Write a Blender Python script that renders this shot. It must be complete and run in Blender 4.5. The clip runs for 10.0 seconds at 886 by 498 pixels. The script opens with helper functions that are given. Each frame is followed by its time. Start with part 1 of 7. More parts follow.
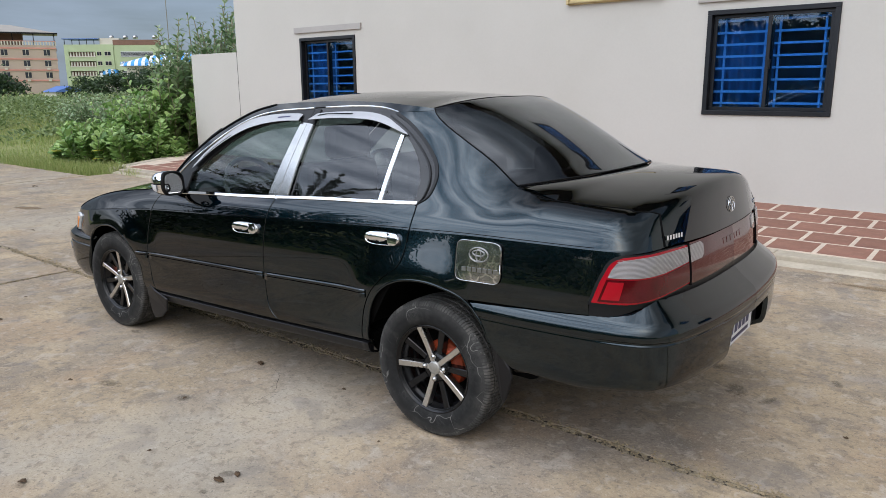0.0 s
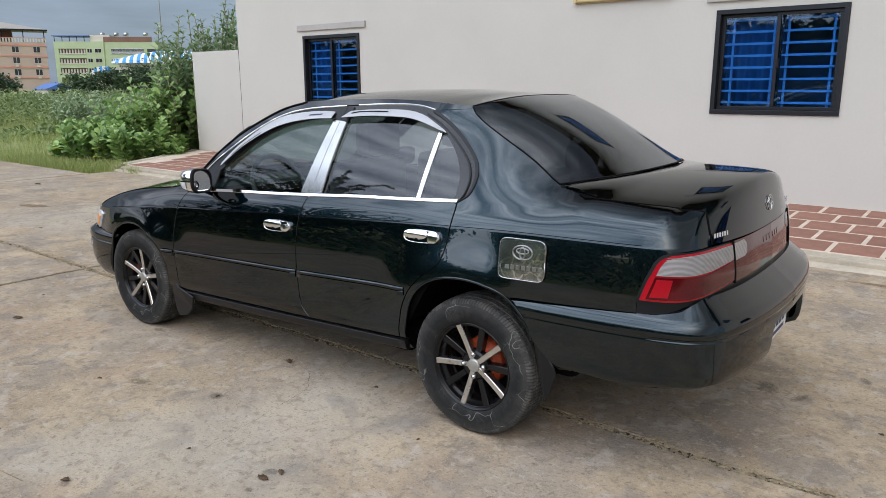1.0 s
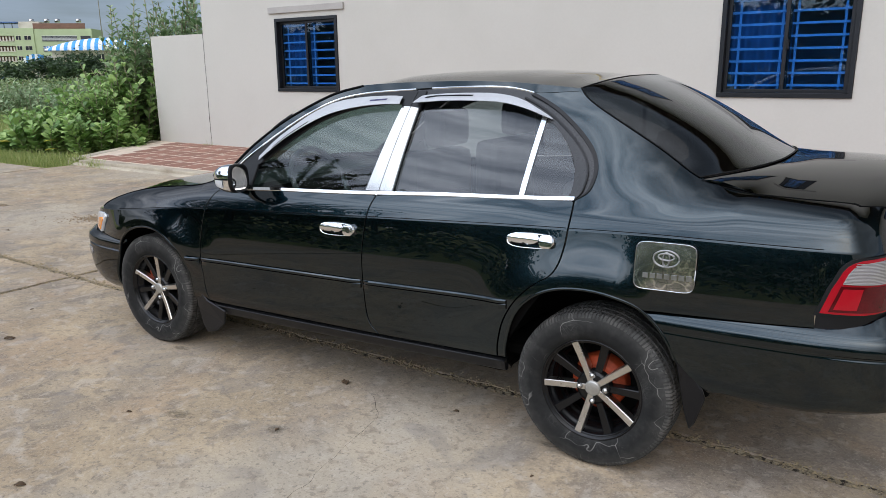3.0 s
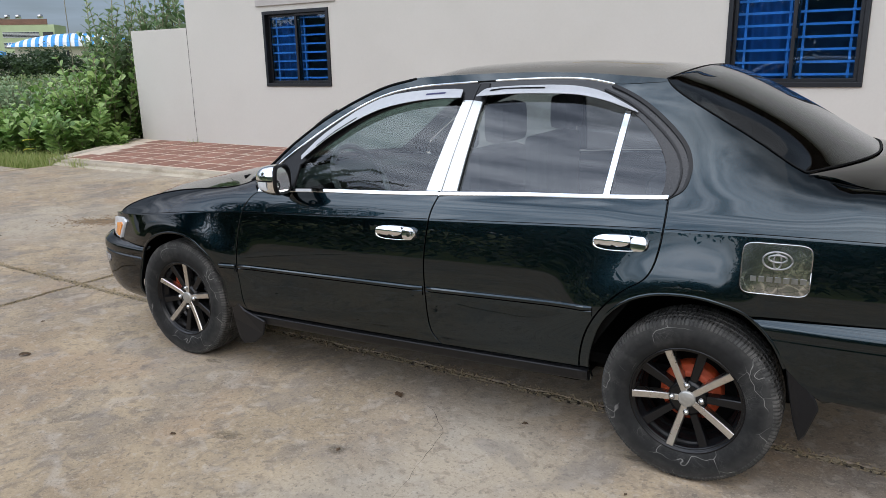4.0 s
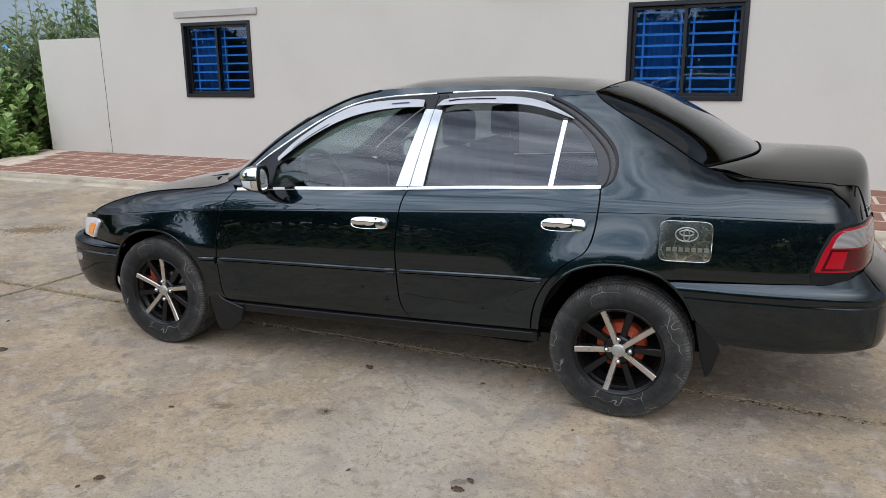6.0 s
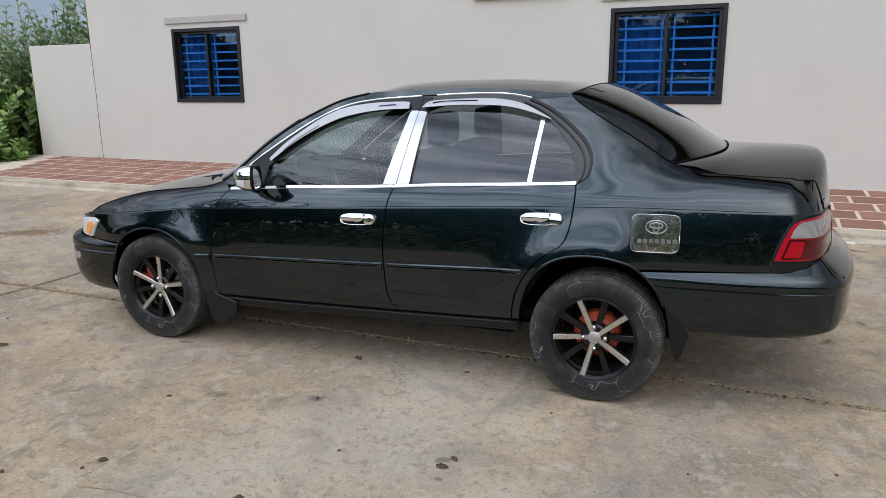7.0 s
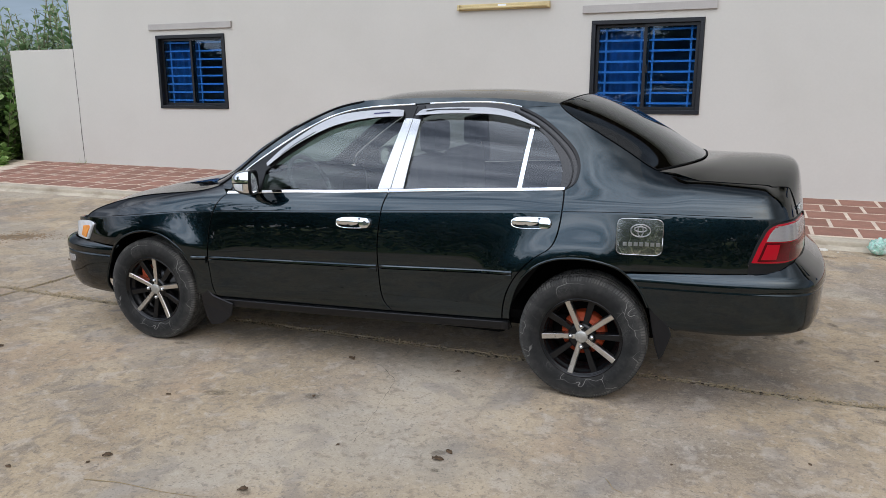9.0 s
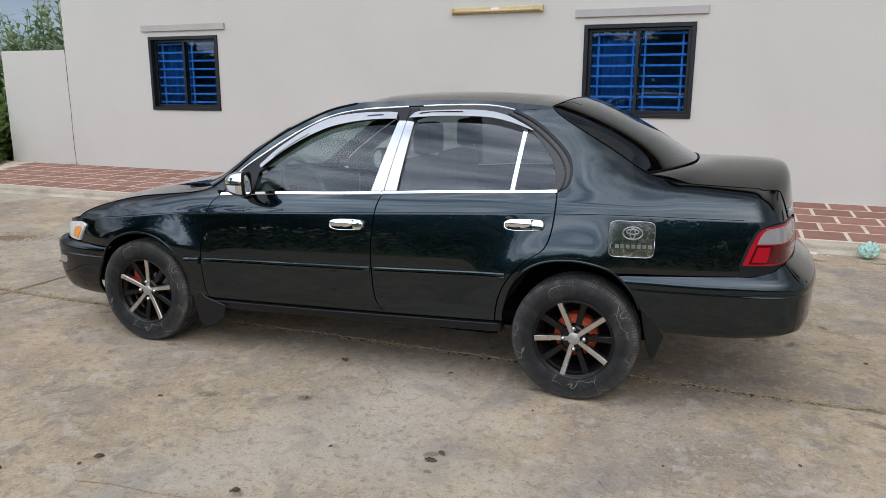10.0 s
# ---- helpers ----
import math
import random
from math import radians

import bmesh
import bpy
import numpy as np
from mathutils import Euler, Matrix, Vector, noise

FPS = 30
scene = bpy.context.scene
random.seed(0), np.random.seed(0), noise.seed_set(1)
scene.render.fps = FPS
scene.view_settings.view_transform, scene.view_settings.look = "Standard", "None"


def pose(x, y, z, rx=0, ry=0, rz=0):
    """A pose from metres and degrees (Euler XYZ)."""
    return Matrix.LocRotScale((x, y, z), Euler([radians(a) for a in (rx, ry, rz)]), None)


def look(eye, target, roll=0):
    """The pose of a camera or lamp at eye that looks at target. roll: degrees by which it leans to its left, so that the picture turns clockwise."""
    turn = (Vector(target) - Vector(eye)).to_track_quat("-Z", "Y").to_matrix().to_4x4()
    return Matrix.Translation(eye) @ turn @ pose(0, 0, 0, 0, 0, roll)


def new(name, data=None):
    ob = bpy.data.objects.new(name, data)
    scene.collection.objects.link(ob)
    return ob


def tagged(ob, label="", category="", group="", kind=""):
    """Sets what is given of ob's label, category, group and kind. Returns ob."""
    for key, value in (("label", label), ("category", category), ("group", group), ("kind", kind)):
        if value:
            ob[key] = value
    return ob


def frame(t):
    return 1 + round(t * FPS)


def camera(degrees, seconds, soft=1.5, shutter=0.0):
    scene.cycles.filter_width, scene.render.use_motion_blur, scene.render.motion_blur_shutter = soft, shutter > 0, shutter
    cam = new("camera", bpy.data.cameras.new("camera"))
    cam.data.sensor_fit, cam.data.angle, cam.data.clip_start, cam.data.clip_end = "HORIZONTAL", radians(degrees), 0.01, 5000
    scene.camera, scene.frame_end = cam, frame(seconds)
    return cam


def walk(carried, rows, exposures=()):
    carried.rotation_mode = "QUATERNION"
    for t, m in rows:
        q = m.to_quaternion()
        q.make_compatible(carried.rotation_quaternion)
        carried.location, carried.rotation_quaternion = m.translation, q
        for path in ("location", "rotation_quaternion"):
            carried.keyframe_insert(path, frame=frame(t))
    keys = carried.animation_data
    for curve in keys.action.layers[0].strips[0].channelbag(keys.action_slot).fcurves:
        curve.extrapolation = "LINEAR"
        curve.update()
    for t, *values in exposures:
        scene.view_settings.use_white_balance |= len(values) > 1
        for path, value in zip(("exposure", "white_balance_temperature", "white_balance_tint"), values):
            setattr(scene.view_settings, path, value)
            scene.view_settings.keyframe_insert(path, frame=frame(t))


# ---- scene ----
import collections

cam = camera(62.8, 10.0, soft=0.75)
PATH = [
    (0, (3.077, -2.994, 1.457), (1.846, -1.48, 1.018), -0.4),
    (0.5, (3.021, -3.049, 1.455), (1.8, -1.529, 1.011), -0.3),
    (1, (2.923, -3.123, 1.456), (1.71, -1.595, 1.013), -0.2),
    (1.5, (2.793, -3.116, 1.433), (1.583, -1.587, 0.988), -0.5),
    (2, (2.599, -3.085, 1.438), (1.408, -1.546, 0.976), -0.6),
    (2.5, (2.441, -3.09, 1.44), (1.289, -1.524, 0.971), -0.7),
    (2.7, (2.329, -3.101, 1.438), (1.204, -1.516, 0.966), -0.6),
    (3.8, (1.826, -3.16, 1.417), (0.778, -1.529, 0.929), -0.9),
    (4, (1.748, -3.16, 1.429), (0.716, -1.52, 0.933), -1.1),
    (4.5, (1.63, -3.201, 1.445), (0.665, -1.524, 0.939), -1.3),
    (5, (1.617, -3.437, 1.443), (0.738, -1.71, 0.948), -1.1),
    (5.5, (1.663, -3.604, 1.463), (0.832, -1.847, 0.99), -0.8),
    (6, (1.759, -3.72, 1.441), (0.951, -1.951, 0.973), -0.5),
    (6.2, (1.795, -3.765, 1.433), (0.993, -1.993, 0.967), -0.5),
    (7.3, (1.855, -3.907, 1.432), (1.079, -2.12, 0.98), -0.5),
    (7.5, (1.844, -3.933, 1.432), (1.074, -2.143, 0.981), -0.3),
    (8, (1.835, -3.978, 1.432), (1.079, -2.181, 0.984), -0.4),
    (8.5, (1.838, -4.003, 1.431), (1.097, -2.198, 0.99), -0.3),
    (9, (1.841, -4.021, 1.435), (1.11, -2.211, 1.002), -0.1),
    (9.5, (1.84, -4.029, 1.434), (1.117, -2.215, 1.004), 0.0),
    (10, (1.841, -4.032, 1.432), (1.129, -2.212, 1.007), 0.2),
]
walk(cam, [(t, look(eye, target, roll)) for t, eye, target, roll in PATH],
     exposures=[(0, 0.10), (2.7, 0.10), (4.0, 0.03), (6.0, 0.0), (10, 0.0)])

# ---- world, sun, light ----
world = bpy.data.worlds.new("world")
scene.world = world
world.use_nodes = True
wn, wl = world.node_tree.nodes, world.node_tree.links
wn.clear()
w_out = wn.new("ShaderNodeOutputWorld")
w_bg = wn.new("ShaderNodeBackground")
w_sky = wn.new("ShaderNodeTexSky")
w_sky.sky_type = "NISHITA"
w_sky.sun_disc = False
w_sky.sun_elevation, w_sky.sun_rotation = radians(42), radians(144)
w_sky.air_density, w_sky.dust_density, w_sky.ozone_density = 1.0, 1.5, 1.0
w_tc = wn.new("ShaderNodeTexCoord")
w_map = wn.new("ShaderNodeMapping")
w_map.inputs["Scale"].default_value = (1.0, 1.0, 6.5)
w_n1 = wn.new("ShaderNodeTexNoise")
w_n1.inputs["Scale"].default_value, w_n1.inputs["Detail"].default_value = 2.6, 8.0
w_n1.inputs["Roughness"].default_value, w_n1.inputs["Distortion"].default_value = 0.56, 0.3
w_ramp = wn.new("ShaderNodeValToRGB")
w_ramp.color_ramp.elements[0].position, w_ramp.color_ramp.elements[0].color = 0.34, (0.42, 0.42, 0.42, 1)
w_ramp.color_ramp.elements[1].position, w_ramp.color_ramp.elements[1].color = 0.70, (1, 1, 1, 1)
w_ramp2 = wn.new("ShaderNodeMapRange")
w_ramp2.inputs["From Min"].default_value, w_ramp2.inputs["From Max"].default_value = 0.34, 0.68
w_ramp2.inputs["To Min"].default_value, w_ramp2.inputs["To Max"].default_value = 0.5, 1.6
wl.new(w_n1.outputs["Fac"], w_ramp2.inputs["Value"])
w_mix = wn.new("ShaderNodeMix")
w_mix.data_type = "RGBA"
w_side = wn.new("ShaderNodeMapRange")
w_side.inputs["From Min"].default_value, w_side.inputs["From Max"].default_value = -0.3, 0.5
w_cloud = wn.new("ShaderNodeMix")
w_cloud.data_type = "RGBA"
w_cloud.inputs[6].default_value, w_cloud.inputs[7].default_value = (13.2, 17.0, 22.2, 1), (5.25, 5.6, 6.25, 1)
wl.new(w_side.outputs[0], w_cloud.inputs[0])
wl.new(w_cloud.outputs[2], w_mix.inputs[7])
w_bg.inputs["Strength"].default_value = 0.0330
wl.new(w_tc.outputs["Generated"], w_map.inputs[0])
wl.new(w_map.outputs[0], w_n1.inputs[0])
wl.new(w_n1.outputs["Fac"], w_ramp.inputs[0])
wl.new(w_ramp.outputs[0], w_mix.inputs[0])
wl.new(w_sky.outputs[0], w_mix.inputs[6])
# an added broad glow, apart from the sun, brightens cloud over the lot's open side
w_dot = wn.new("ShaderNodeVectorMath")
w_dot.operation = "DOT_PRODUCT"
w_dot.inputs[1].default_value = Vector((-0.24, -0.64, 0.73)).normalized()
w_pow = wn.new("ShaderNodeMapRange")
w_pow.interpolation_type = "SMOOTHSTEP"
w_pow.inputs["From Min"].default_value, w_pow.inputs["From Max"].default_value, w_pow.inputs["To Max"].default_value = 0.30, 1.05, 14.0
w_one = wn.new("ShaderNodeMath")
w_one.operation = "MULTIPLY_ADD"
w_one.inputs[2].default_value = 1.0
w_mul = wn.new("ShaderNodeVectorMath")
w_mul.operation = "SCALE"
wl.new(w_tc.outputs["Generated"], w_dot.inputs[0])
wl.new(w_dot.outputs["Value"], w_pow.inputs["Value"])
wl.new(w_dot.outputs["Value"], w_side.inputs["Value"])
wl.new(w_pow.outputs[0], w_one.inputs[0])
wl.new(w_ramp2.outputs[0], w_one.inputs[1])
wl.new(w_mix.outputs[2], w_mul.inputs[0])
wl.new(w_one.outputs[0], w_mul.inputs["Scale"])
wl.new(w_mul.outputs[0], w_bg.inputs[0])
wl.new(w_bg.outputs[0], w_out.inputs[0])
sun_data = bpy.data.lights.new("sun", "SUN")
sun_data.energy, sun_data.angle, sun_data.color = 0.35, radians(95), (1.0, 0.90, 0.78)
sun = new("sun", sun_data)
sun.matrix_world = look((15, -9.5, 18), (0, 0, 0))


# ---- materials ----
def nodes_of(name):
    m = bpy.data.materials.new(name)
    m.use_nodes = True
    nt = m.node_tree
    return m, nt.nodes, nt.links, nt.nodes["Principled BSDF"]


def surface(name, color, rough=0.6, metal=0.0, var=0.25, scale=4.0, bump=0.15, bscale=60.0, coat=0.0, tint=None,
            tint_scale=1.2, tint_lo=0.5, tint_hi=0.7, spec=0.5, rand=0.0, coords="Object"):
    """A procedural surface: a base colour that varies at two scales, an optional second tint in patches, fine relief."""
    m, n, l, p = nodes_of(name)
    tc = n.new("ShaderNodeTexCoord")
    a = n.new("ShaderNodeTexNoise")
    a.inputs["Scale"].default_value, a.inputs["Detail"].default_value = scale, 6
    b = n.new("ShaderNodeTexNoise")
    b.inputs["Scale"].default_value, b.inputs["Detail"].default_value = bscale, 4
    for t in (a, b):
        l.new(tc.outputs[coords], t.inputs["Vector"])
    add = n.new("ShaderNodeMath")
    add.operation = "ADD"
    l.new(a.outputs["Fac"], add.inputs[0])
    half = n.new("ShaderNodeMath")
    half.operation = "MULTIPLY"
    half.inputs[1].default_value = 0.5
    l.new(b.outputs["Fac"], half.inputs[0])
    l.new(half.outputs[0], add.inputs[1])
    mr = n.new("ShaderNodeMapRange")
    mr.inputs["From Min"].default_value, mr.inputs["From Max"].default_value = 0.45, 1.05
    mr.inputs["To Min"].default_value, mr.inputs["To Max"].default_value = 1 - var, 1 + var
    l.new(add.outputs[0], mr.inputs["Value"])
    value = mr.outputs[0]
    if rand:
        oi = n.new("ShaderNodeObjectInfo")
        rr = n.new("ShaderNodeMapRange")
        rr.inputs["To Min"].default_value, rr.inputs["To Max"].default_value = 1 - rand, 1 + rand
        l.new(oi.outputs["Random"], rr.inputs["Value"])
        mul = n.new("ShaderNodeMath")
        mul.operation = "MULTIPLY"
        l.new(value, mul.inputs[0])
        l.new(rr.outputs[0], mul.inputs[1])
        value = mul.outputs[0]
    col = n.new("ShaderNodeRGB")
    col.outputs[0].default_value = (*color, 1)
    source = col.outputs[0]
    if tint:
        c = n.new("ShaderNodeTexNoise")
        c.inputs["Scale"].default_value, c.inputs["Detail"].default_value = tint_scale, 7
        c.inputs["Roughness"].default_value = 0.62
        l.new(tc.outputs[coords], c.inputs["Vector"])
        tr = n.new("ShaderNodeMapRange")
        tr.inputs["From Min"].default_value, tr.inputs["From Max"].default_value = tint_lo, tint_hi
        l.new(c.outputs["Fac"], tr.inputs["Value"])
        mx = n.new("ShaderNodeMix")
        mx.data_type = "RGBA"
        l.new(tr.outputs[0], mx.inputs[0])
        l.new(source, mx.inputs[6])
        mx.inputs[7].default_value = (*tint, 1)
        source = mx.outputs[2]
    vm = n.new("ShaderNodeVectorMath")
    vm.operation = "SCALE"
    l.new(source, vm.inputs[0])
    l.new(value, vm.inputs["Scale"])
    l.new(vm.outputs[0], p.inputs["Base Color"])
    rg = n.new("ShaderNodeMapRange")
    rg.inputs["To Min"].default_value, rg.inputs["To Max"].default_value = max(0.0, rough - 0.12 * rough), min(1.0, rough + 0.12 * rough)
    l.new(a.outputs["Fac"], rg.inputs["Value"])
    l.new(rg.outputs[0], p.inputs["Roughness"])
    p.inputs["Metallic"].default_value = metal
    p.inputs["Specular IOR Level"].default_value = spec
    p.inputs["Coat Weight"].default_value, p.inputs["Coat Roughness"].default_value = coat, 0.012
    if bump:
        bp = n.new("ShaderNodeBump")
        bp.inputs["Strength"].default_value, bp.inputs["Distance"].default_value = bump, 0.01
        l.new(add.outputs[0], bp.inputs["Height"])
        l.new(bp.outputs[0], p.inputs["Normal"])
    return m


def glass(name, tint, clear=0.5, gloss_rough=0.0, ior=1.5, films=2.3):
    """Tinted sheet glass: light passes through the tint, the gloss follows Fresnel."""
    m, n, l, p = nodes_of(name)
    n.remove(p)
    out = n["Material Output"]
    tr = n.new("ShaderNodeBsdfTransparent")
    tr.inputs[0].default_value = (*[c * clear for c in tint], 1)
    gl = n.new("ShaderNodeBsdfGlossy")
    gl.inputs["Roughness"].default_value = gloss_rough
    gl.inputs["Color"].default_value = (0.95, 0.97, 1, 1)
    lw = n.new("ShaderNodeLayerWeight")
    lw.inputs["Blend"].default_value = 0.5
    fifth = n.new("ShaderNodeMath")
    fifth.operation = "POWER"
    fifth.inputs[1].default_value = 4.2
    fr = n.new("ShaderNodeMath")
    fr.operation = "MULTIPLY_ADD"
    fr.inputs[1].default_value = 0.93
    fr.inputs[2].default_value = ((ior - 1) / (ior + 1)) ** 2 * films
    l.new(lw.outputs["Facing"], fifth.inputs[0])
    l.new(fifth.outputs[0], fr.inputs[0])
    tc = n.new("ShaderNodeTexCoord")
    nz = n.new("ShaderNodeTexNoise")
    nz.inputs["Scale"].default_value = 2.5
    bp = n.new("ShaderNodeBump")
    bp.inputs["Strength"].default_value, bp.inputs["Distance"].default_value = 0.014, 0.01
    l.new(tc.outputs["Object"], nz.inputs["Vector"])
    l.new(nz.outputs["Fac"], bp.inputs["Height"])
    l.new(bp.outputs[0], gl.inputs["Normal"])
    mx = n.new("ShaderNodeMixShader")
    l.new(fr.outputs[0], mx.inputs[0])
    l.new(tr.outputs[0], mx.inputs[1])
    l.new(gl.outputs[0], mx.inputs[2])
    l.new(mx.outputs[0], out.inputs[0])
    return m


def concrete_material():
    m = surface("concrete", (0.392, 0.304, 0.200), rough=0.85, var=0.34, scale=2.2, bump=0.42, bscale=55, tint=(0.265, 0.220, 0.176),
                tint_scale=0.8, tint_lo=0.46, tint_hi=0.66, spec=0.3)
    n, l, p = m.node_tree.nodes, m.node_tree.links, m.node_tree.nodes["Principled BSDF"]
    tc = n.new("ShaderNodeTexCoord")
    source = p.inputs["Base Color"].links[0].from_socket
    for size, lo, hi, shade, amount in ((1.9, 0.53, 0.66, (0.392, 0.271, 0.171, 1), 0.45), (4.2, 0.55, 0.65, (0.166, 0.147, 0.128, 1), 0.5), (11.0, 0.57, 0.66, (0.196, 0.166, 0.133, 1), 0.55), (6.5, 0.56, 0.65, (0.461, 0.398, 0.328, 1), 0.5),
                                        (0.45, 0.52, 0.64, (0.440, 0.389, 0.310, 1), 0.6), (38.0, 0.60, 0.66, (0.117, 0.105, 0.086, 1), 0.45), (17.0, 0.56, 0.65, (0.206, 0.166, 0.124, 1), 0.5), (24.0, 0.58, 0.66, (0.489, 0.418, 0.338, 1), 0.45), (95.0, 0.56, 0.68, (0.147, 0.123, 0.096, 1), 0.5), (140.0, 0.56, 0.68, (0.548, 0.475, 0.390, 1), 0.4), (2.6, 0.57, 0.63, (0.206, 0.185, 0.167, 1), 0.35)):
        z = n.new("ShaderNodeTexNoise")
        z.inputs["Scale"].default_value, z.inputs["Detail"].default_value, z.inputs["Distortion"].default_value = size, 6, 0.6
        l.new(tc.outputs["Object"], z.inputs["Vector"])
        r = n.new("ShaderNodeMapRange")
        r.inputs["From Min"].default_value, r.inputs["From Max"].default_value, r.inputs["To Max"].default_value = lo, hi, amount
        l.new(z.outputs["Fac"], r.inputs["Value"])
        x = n.new("ShaderNodeMix")
        x.data_type = "RGBA"
        x.inputs[7].default_value = shade
        l.new(r.outputs[0], x.inputs[0])
        l.new(source, x.inputs[6])
        source = x.outputs[2]
    l.new(source, p.inputs["Base Color"])
    return m


def leaf_material(name, color, other, rough=0.5):
    m, n, l, p = nodes_of(name)
    g = n.new("ShaderNodeNewGeometry")
    rp = n.new("ShaderNodeMix")
    rp.data_type = "RGBA"
    rp.inputs[6].default_value, rp.inputs[7].default_value = (*color, 1), (*other, 1)
    l.new(g.outputs["Random Per Island"], rp.inputs[0])
    l.new(rp.outputs[2], p.inputs["Base Color"])
    p.inputs["Roughness"].default_value = rough
    p.inputs["Subsurface Weight"].default_value = 0.0
    p.inputs["Transmission Weight"].default_value = 0.0
    t = n.new("ShaderNodeBsdfTranslucent")
    l.new(rp.outputs[2], t.inputs[0])
    mx = n.new("ShaderNodeMixShader")
    mx.inputs[0].default_value = 0.25
    l.new(p.outputs[0], mx.inputs[1])
    l.new(t.outputs[0], mx.inputs[2])
    l.new(mx.outputs[0], n["Material Output"].inputs[0])
    return m


M_PAINT = surface("car_paint", (0.0068, 0.0172, 0.0226), rough=0.23, metal=1.0, var=0.10, scale=3, bump=0.0, coat=1.0)
M_PAINT.node_tree.nodes["Principled BSDF"].inputs["Coat IOR"].default_value = 1.54
M_PAINT.node_tree.nodes["Principled BSDF"].inputs["Coat Roughness"].default_value = 0.004
M_PAINT.node_tree.nodes["Principled BSDF"].inputs["Specular Tint"].default_value = (0.02, 0.03, 0.03, 1)
M_BLACK = surface("black_trim", (0.007, 0.007, 0.008), rough=0.38, var=0.2, scale=8, bump=0.03, spec=0.3)
M_SATIN = surface("satin_black", (0.014, 0.014, 0.015), rough=0.26, var=0.2, scale=8, bump=0.03, spec=0.5)
M_RUBBER = surface("black_rubber", (0.010, 0.010, 0.0105), rough=0.6, var=0.25, scale=9, bump=0.08, spec=0.05)
# near-black: the shade of wells, gaps and hollows is put into the colour
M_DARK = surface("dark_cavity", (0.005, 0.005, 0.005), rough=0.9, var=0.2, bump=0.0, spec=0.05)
M_CHROME = surface("chrome", (0.86, 0.87, 0.88), rough=0.06, metal=1.0, var=0.05, scale=6, bump=0.0)
M_STEEL = surface("brushed_steel", (0.50, 0.50, 0.495), rough=0.16, metal=1.0, var=0.16, scale=7, bump=0.05, bscale=9)
M_SCRATCHED = surface("scratched_chrome", (0.37, 0.39, 0.395), rough=0.16, metal=1.0, var=0.35, scale=14, bump=0.16, bscale=11,
                      tint=(0.80, 0.79, 0.76), tint_scale=16, tint_lo=0.54, tint_hi=0.60)
M_TYRE = surface("tyre_rubber", (0.022, 0.022, 0.0215), rough=0.7, var=0.35, scale=7, bump=0.12, bscale=40, tint=(0.046, 0.045, 0.042),
                 tint_scale=9.0, tint_lo=0.5, tint_hi=0.72, spec=0.06)
def scuff(m, scale, width, color, amount, least=0.53):
    """Thin pale scratches over a surface."""
    n, l, p = m.node_tree.nodes, m.node_tree.links, m.node_tree.nodes["Principled BSDF"]
    tc, wob = n.new("ShaderNodeTexCoord"), n.new("ShaderNodeTexNoise")
    wob.inputs["Scale"].default_value = 8
    v = n.new("ShaderNodeTexVoronoi")
    v.feature = "DISTANCE_TO_EDGE"
    v.inputs["Scale"].default_value = scale
    r = n.new("ShaderNodeMapRange")
    r.inputs["From Min"].default_value, r.inputs["From Max"].default_value = 0.0, width
    r.inputs["To Min"].default_value, r.inputs["To Max"].default_value = amount, 0.0
    gate = n.new("ShaderNodeMapRange")
    gate.inputs["From Min"].default_value, gate.inputs["From Max"].default_value = least, least + 0.13
    mul = n.new("ShaderNodeMath")
    mul.operation = "MULTIPLY"
    x = n.new("ShaderNodeMix")
    x.data_type = "RGBA"
    x.inputs[7].default_value = (*color, 1)
    warp = n.new("ShaderNodeVectorMath")
    warp.operation = "MULTIPLY_ADD"
    warp.inputs[1].default_value = (0.16, 0.16, 0.16)
    l.new(wob.outputs["Color"], warp.inputs[0])
    l.new(tc.outputs["Object"], warp.inputs[2])
    l.new(warp.outputs[0], v.inputs["Vector"])
    l.new(tc.outputs["Object"], wob.inputs["Vector"])
    l.new(v.outputs["Distance"], r.inputs["Value"])
    l.new(wob.outputs["Fac"], gate.inputs["Value"])
    l.new(r.outputs[0], mul.inputs[0])
    l.new(gate.outputs[0], mul.inputs[1])
    l.new(mul.outputs[0], x.inputs[0])
    l.new(p.inputs["Base Color"].links[0].from_socket, x.inputs[6])
    l.new(x.outputs[2], p.inputs["Base Color"])


def dusty_shoulder(m, inner, outer, color, amount):
    """Pale dust worn into the outer band of a tyre."""
    n, l, p = m.node_tree.nodes, m.node_tree.links, m.node_tree.nodes["Principled BSDF"]
    tc, sep, ring, gate = n.new("ShaderNodeTexCoord"), n.new("ShaderNodeVectorMath"), n.new("ShaderNodeVectorMath"), n.new("ShaderNodeMapRange")
    sep.operation, ring.operation = "MULTIPLY", "LENGTH"
    sep.inputs[1].default_value = (1, 0, 1)
    gate.inputs["From Min"].default_value, gate.inputs["From Max"].default_value, gate.inputs["To Max"].default_value = inner, outer, amount
    grain, mul, x = n.new("ShaderNodeTexNoise"), n.new("ShaderNodeMath"), n.new("ShaderNodeMix")
    grain.inputs["Scale"].default_value, grain.inputs["Detail"].default_value = 45, 6
    mul.operation, x.data_type = "MULTIPLY", "RGBA"
    x.inputs[7].default_value = (*color, 1)
    l.new(tc.outputs["Object"], sep.inputs[0])
    l.new(sep.outputs[0], ring.inputs[0])
    l.new(ring.outputs["Value"], gate.inputs["Value"])
    l.new(tc.outputs["Object"], grain.inputs["Vector"])
    l.new(gate.outputs[0], mul.inputs[0])
    l.new(grain.outputs["Fac"], mul.inputs[1])
    l.new(mul.outputs[0], x.inputs[0])
    l.new(p.inputs["Base Color"].links[0].from_socket, x.inputs[6])
    l.new(x.outputs[2], p.inputs["Base Color"])


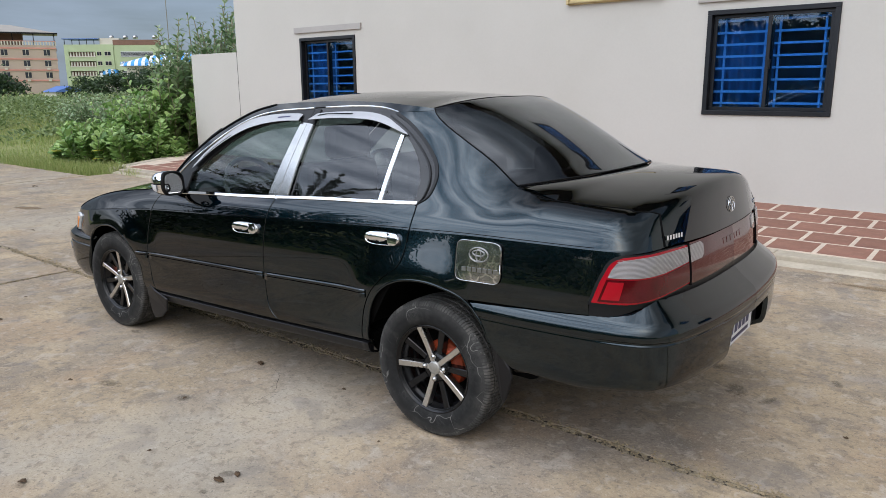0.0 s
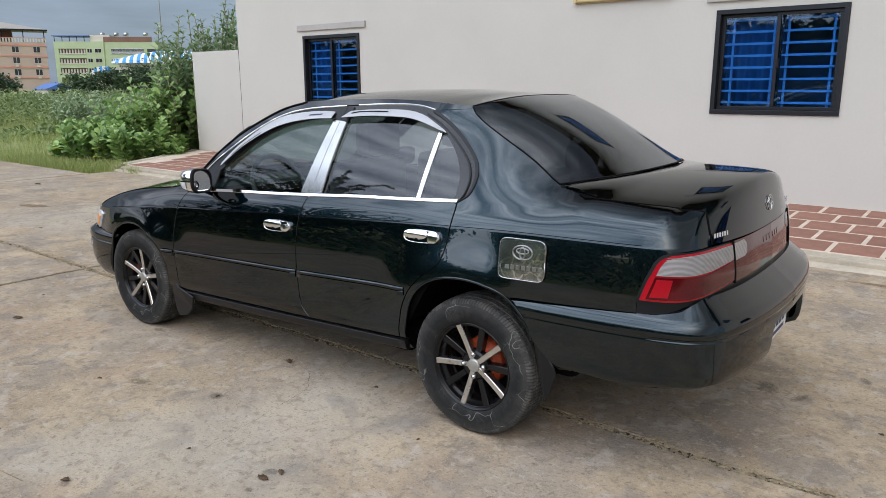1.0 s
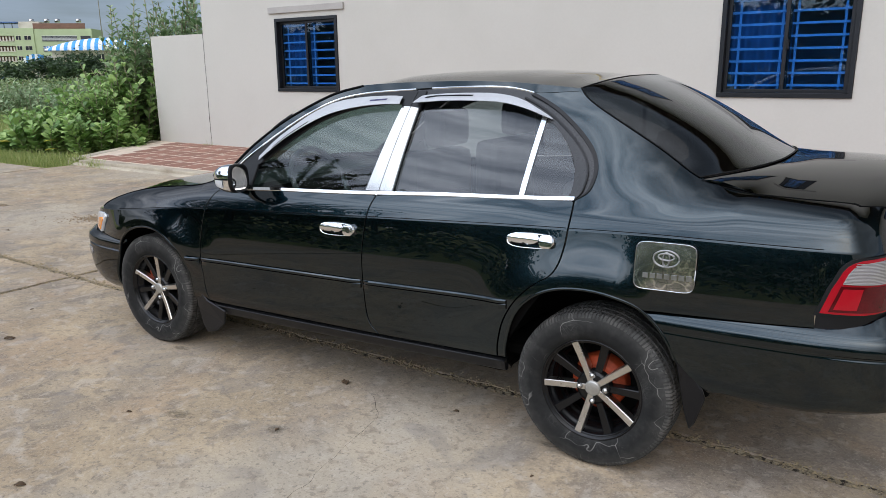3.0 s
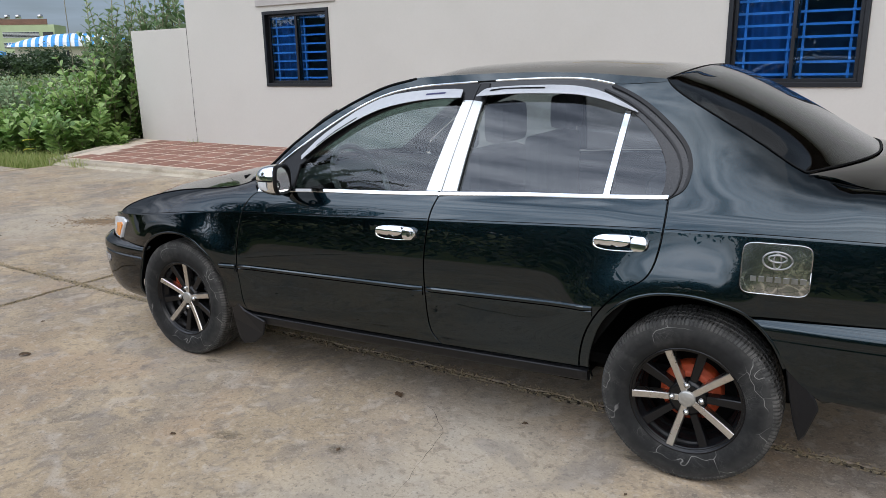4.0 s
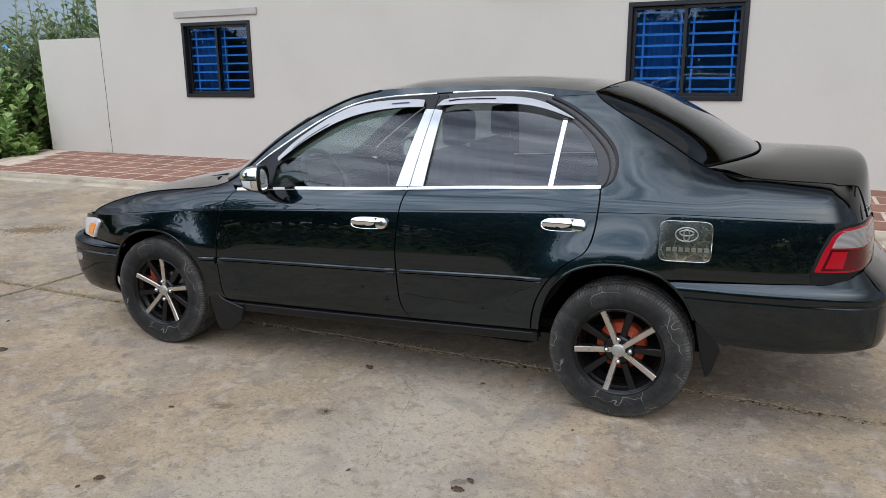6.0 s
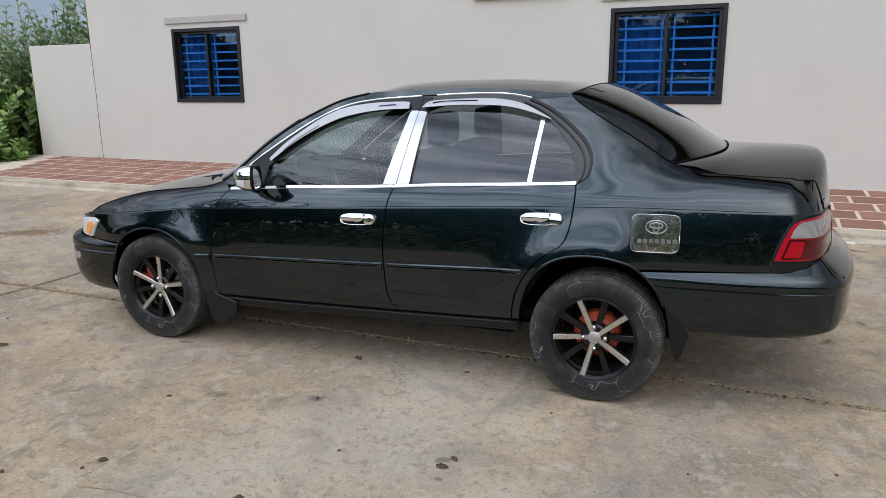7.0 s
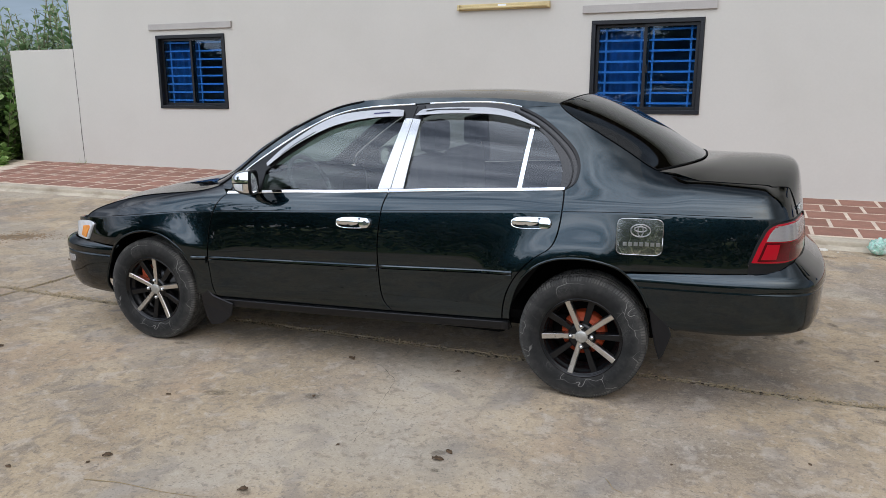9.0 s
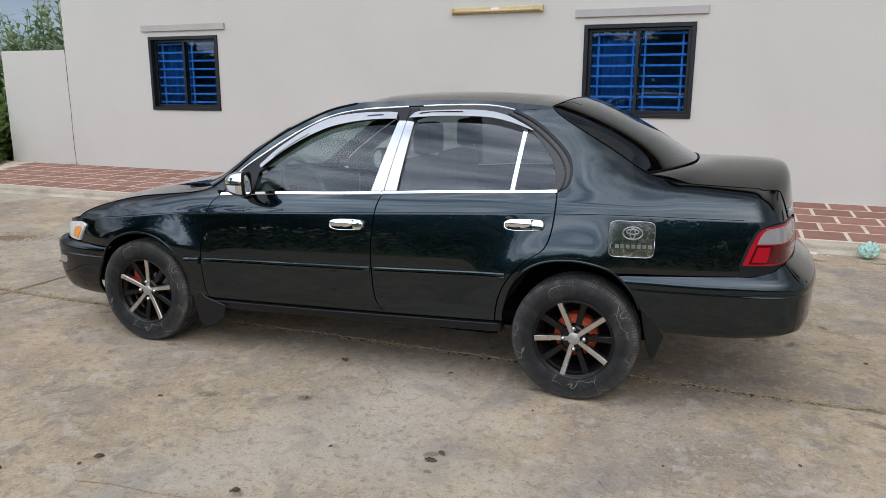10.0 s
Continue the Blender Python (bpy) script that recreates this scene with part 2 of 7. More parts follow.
scuff(M_SCRATCHED, 13.0, 0.06, (0.92, 0.92, 0.90), 0.8, 0.42)
scuff(M_SCRATCHED, 34.0, 0.05, (0.10, 0.105, 0.10), 0.7, 0.46)
dusty_shoulder(M_TYRE, 0.235, 0.285, (0.10, 0.097, 0.09), 0.7)
scuff(M_TYRE, 15.0, 0.014, (0.16, 0.155, 0.145), 0.5, 0.53)
scuff(M_TYRE, 5.0, 0.0075, (0.30, 0.29, 0.27), 0.8, 0.46)
scuff(M_TYRE, 60.0, 0.05, (0.10, 0.098, 0.09), 0.5)
M_TREAD = surface("tyre_tread", (0.058, 0.057, 0.054), rough=0.9, var=0.55, scale=22, bump=0.2, bscale=60, tint=(0.115, 0.108, 0.098), tint_scale=9, tint_lo=0.48, tint_hi=0.7, spec=0.2)
M_BADGE = surface("worn_badge_metal", (0.34, 0.34, 0.33), rough=0.3, metal=1.0, var=0.2, scale=30, bump=0.05)
M_RIMBLACK = surface("rim_black", (0.006, 0.006, 0.0065), rough=0.16, var=0.2, scale=10, bump=0.02, spec=0.3)
M_MACHINED = surface("machined_alloy", (0.62, 0.60, 0.57), rough=0.28, metal=1.0, var=0.15, scale=20, bump=0.05, bscale=120)
M_DRUM = surface("orange_drum", (0.46, 0.066, 0.018), rough=0.6, var=0.3, scale=12, bump=0.1, tint=(0.25, 0.05, 0.02), tint_scale=14)
M_CAP = surface("hub_cap_grey", (0.42, 0.41, 0.38), rough=0.4, metal=0.7, var=0.2, scale=40, bump=0.3, bscale=90)
M_REDLENS = surface("red_lens", (0.075, 0.001, 0.004), rough=0.12, var=0.3, scale=14, bump=0.04, bscale=160, coat=0.4, spec=0.3)
M_REDTRIM = surface("red_trim", (0.34, 0.004, 0.012), rough=0.2, var=0.1, bump=0.0, coat=0.3, spec=0.3)
M_MAROON = surface("maroon_garnish", (0.070, 0.007, 0.007), rough=0.12, var=0.15, scale=8, bump=0.02, coat=0.35, spec=0.35)
M_CLEAR = surface("clear_lens", (0.17, 0.158, 0.155), rough=0.2, var=0.18, scale=30, bump=0.15, bscale=140, coat=1.0)
def ribbed(m, pitch, light):
    """Fine level ribs moulded into a lens."""
    n, l, p = m.node_tree.nodes, m.node_tree.links, m.node_tree.nodes["Principled BSDF"]
    tc, w = n.new("ShaderNodeTexCoord"), n.new("ShaderNodeTexWave")
    w.bands_direction, w.wave_profile = "Z", "SIN"
    w.inputs["Scale"].default_value, w.inputs["Distortion"].default_value, w.inputs["Detail Scale"].default_value = 0.314 / pitch, 0.5, 30
    l.new(tc.outputs["Object"], w.inputs["Vector"])
    x = n.new("ShaderNodeMix")
    x.data_type = "RGBA"
    x.inputs[7].default_value = (*light, 1)
    l.new(w.outputs["Fac"], x.inputs[0])
    l.new(p.inputs["Base Color"].links[0].from_socket, x.inputs[6])
    l.new(x.outputs[2], p.inputs["Base Color"])
    b = n.new("ShaderNodeBump")
    b.inputs["Strength"].default_value, b.inputs["Distance"].default_value = 0.5, 0.002
    l.new(w.outputs["Fac"], b.inputs["Height"])
    l.new(b.outputs[0], p.inputs["Normal"])


ribbed(M_CLEAR, 0.0042, (0.36, 0.335, 0.33))
M_HEAD = surface("headlamp_lens", (0.62, 0.64, 0.66), rough=0.1, var=0.15, scale=20, bump=0.12, bscale=60, coat=1.0)
M_AMBER = surface("amber_lens", (0.80, 0.27, 0.02), rough=0.15, var=0.2, scale=40, bump=0.1, bscale=140, coat=1.0)
# smoked visor: the sky it mirrors is put into the pale grey base
M_VISOR = surface("visor_sky_sheen", (0.46, 0.47, 0.49), rough=0.32, var=0.10, scale=3, bump=0.02, coat=0.12, spec=0.35)
M_PLATE = surface("number_plate", (0.78, 0.79, 0.82), rough=0.4, var=0.06, bump=0.0)
M_INK = surface("dark_ink", (0.03, 0.03, 0.10), rough=0.5, var=0.1, bump=0.0)
M_SEAT = surface("seat_cloth", (0.16, 0.16, 0.16), rough=0.95, var=0.3, scale=9, bump=0.04, bscale=40)
M_TINT = glass("tinted_glass", (0.84, 0.97, 0.94), 0.66, films=1.35)
M_TINTREAR = glass("dark_tinted_glass", (0.86, 0.92, 0.95), 0.36, films=1.6)
M_WINGLASS = glass("blue_window_glass", (0.55, 0.80, 1.0), 0.9, ior=1.45, films=1.0)
M_WALL = surface("wall_paint", (0.535, 0.51, 0.462), rough=0.85, var=0.035, scale=0.8, bump=0.10, bscale=35, tint=(0.510, 0.486, 0.436), tint_scale=0.5, spec=0.25)
M_CONCRETE = concrete_material()
M_GRIT = surface("ochre_grit", (0.30, 0.235, 0.145), rough=0.95, var=0.4, scale=40, bump=0.2, spec=0.2)
M_STRAW = surface("dry_straw", (0.33, 0.25, 0.14), rough=0.8, var=0.25, scale=30, bump=0.05, spec=0.2)
M_FILLER = surface("joint_mortar", (0.27, 0.225, 0.155), rough=0.95, var=0.5, scale=30, bump=0.5, bscale=120, tint=(0.045, 0.038, 0.03), tint_scale=34, tint_lo=0.53, tint_hi=0.60, spec=0.2)
M_KERB = surface("kerb_concrete", (0.44, 0.385, 0.30), rough=0.9, var=0.22, scale=3, bump=0.35, bscale=30, tint=(0.30, 0.25, 0.18), tint_scale=2.5, spec=0.25)
M_TILE = surface("red_brick_tile", (0.265, 0.132, 0.094), rough=0.8, var=0.22, scale=5, bump=0.25, bscale=50, rand=0.13,
                 tint=(0.34, 0.20, 0.14), tint_scale=3.5, tint_lo=0.55, tint_hi=0.75, spec=0.3)
M_MORTAR = surface("mortar", (0.60, 0.50, 0.40), rough=0.95, var=0.2, scale=7, bump=0.3, bscale=60, spec=0.2)
M_GROUND = surface("grassy_soil", (0.25, 0.275, 0.10), rough=0.95, var=0.35, scale=0.7, bump=0.5, bscale=9, tint=(0.25, 0.20, 0.12), tint_scale=0.35,
                   tint_lo=0.52, tint_hi=0.68, spec=0.2)
M_FRAME = surface("dark_aluminium", (0.014, 0.015, 0.018), rough=0.4, metal=0.4, var=0.15, scale=5, bump=0.02)
M_BLUEBAR = surface("blue_painted_steel", (0.22, 0.42, 0.66), rough=0.4, var=0.15, scale=12, bump=0.03)
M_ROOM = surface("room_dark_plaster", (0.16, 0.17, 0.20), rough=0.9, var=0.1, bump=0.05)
M_CURTAIN = surface("navy_curtain", (0.06, 0.14, 0.27), rough=0.9, var=0.25, scale=6, bump=0.1)
M_SILL = surface("grey_lintel_paint", (0.40, 0.375, 0.35), rough=0.8, var=0.1, scale=4, bump=0.1, spec=0.3)
M_FIXTURE = surface("yellowed_plastic", (0.56, 0.44, 0.22), rough=0.45, var=0.15, scale=9, bump=0.05)
M_LEAF = leaf_material("broad_leaf", (0.115, 0.24, 0.05), (0.44, 0.60, 0.215))
M_LEAFGREY = leaf_material("grey_green_leaf", (0.13, 0.23, 0.09), (0.42, 0.52, 0.30))
M_LEAFYELLOW = leaf_material("yellow_leaf", (0.6, 0.45, 0.03), (0.45, 0.40, 0.05))
M_WEED = leaf_material("weed_leaf", (0.10, 0.165, 0.05), (0.30, 0.37, 0.15))
M_LEAFDARK = leaf_material("dark_leaf", (0.03, 0.06, 0.022), (0.06, 0.105, 0.04))
M_GRASS = leaf_material("grass_blade", (0.20, 0.29, 0.065), (0.44, 0.45, 0.18))
M_STEM = surface("stem_bark", (0.26, 0.25, 0.16), rough=0.9, var=0.3, scale=8, bump=0.3)
M_BARK = surface("tree_bark", (0.10, 0.08, 0.06), rough=0.95, var=0.3, scale=6, bump=0.5)
M_DRY = surface("dry_leaf", (0.10, 0.06, 0.03), rough=0.9, var=0.4, scale=30, bump=0.2)
M_STONE = surface("pale_stone", (0.55, 0.52, 0.46), rough=0.9, var=0.2, scale=20, bump=0.3)
M_BAG = surface("green_plastic_film", (0.42, 0.70, 0.58), rough=0.25, var=0.4, scale=30, bump=0.3, bscale=60, tint=(0.72, 0.78, 0.74), tint_scale=22, tint_lo=0.5, tint_hi=0.6)
M_BAG.node_tree.nodes["Principled BSDF"].inputs["Transmission Weight"].default_value = 0.35
M_PINKWALL = surface("pink_beige_render", (0.50, 0.40, 0.33), rough=0.9, var=0.08, scale=0.3, bump=0.0)
M_PINK = surface("pink_band", (0.62, 0.30, 0.25), rough=0.9, var=0.1, scale=0.3, bump=0.0)
M_GREENWALL = surface("lime_render", (0.44, 0.52, 0.32), rough=0.9, var=0.1, scale=0.3, bump=0.0)
M_CREAM = surface("cream_render", (0.62, 0.58, 0.50), rough=0.9, var=0.08, scale=0.3, bump=0.0)
# darker than its own shade would make it: soffit shade put into the colour
M_SOFFIT = surface("shade_dark_soffit", (0.075, 0.064, 0.054), rough=0.8, var=0.2, scale=2, bump=0.1)
M_FARROOF = surface("grey_metal_roof", (0.36, 0.33, 0.29), rough=0.6, var=0.1, scale=0.3, bump=0.0)
M_BLUEROOF = surface("blue_metal_roof", (0.08, 0.17, 0.45), rough=0.5, var=0.1, scale=0.3, bump=0.0)
M_WHITE = surface("white_sheet", (0.78, 0.80, 0.82), rough=0.6, var=0.06, scale=0.5, bump=0.0)
M_AWNBLUE = surface("awning_blue", (0.06, 0.33, 0.75), rough=0.6, var=0.08, scale=0.5, bump=0.0)
M_FARGLASS = surface("far_window_glass", (0.03, 0.035, 0.045), rough=0.15, var=0.2, scale=0.5, bump=0.0)
M_RUST = surface("rusty_brown_paint", (0.20, 0.11, 0.08), rough=0.8, var=0.2, scale=0.5, bump=0.0)


# ---- mesh helpers ----
def mesh_part(name, verts, faces, material, parent=None, normals=None, smooth=True, label=""):
    me = bpy.data.meshes.new(name)
    me.from_pydata([tuple(v) for v in verts], [], faces)
    me.materials.append(material)
    me.polygons.foreach_set("use_smooth", [smooth] * len(me.polygons))
    if normals is not None:
        me.normals_split_custom_set_from_vertices([tuple(v) for v in normals])
    me.update()
    ob = new(name, me)
    if parent:
        ob.parent = parent
    return tagged(ob, label)


def part(name, bm, material, parent=None, label="", smooth=False):
    me = bpy.data.meshes.new(name)
    bm.normal_update()
    bm.to_mesh(me)
    bm.free()
    me.materials.append(material)
    me.polygons.foreach_set("use_smooth", [smooth] * len(me.polygons))
    ob = new(name, me)
    if parent:
        ob.parent = parent
    return tagged(ob, label)


def box(bm, lo, hi, bevel=0.0, m=None):
    lo, hi = Vector(lo), Vector(hi)
    made = bmesh.ops.create_cube(bm, size=1.0, matrix=(m or Matrix()) @ Matrix.LocRotScale((lo + hi) / 2, None, hi - lo))
    if bevel:
        edges = list({e for v in made["verts"] for e in v.link_edges})
        bmesh.ops.bevel(bm, geom=edges, offset=bevel, segments=2, profile=0.6, affect="EDGES")
    return bm


def boxes(*specs, bevel=0.0):
    bm = bmesh.new()
    for lo, hi in specs:
        box(bm, lo, hi, bevel)
    return bm


def lathe(profile, segments=48, axis="y"):
    """A surface of revolution: profile rows are (distance along the axis, radius)."""
    verts, faces, n = [], [], len(profile)
    for i in range(segments):
        a = 2 * math.pi * i / segments
        for h, r in profile:
            verts.append((r * math.cos(a), h, r * math.sin(a)) if axis == "y" else (r * math.cos(a), r * math.sin(a), h))
    for i in range(segments):
        j = (i + 1) % segments
        for k in range(n - 1):
            faces.append((i * n + k, i * n + k + 1, j * n + k + 1, j * n + k))
    return verts, faces


def tube(points, radius, sides=8, taper=1.0, flat=1.0):
    """A round bar along points."""
    verts, faces, pts = [], [], [Vector(p) for p in points]
    for i, p in enumerate(pts):
        d = (pts[min(i + 1, len(pts) - 1)] - pts[max(i - 1, 0)]).normalized()
        a = d.orthogonal().normalized() if abs(d.z) > 0.95 else d.cross(Vector((0, 0, 1))).normalized()
        b = d.cross(a).normalized()
        r = radius * (1 + (taper - 1) * i / max(1, len(pts) - 1))
        for k in range(sides):
            t = 2 * math.pi * k / sides
            verts.append(p + a * (r * math.cos(t)) + b * (r * flat * math.sin(t)))
    for i in range(len(pts) - 1):
        for k in range(sides):
            q = (k + 1) % sides
            faces.append((i * sides + k, i * sides + q, (i + 1) * sides + q, (i + 1) * sides + k))
    faces.append(tuple(range(sides))[::-1])
    faces.append(tuple(range((len(pts) - 1) * sides, len(pts) * sides)))
    return verts, faces


def thing(name, m, label, category, group="", kind=""):
    ob = new(name)
    ob.matrix_world = m
    ob.empty_display_size = 0.2
    return tagged(ob, label, category, group, kind)


def pchip(xs, ys):
    """A smooth curve through points that does not overshoot; runs on straight past its ends."""
    n = len(xs)
    h = [xs[i + 1] - xs[i] for i in range(n - 1)]
    d = [(ys[i + 1] - ys[i]) / h[i] for i in range(n - 1)]
    m = [d[0]] + [0 if d[i - 1] * d[i] <= 0 else 2 * d[i - 1] * d[i] / (d[i - 1] + d[i]) for i in range(1, n - 1)] + [d[-1]]

    def f(x):
        if x <= xs[0]:
            return ys[0] + m[0] * (x - xs[0])
        if x >= xs[-1]:
            return ys[-1] + m[-1] * (x - xs[-1])
        i = next(k for k in range(n - 1) if x <= xs[k + 1])
        t = (x - xs[i]) / h[i]
        return (ys[i] * (1 + 2 * t) * (1 - t) ** 2 + h[i] * m[i] * t * (1 - t) ** 2 + ys[i + 1] * t * t * (3 - 2 * t) + h[i] * m[i + 1] * t * t * (t - 1))

    return f


def curve_of(*points):
    return pchip([p[0] for p in points], [p[1] for p in points])

# ---- the place: ground, lot, platform, building ----
WALL_Y = 5.578


def deck_z(y):
    """The walkway falls gently from the wall to its kerb."""
    return 0.07 + 0.0326 * (y - 3.3)



def ground_sheet():
    bm = bmesh.new()
    ring = [0, 6, 12, 20, 32, 50, 80, 140, 260, 600, 1500]
    rows = []
    for k, r in enumerate(ring):
        rows.append([bm.verts.new((r * math.cos(2 * math.pi * i / 64) - 8, r * math.sin(2 * math.pi * i / 64) + 4, -0.06 + (0.05 * noise.noise((r, i, 0)) if r > 25 else 0)))
                     for i in range(64)] if r else [bm.verts.new((-8, 4, -0.06))])
    for a, b in zip(rows, rows[1:]):
        for i in range(64):
            j = (i + 1) % 64
            bm.faces.new((a[0], b[i], b[j]) if len(a) == 1 else (a[i], b[i], b[j], a[j]))
    return tagged(part("ground", bm, M_GROUND, smooth=True), "grassy soil that runs out to the horizon", "ground", kind="structure")


ground = ground_sheet()


def wobble(t, k):
    return 0.012 * noise.noise((t * 2.1, k, 0)) + 0.008 * noise.noise((t * 9.0, k + 7, 0)) + 0.004 * noise.noise((t * 31, k + 3, 0))


def joint_line(t, k):
    """The wandering line of a slab joint at t metres along it."""
    return wobble(t, k) + (0.06 * noise.noise((t * 0.25, k + 20, 0)))


def lot_slab(x0, x1, y0, y1, parent):
    """A cast slab with chipped, wandering edges where it meets its neighbours."""
    def side(fixed, a, b, along_x, inset):
        n = max(2, int(abs(b - a) / 0.06)) if abs(fixed) < 20 and (abs(a) < 14 or abs(b) < 14) else 8
        out = []
        for i in range(n):
            t = a + (b - a) * i / n
            w = joint_line(t, fixed) if abs(fixed) < 20 else 0
            e = fixed + w + inset * (1 + 0.7 * noise.noise((t * 6.0, fixed * 3 + inset * 50, 2)) + 0.8 * max(0, noise.noise((t * 1.7, fixed + inset * 90, 5))))
            out.append((t, e) if along_x else (e, t))
        return out
    g = 0.023
    loop = side(y0, x0, x1, True, g) + side(x1, y0, y1, False, -g) + side(y1, x1, x0, True, -g) + side(x0, y1, y0, False, g)
    n = len(loop)
    verts = [(x, y, 0.0) for x, y in loop] + [(x, y, -0.058) for x, y in loop]
    faces = [tuple(range(n))] + [(i, i + n, (i + 1) % n + n, (i + 1) % n) for i in range(n)]
    return mesh_part("slab", verts, faces, M_CONCRETE, parent, smooth=False)


lot = thing("pavement", Matrix(), "stained tan concrete lot with cracked joints", "pavement", kind="structure")
for xa, xb in ((-40, -9.4), (-9.4, -2.93), (-2.93, 24)):
    for ya, yb in ((-5.15, -0.43), (-0.43, 3.34 if xa > -10 else 2.78)):
        lot_slab(xa, xb, ya, yb, lot)


def joint_filler(along_x, fixed, a, b, step):
    """Crumbling mortar that lies a little below the slabs in an open joint, split by a wandering dark gap."""
    verts, faces, n, across = [], [], int((b - a) / step), 13
    for i in range(n + 1):
        t = a + (b - a) * i / n
        c = fixed + joint_line(t, fixed)
        split = -0.014 + 0.016 * noise.noise((t * 2.3, fixed, 6)) + 0.006 * noise.noise((t * 17, fixed, 8))
        wide = 0.0045 + 0.007 * max(0.0, noise.noise((t * 3.1, fixed, 14)) + 0.15) + 0.003 * noise.noise((t * 40, fixed, 1))
        for k in range(across):
            o = -0.045 + 0.09 * k / (across - 1)
            z = -0.006 + 0.008 * noise.noise((t * 28, o * 60, fixed)) + 0.005 * noise.noise((t * 70, o * 130, fixed + 3))
            z = min(z, 0.003)
            if abs(o - split) < wide:
                z -= 0.035
            verts.append((t, c + o, z) if along_x else (c + o, t, z))
    faces = [(across * i + k, across * (i + 1) + k, across * (i + 1) + k + 1, across * i + k + 1) for i in range(n) for k in range(across - 1)]
    mesh_part("joint_filler", verts, faces, M_FILLER, lot, smooth=False, label="crumbling mortar in the joint")


joint_filler(True, -0.43, -4.6, 5.2, 0.012)
joint_filler(True, -0.43, -12.0, -4.6, 0.05)
joint_filler(True, -0.43, 5.2, 9.0, 0.05)
joint_filler(False, -2.93, -3.4, 3.25, 0.016)


def platform():
    top = thing("platform", Matrix(), "raised walkway of red brick tiles with a pale kerb", "walkway", kind="structure")
    x0, x1 = -9.36, 10.0
    # mortar bed with a slanting end, a kerb strip and a low lip
    verts, faces = [], []
    def prism(outline, lo, hi):
        b, n = len(verts), len(outline)
        verts.extend([(x, y, deck_z(y) + hi) for x, y in outline] + [(x, y, lo) for x, y in outline])
        faces.append(tuple(range(b, b + n)))
        faces.extend((b + i, b + i + n, b + (i + 1) % n + n, b + (i + 1) % n) for i in range(n))
    prism([(-9.55, 3.49), (x1, 3.49), (x1, WALL_Y), (-10.50, WALL_Y)], -0.058, 0.0)
    mesh_part("mortar_bed", verts, faces, M_MORTAR, top, smooth=False)
    for k in range(int((x1 - x0) / 1.55)):
        a, b = x0 + 1.55 * k, x0 + 1.55 * (k + 1) - 0.006
        bm = boxes(((a, 3.30 + 0.006 * noise.noise((k, 0, 0)), -0.058), (b, 3.50, 0.072 + 0.004 * noise.noise((k, 5, 0)))), bevel=0.012)
        part("kerb_stone", bm, M_KERB, top)
    bm = bmesh.new()
    n = 160
    prev = None
    for i in range(n + 1):
        x = x0 - 0.1 + (x1 - x0) * i / n
        y = 3.21 + 0.05 * noise.noise((x * 0.9, 3, 0)) + 0.02 * noise.noise((x * 5, 1, 0))
        row = [bm.verts.new(p) for p in ((x, y, -0.02), (x, y + 0.02, 0.012 + 0.008 * noise.noise((x * 3, 2, 2))), (x, 3.28, 0.025), (x, 3.31, 0.03))]
        if prev:
            for j in range(3):
                bm.faces.new((prev[j], row[j], row[j + 1], prev[j + 1]))
        prev = row
    part("mortar_lip", bm, M_KERB, top, smooth=True)
    verts, faces = [], []
    prism([(-9.75, 3.32), (-9.50, 3.32), (-10.42, WALL_Y), (-10.66, WALL_Y)], -0.058, 0.003)
    mesh_part("end_kerb", verts, faces, M_KERB, top, smooth=False)
    return top


platform_top = platform()


def tile_floor(top):
    """Brick tiles in running bond, a piece each."""
    w, d, gap = 0.402, 0.415, 0.035
    kinds = []
    for k in range(4):
        bm = boxes(((gap / 2, gap / 2, 0), (w - gap / 2, d - gap / 2, 0.03)))
        bmesh.ops.bevel(bm, geom=[e for e in bm.edges if min(v.co.z for v in e.verts) > 0.02], offset=0.003, segments=1, affect="EDGES")
        for v in bm.verts:
            v.co += Vector((noise.noise(v.co * 9 + Vector((k, 0, 0))), noise.noise(v.co * 9 + Vector((0, k, 4))), 0)) * 0.004
        me = bpy.data.meshes.new("tile")
        bm.to_mesh(me)
        bm.free()
        me.materials.append(M_TILE)
        kinds.append(me)
    for r in range(5):
        y = 3.503 + r * d
        start = -9.50 - (y - 3.50) * 0.44
        for c in range(-4, 48):
            x = -9.9 + c * w + (0.5 * w if r % 2 else 0)
            if x < start or x + w > 10 or len([o for o in top.children]) > 330:
                continue
            ob = new("tile", kinds[(r * 7 + c * 3) % 4])
            ob.parent = top
            ob.location = (x, y, deck_z(y) - 0.028 + 0.002 * noise.noise((c * 1.3, r * 2.1, 0)))
            ob.rotation_euler = (0.0326 + 0.003 * noise.noise((c, r, 1)), 0.003 * noise.noise((c, r, 2)), 0.008 * noise.noise((c, r, 3)))


def wall_with_openings(name, x0, x1, z0, z1, y0, y1, holes, material, label):
    bm = bmesh.new()
    cuts = [x0] + [v for h in holes for v in h[:2]] + [x1]
    for i in range(0, len(cuts), 2):
        box(bm, (cuts[i], y0, z0), (cuts[i + 1], y1, z1))
    for hx0, hx1, *levels in holes:
        for za, zb in zip([z0] + levels[1::2], levels[0::2] + [z1]):
            box(bm, (hx0, y0, za), (hx1, y1, zb))
    bmesh.ops.remove_doubles(bm, verts=bm.verts, dist=1e-5)
    inner = [f for f in bm.faces if any(g is not f and (g.calc_center_median() - f.calc_center_median()).length < 1e-5 for e in f.edges for g in e.link_faces)]
    bmesh.ops.delete(bm, geom=inner, context="FACES")
    return tagged(part(name, bm, material), label, "wall", kind="structure")


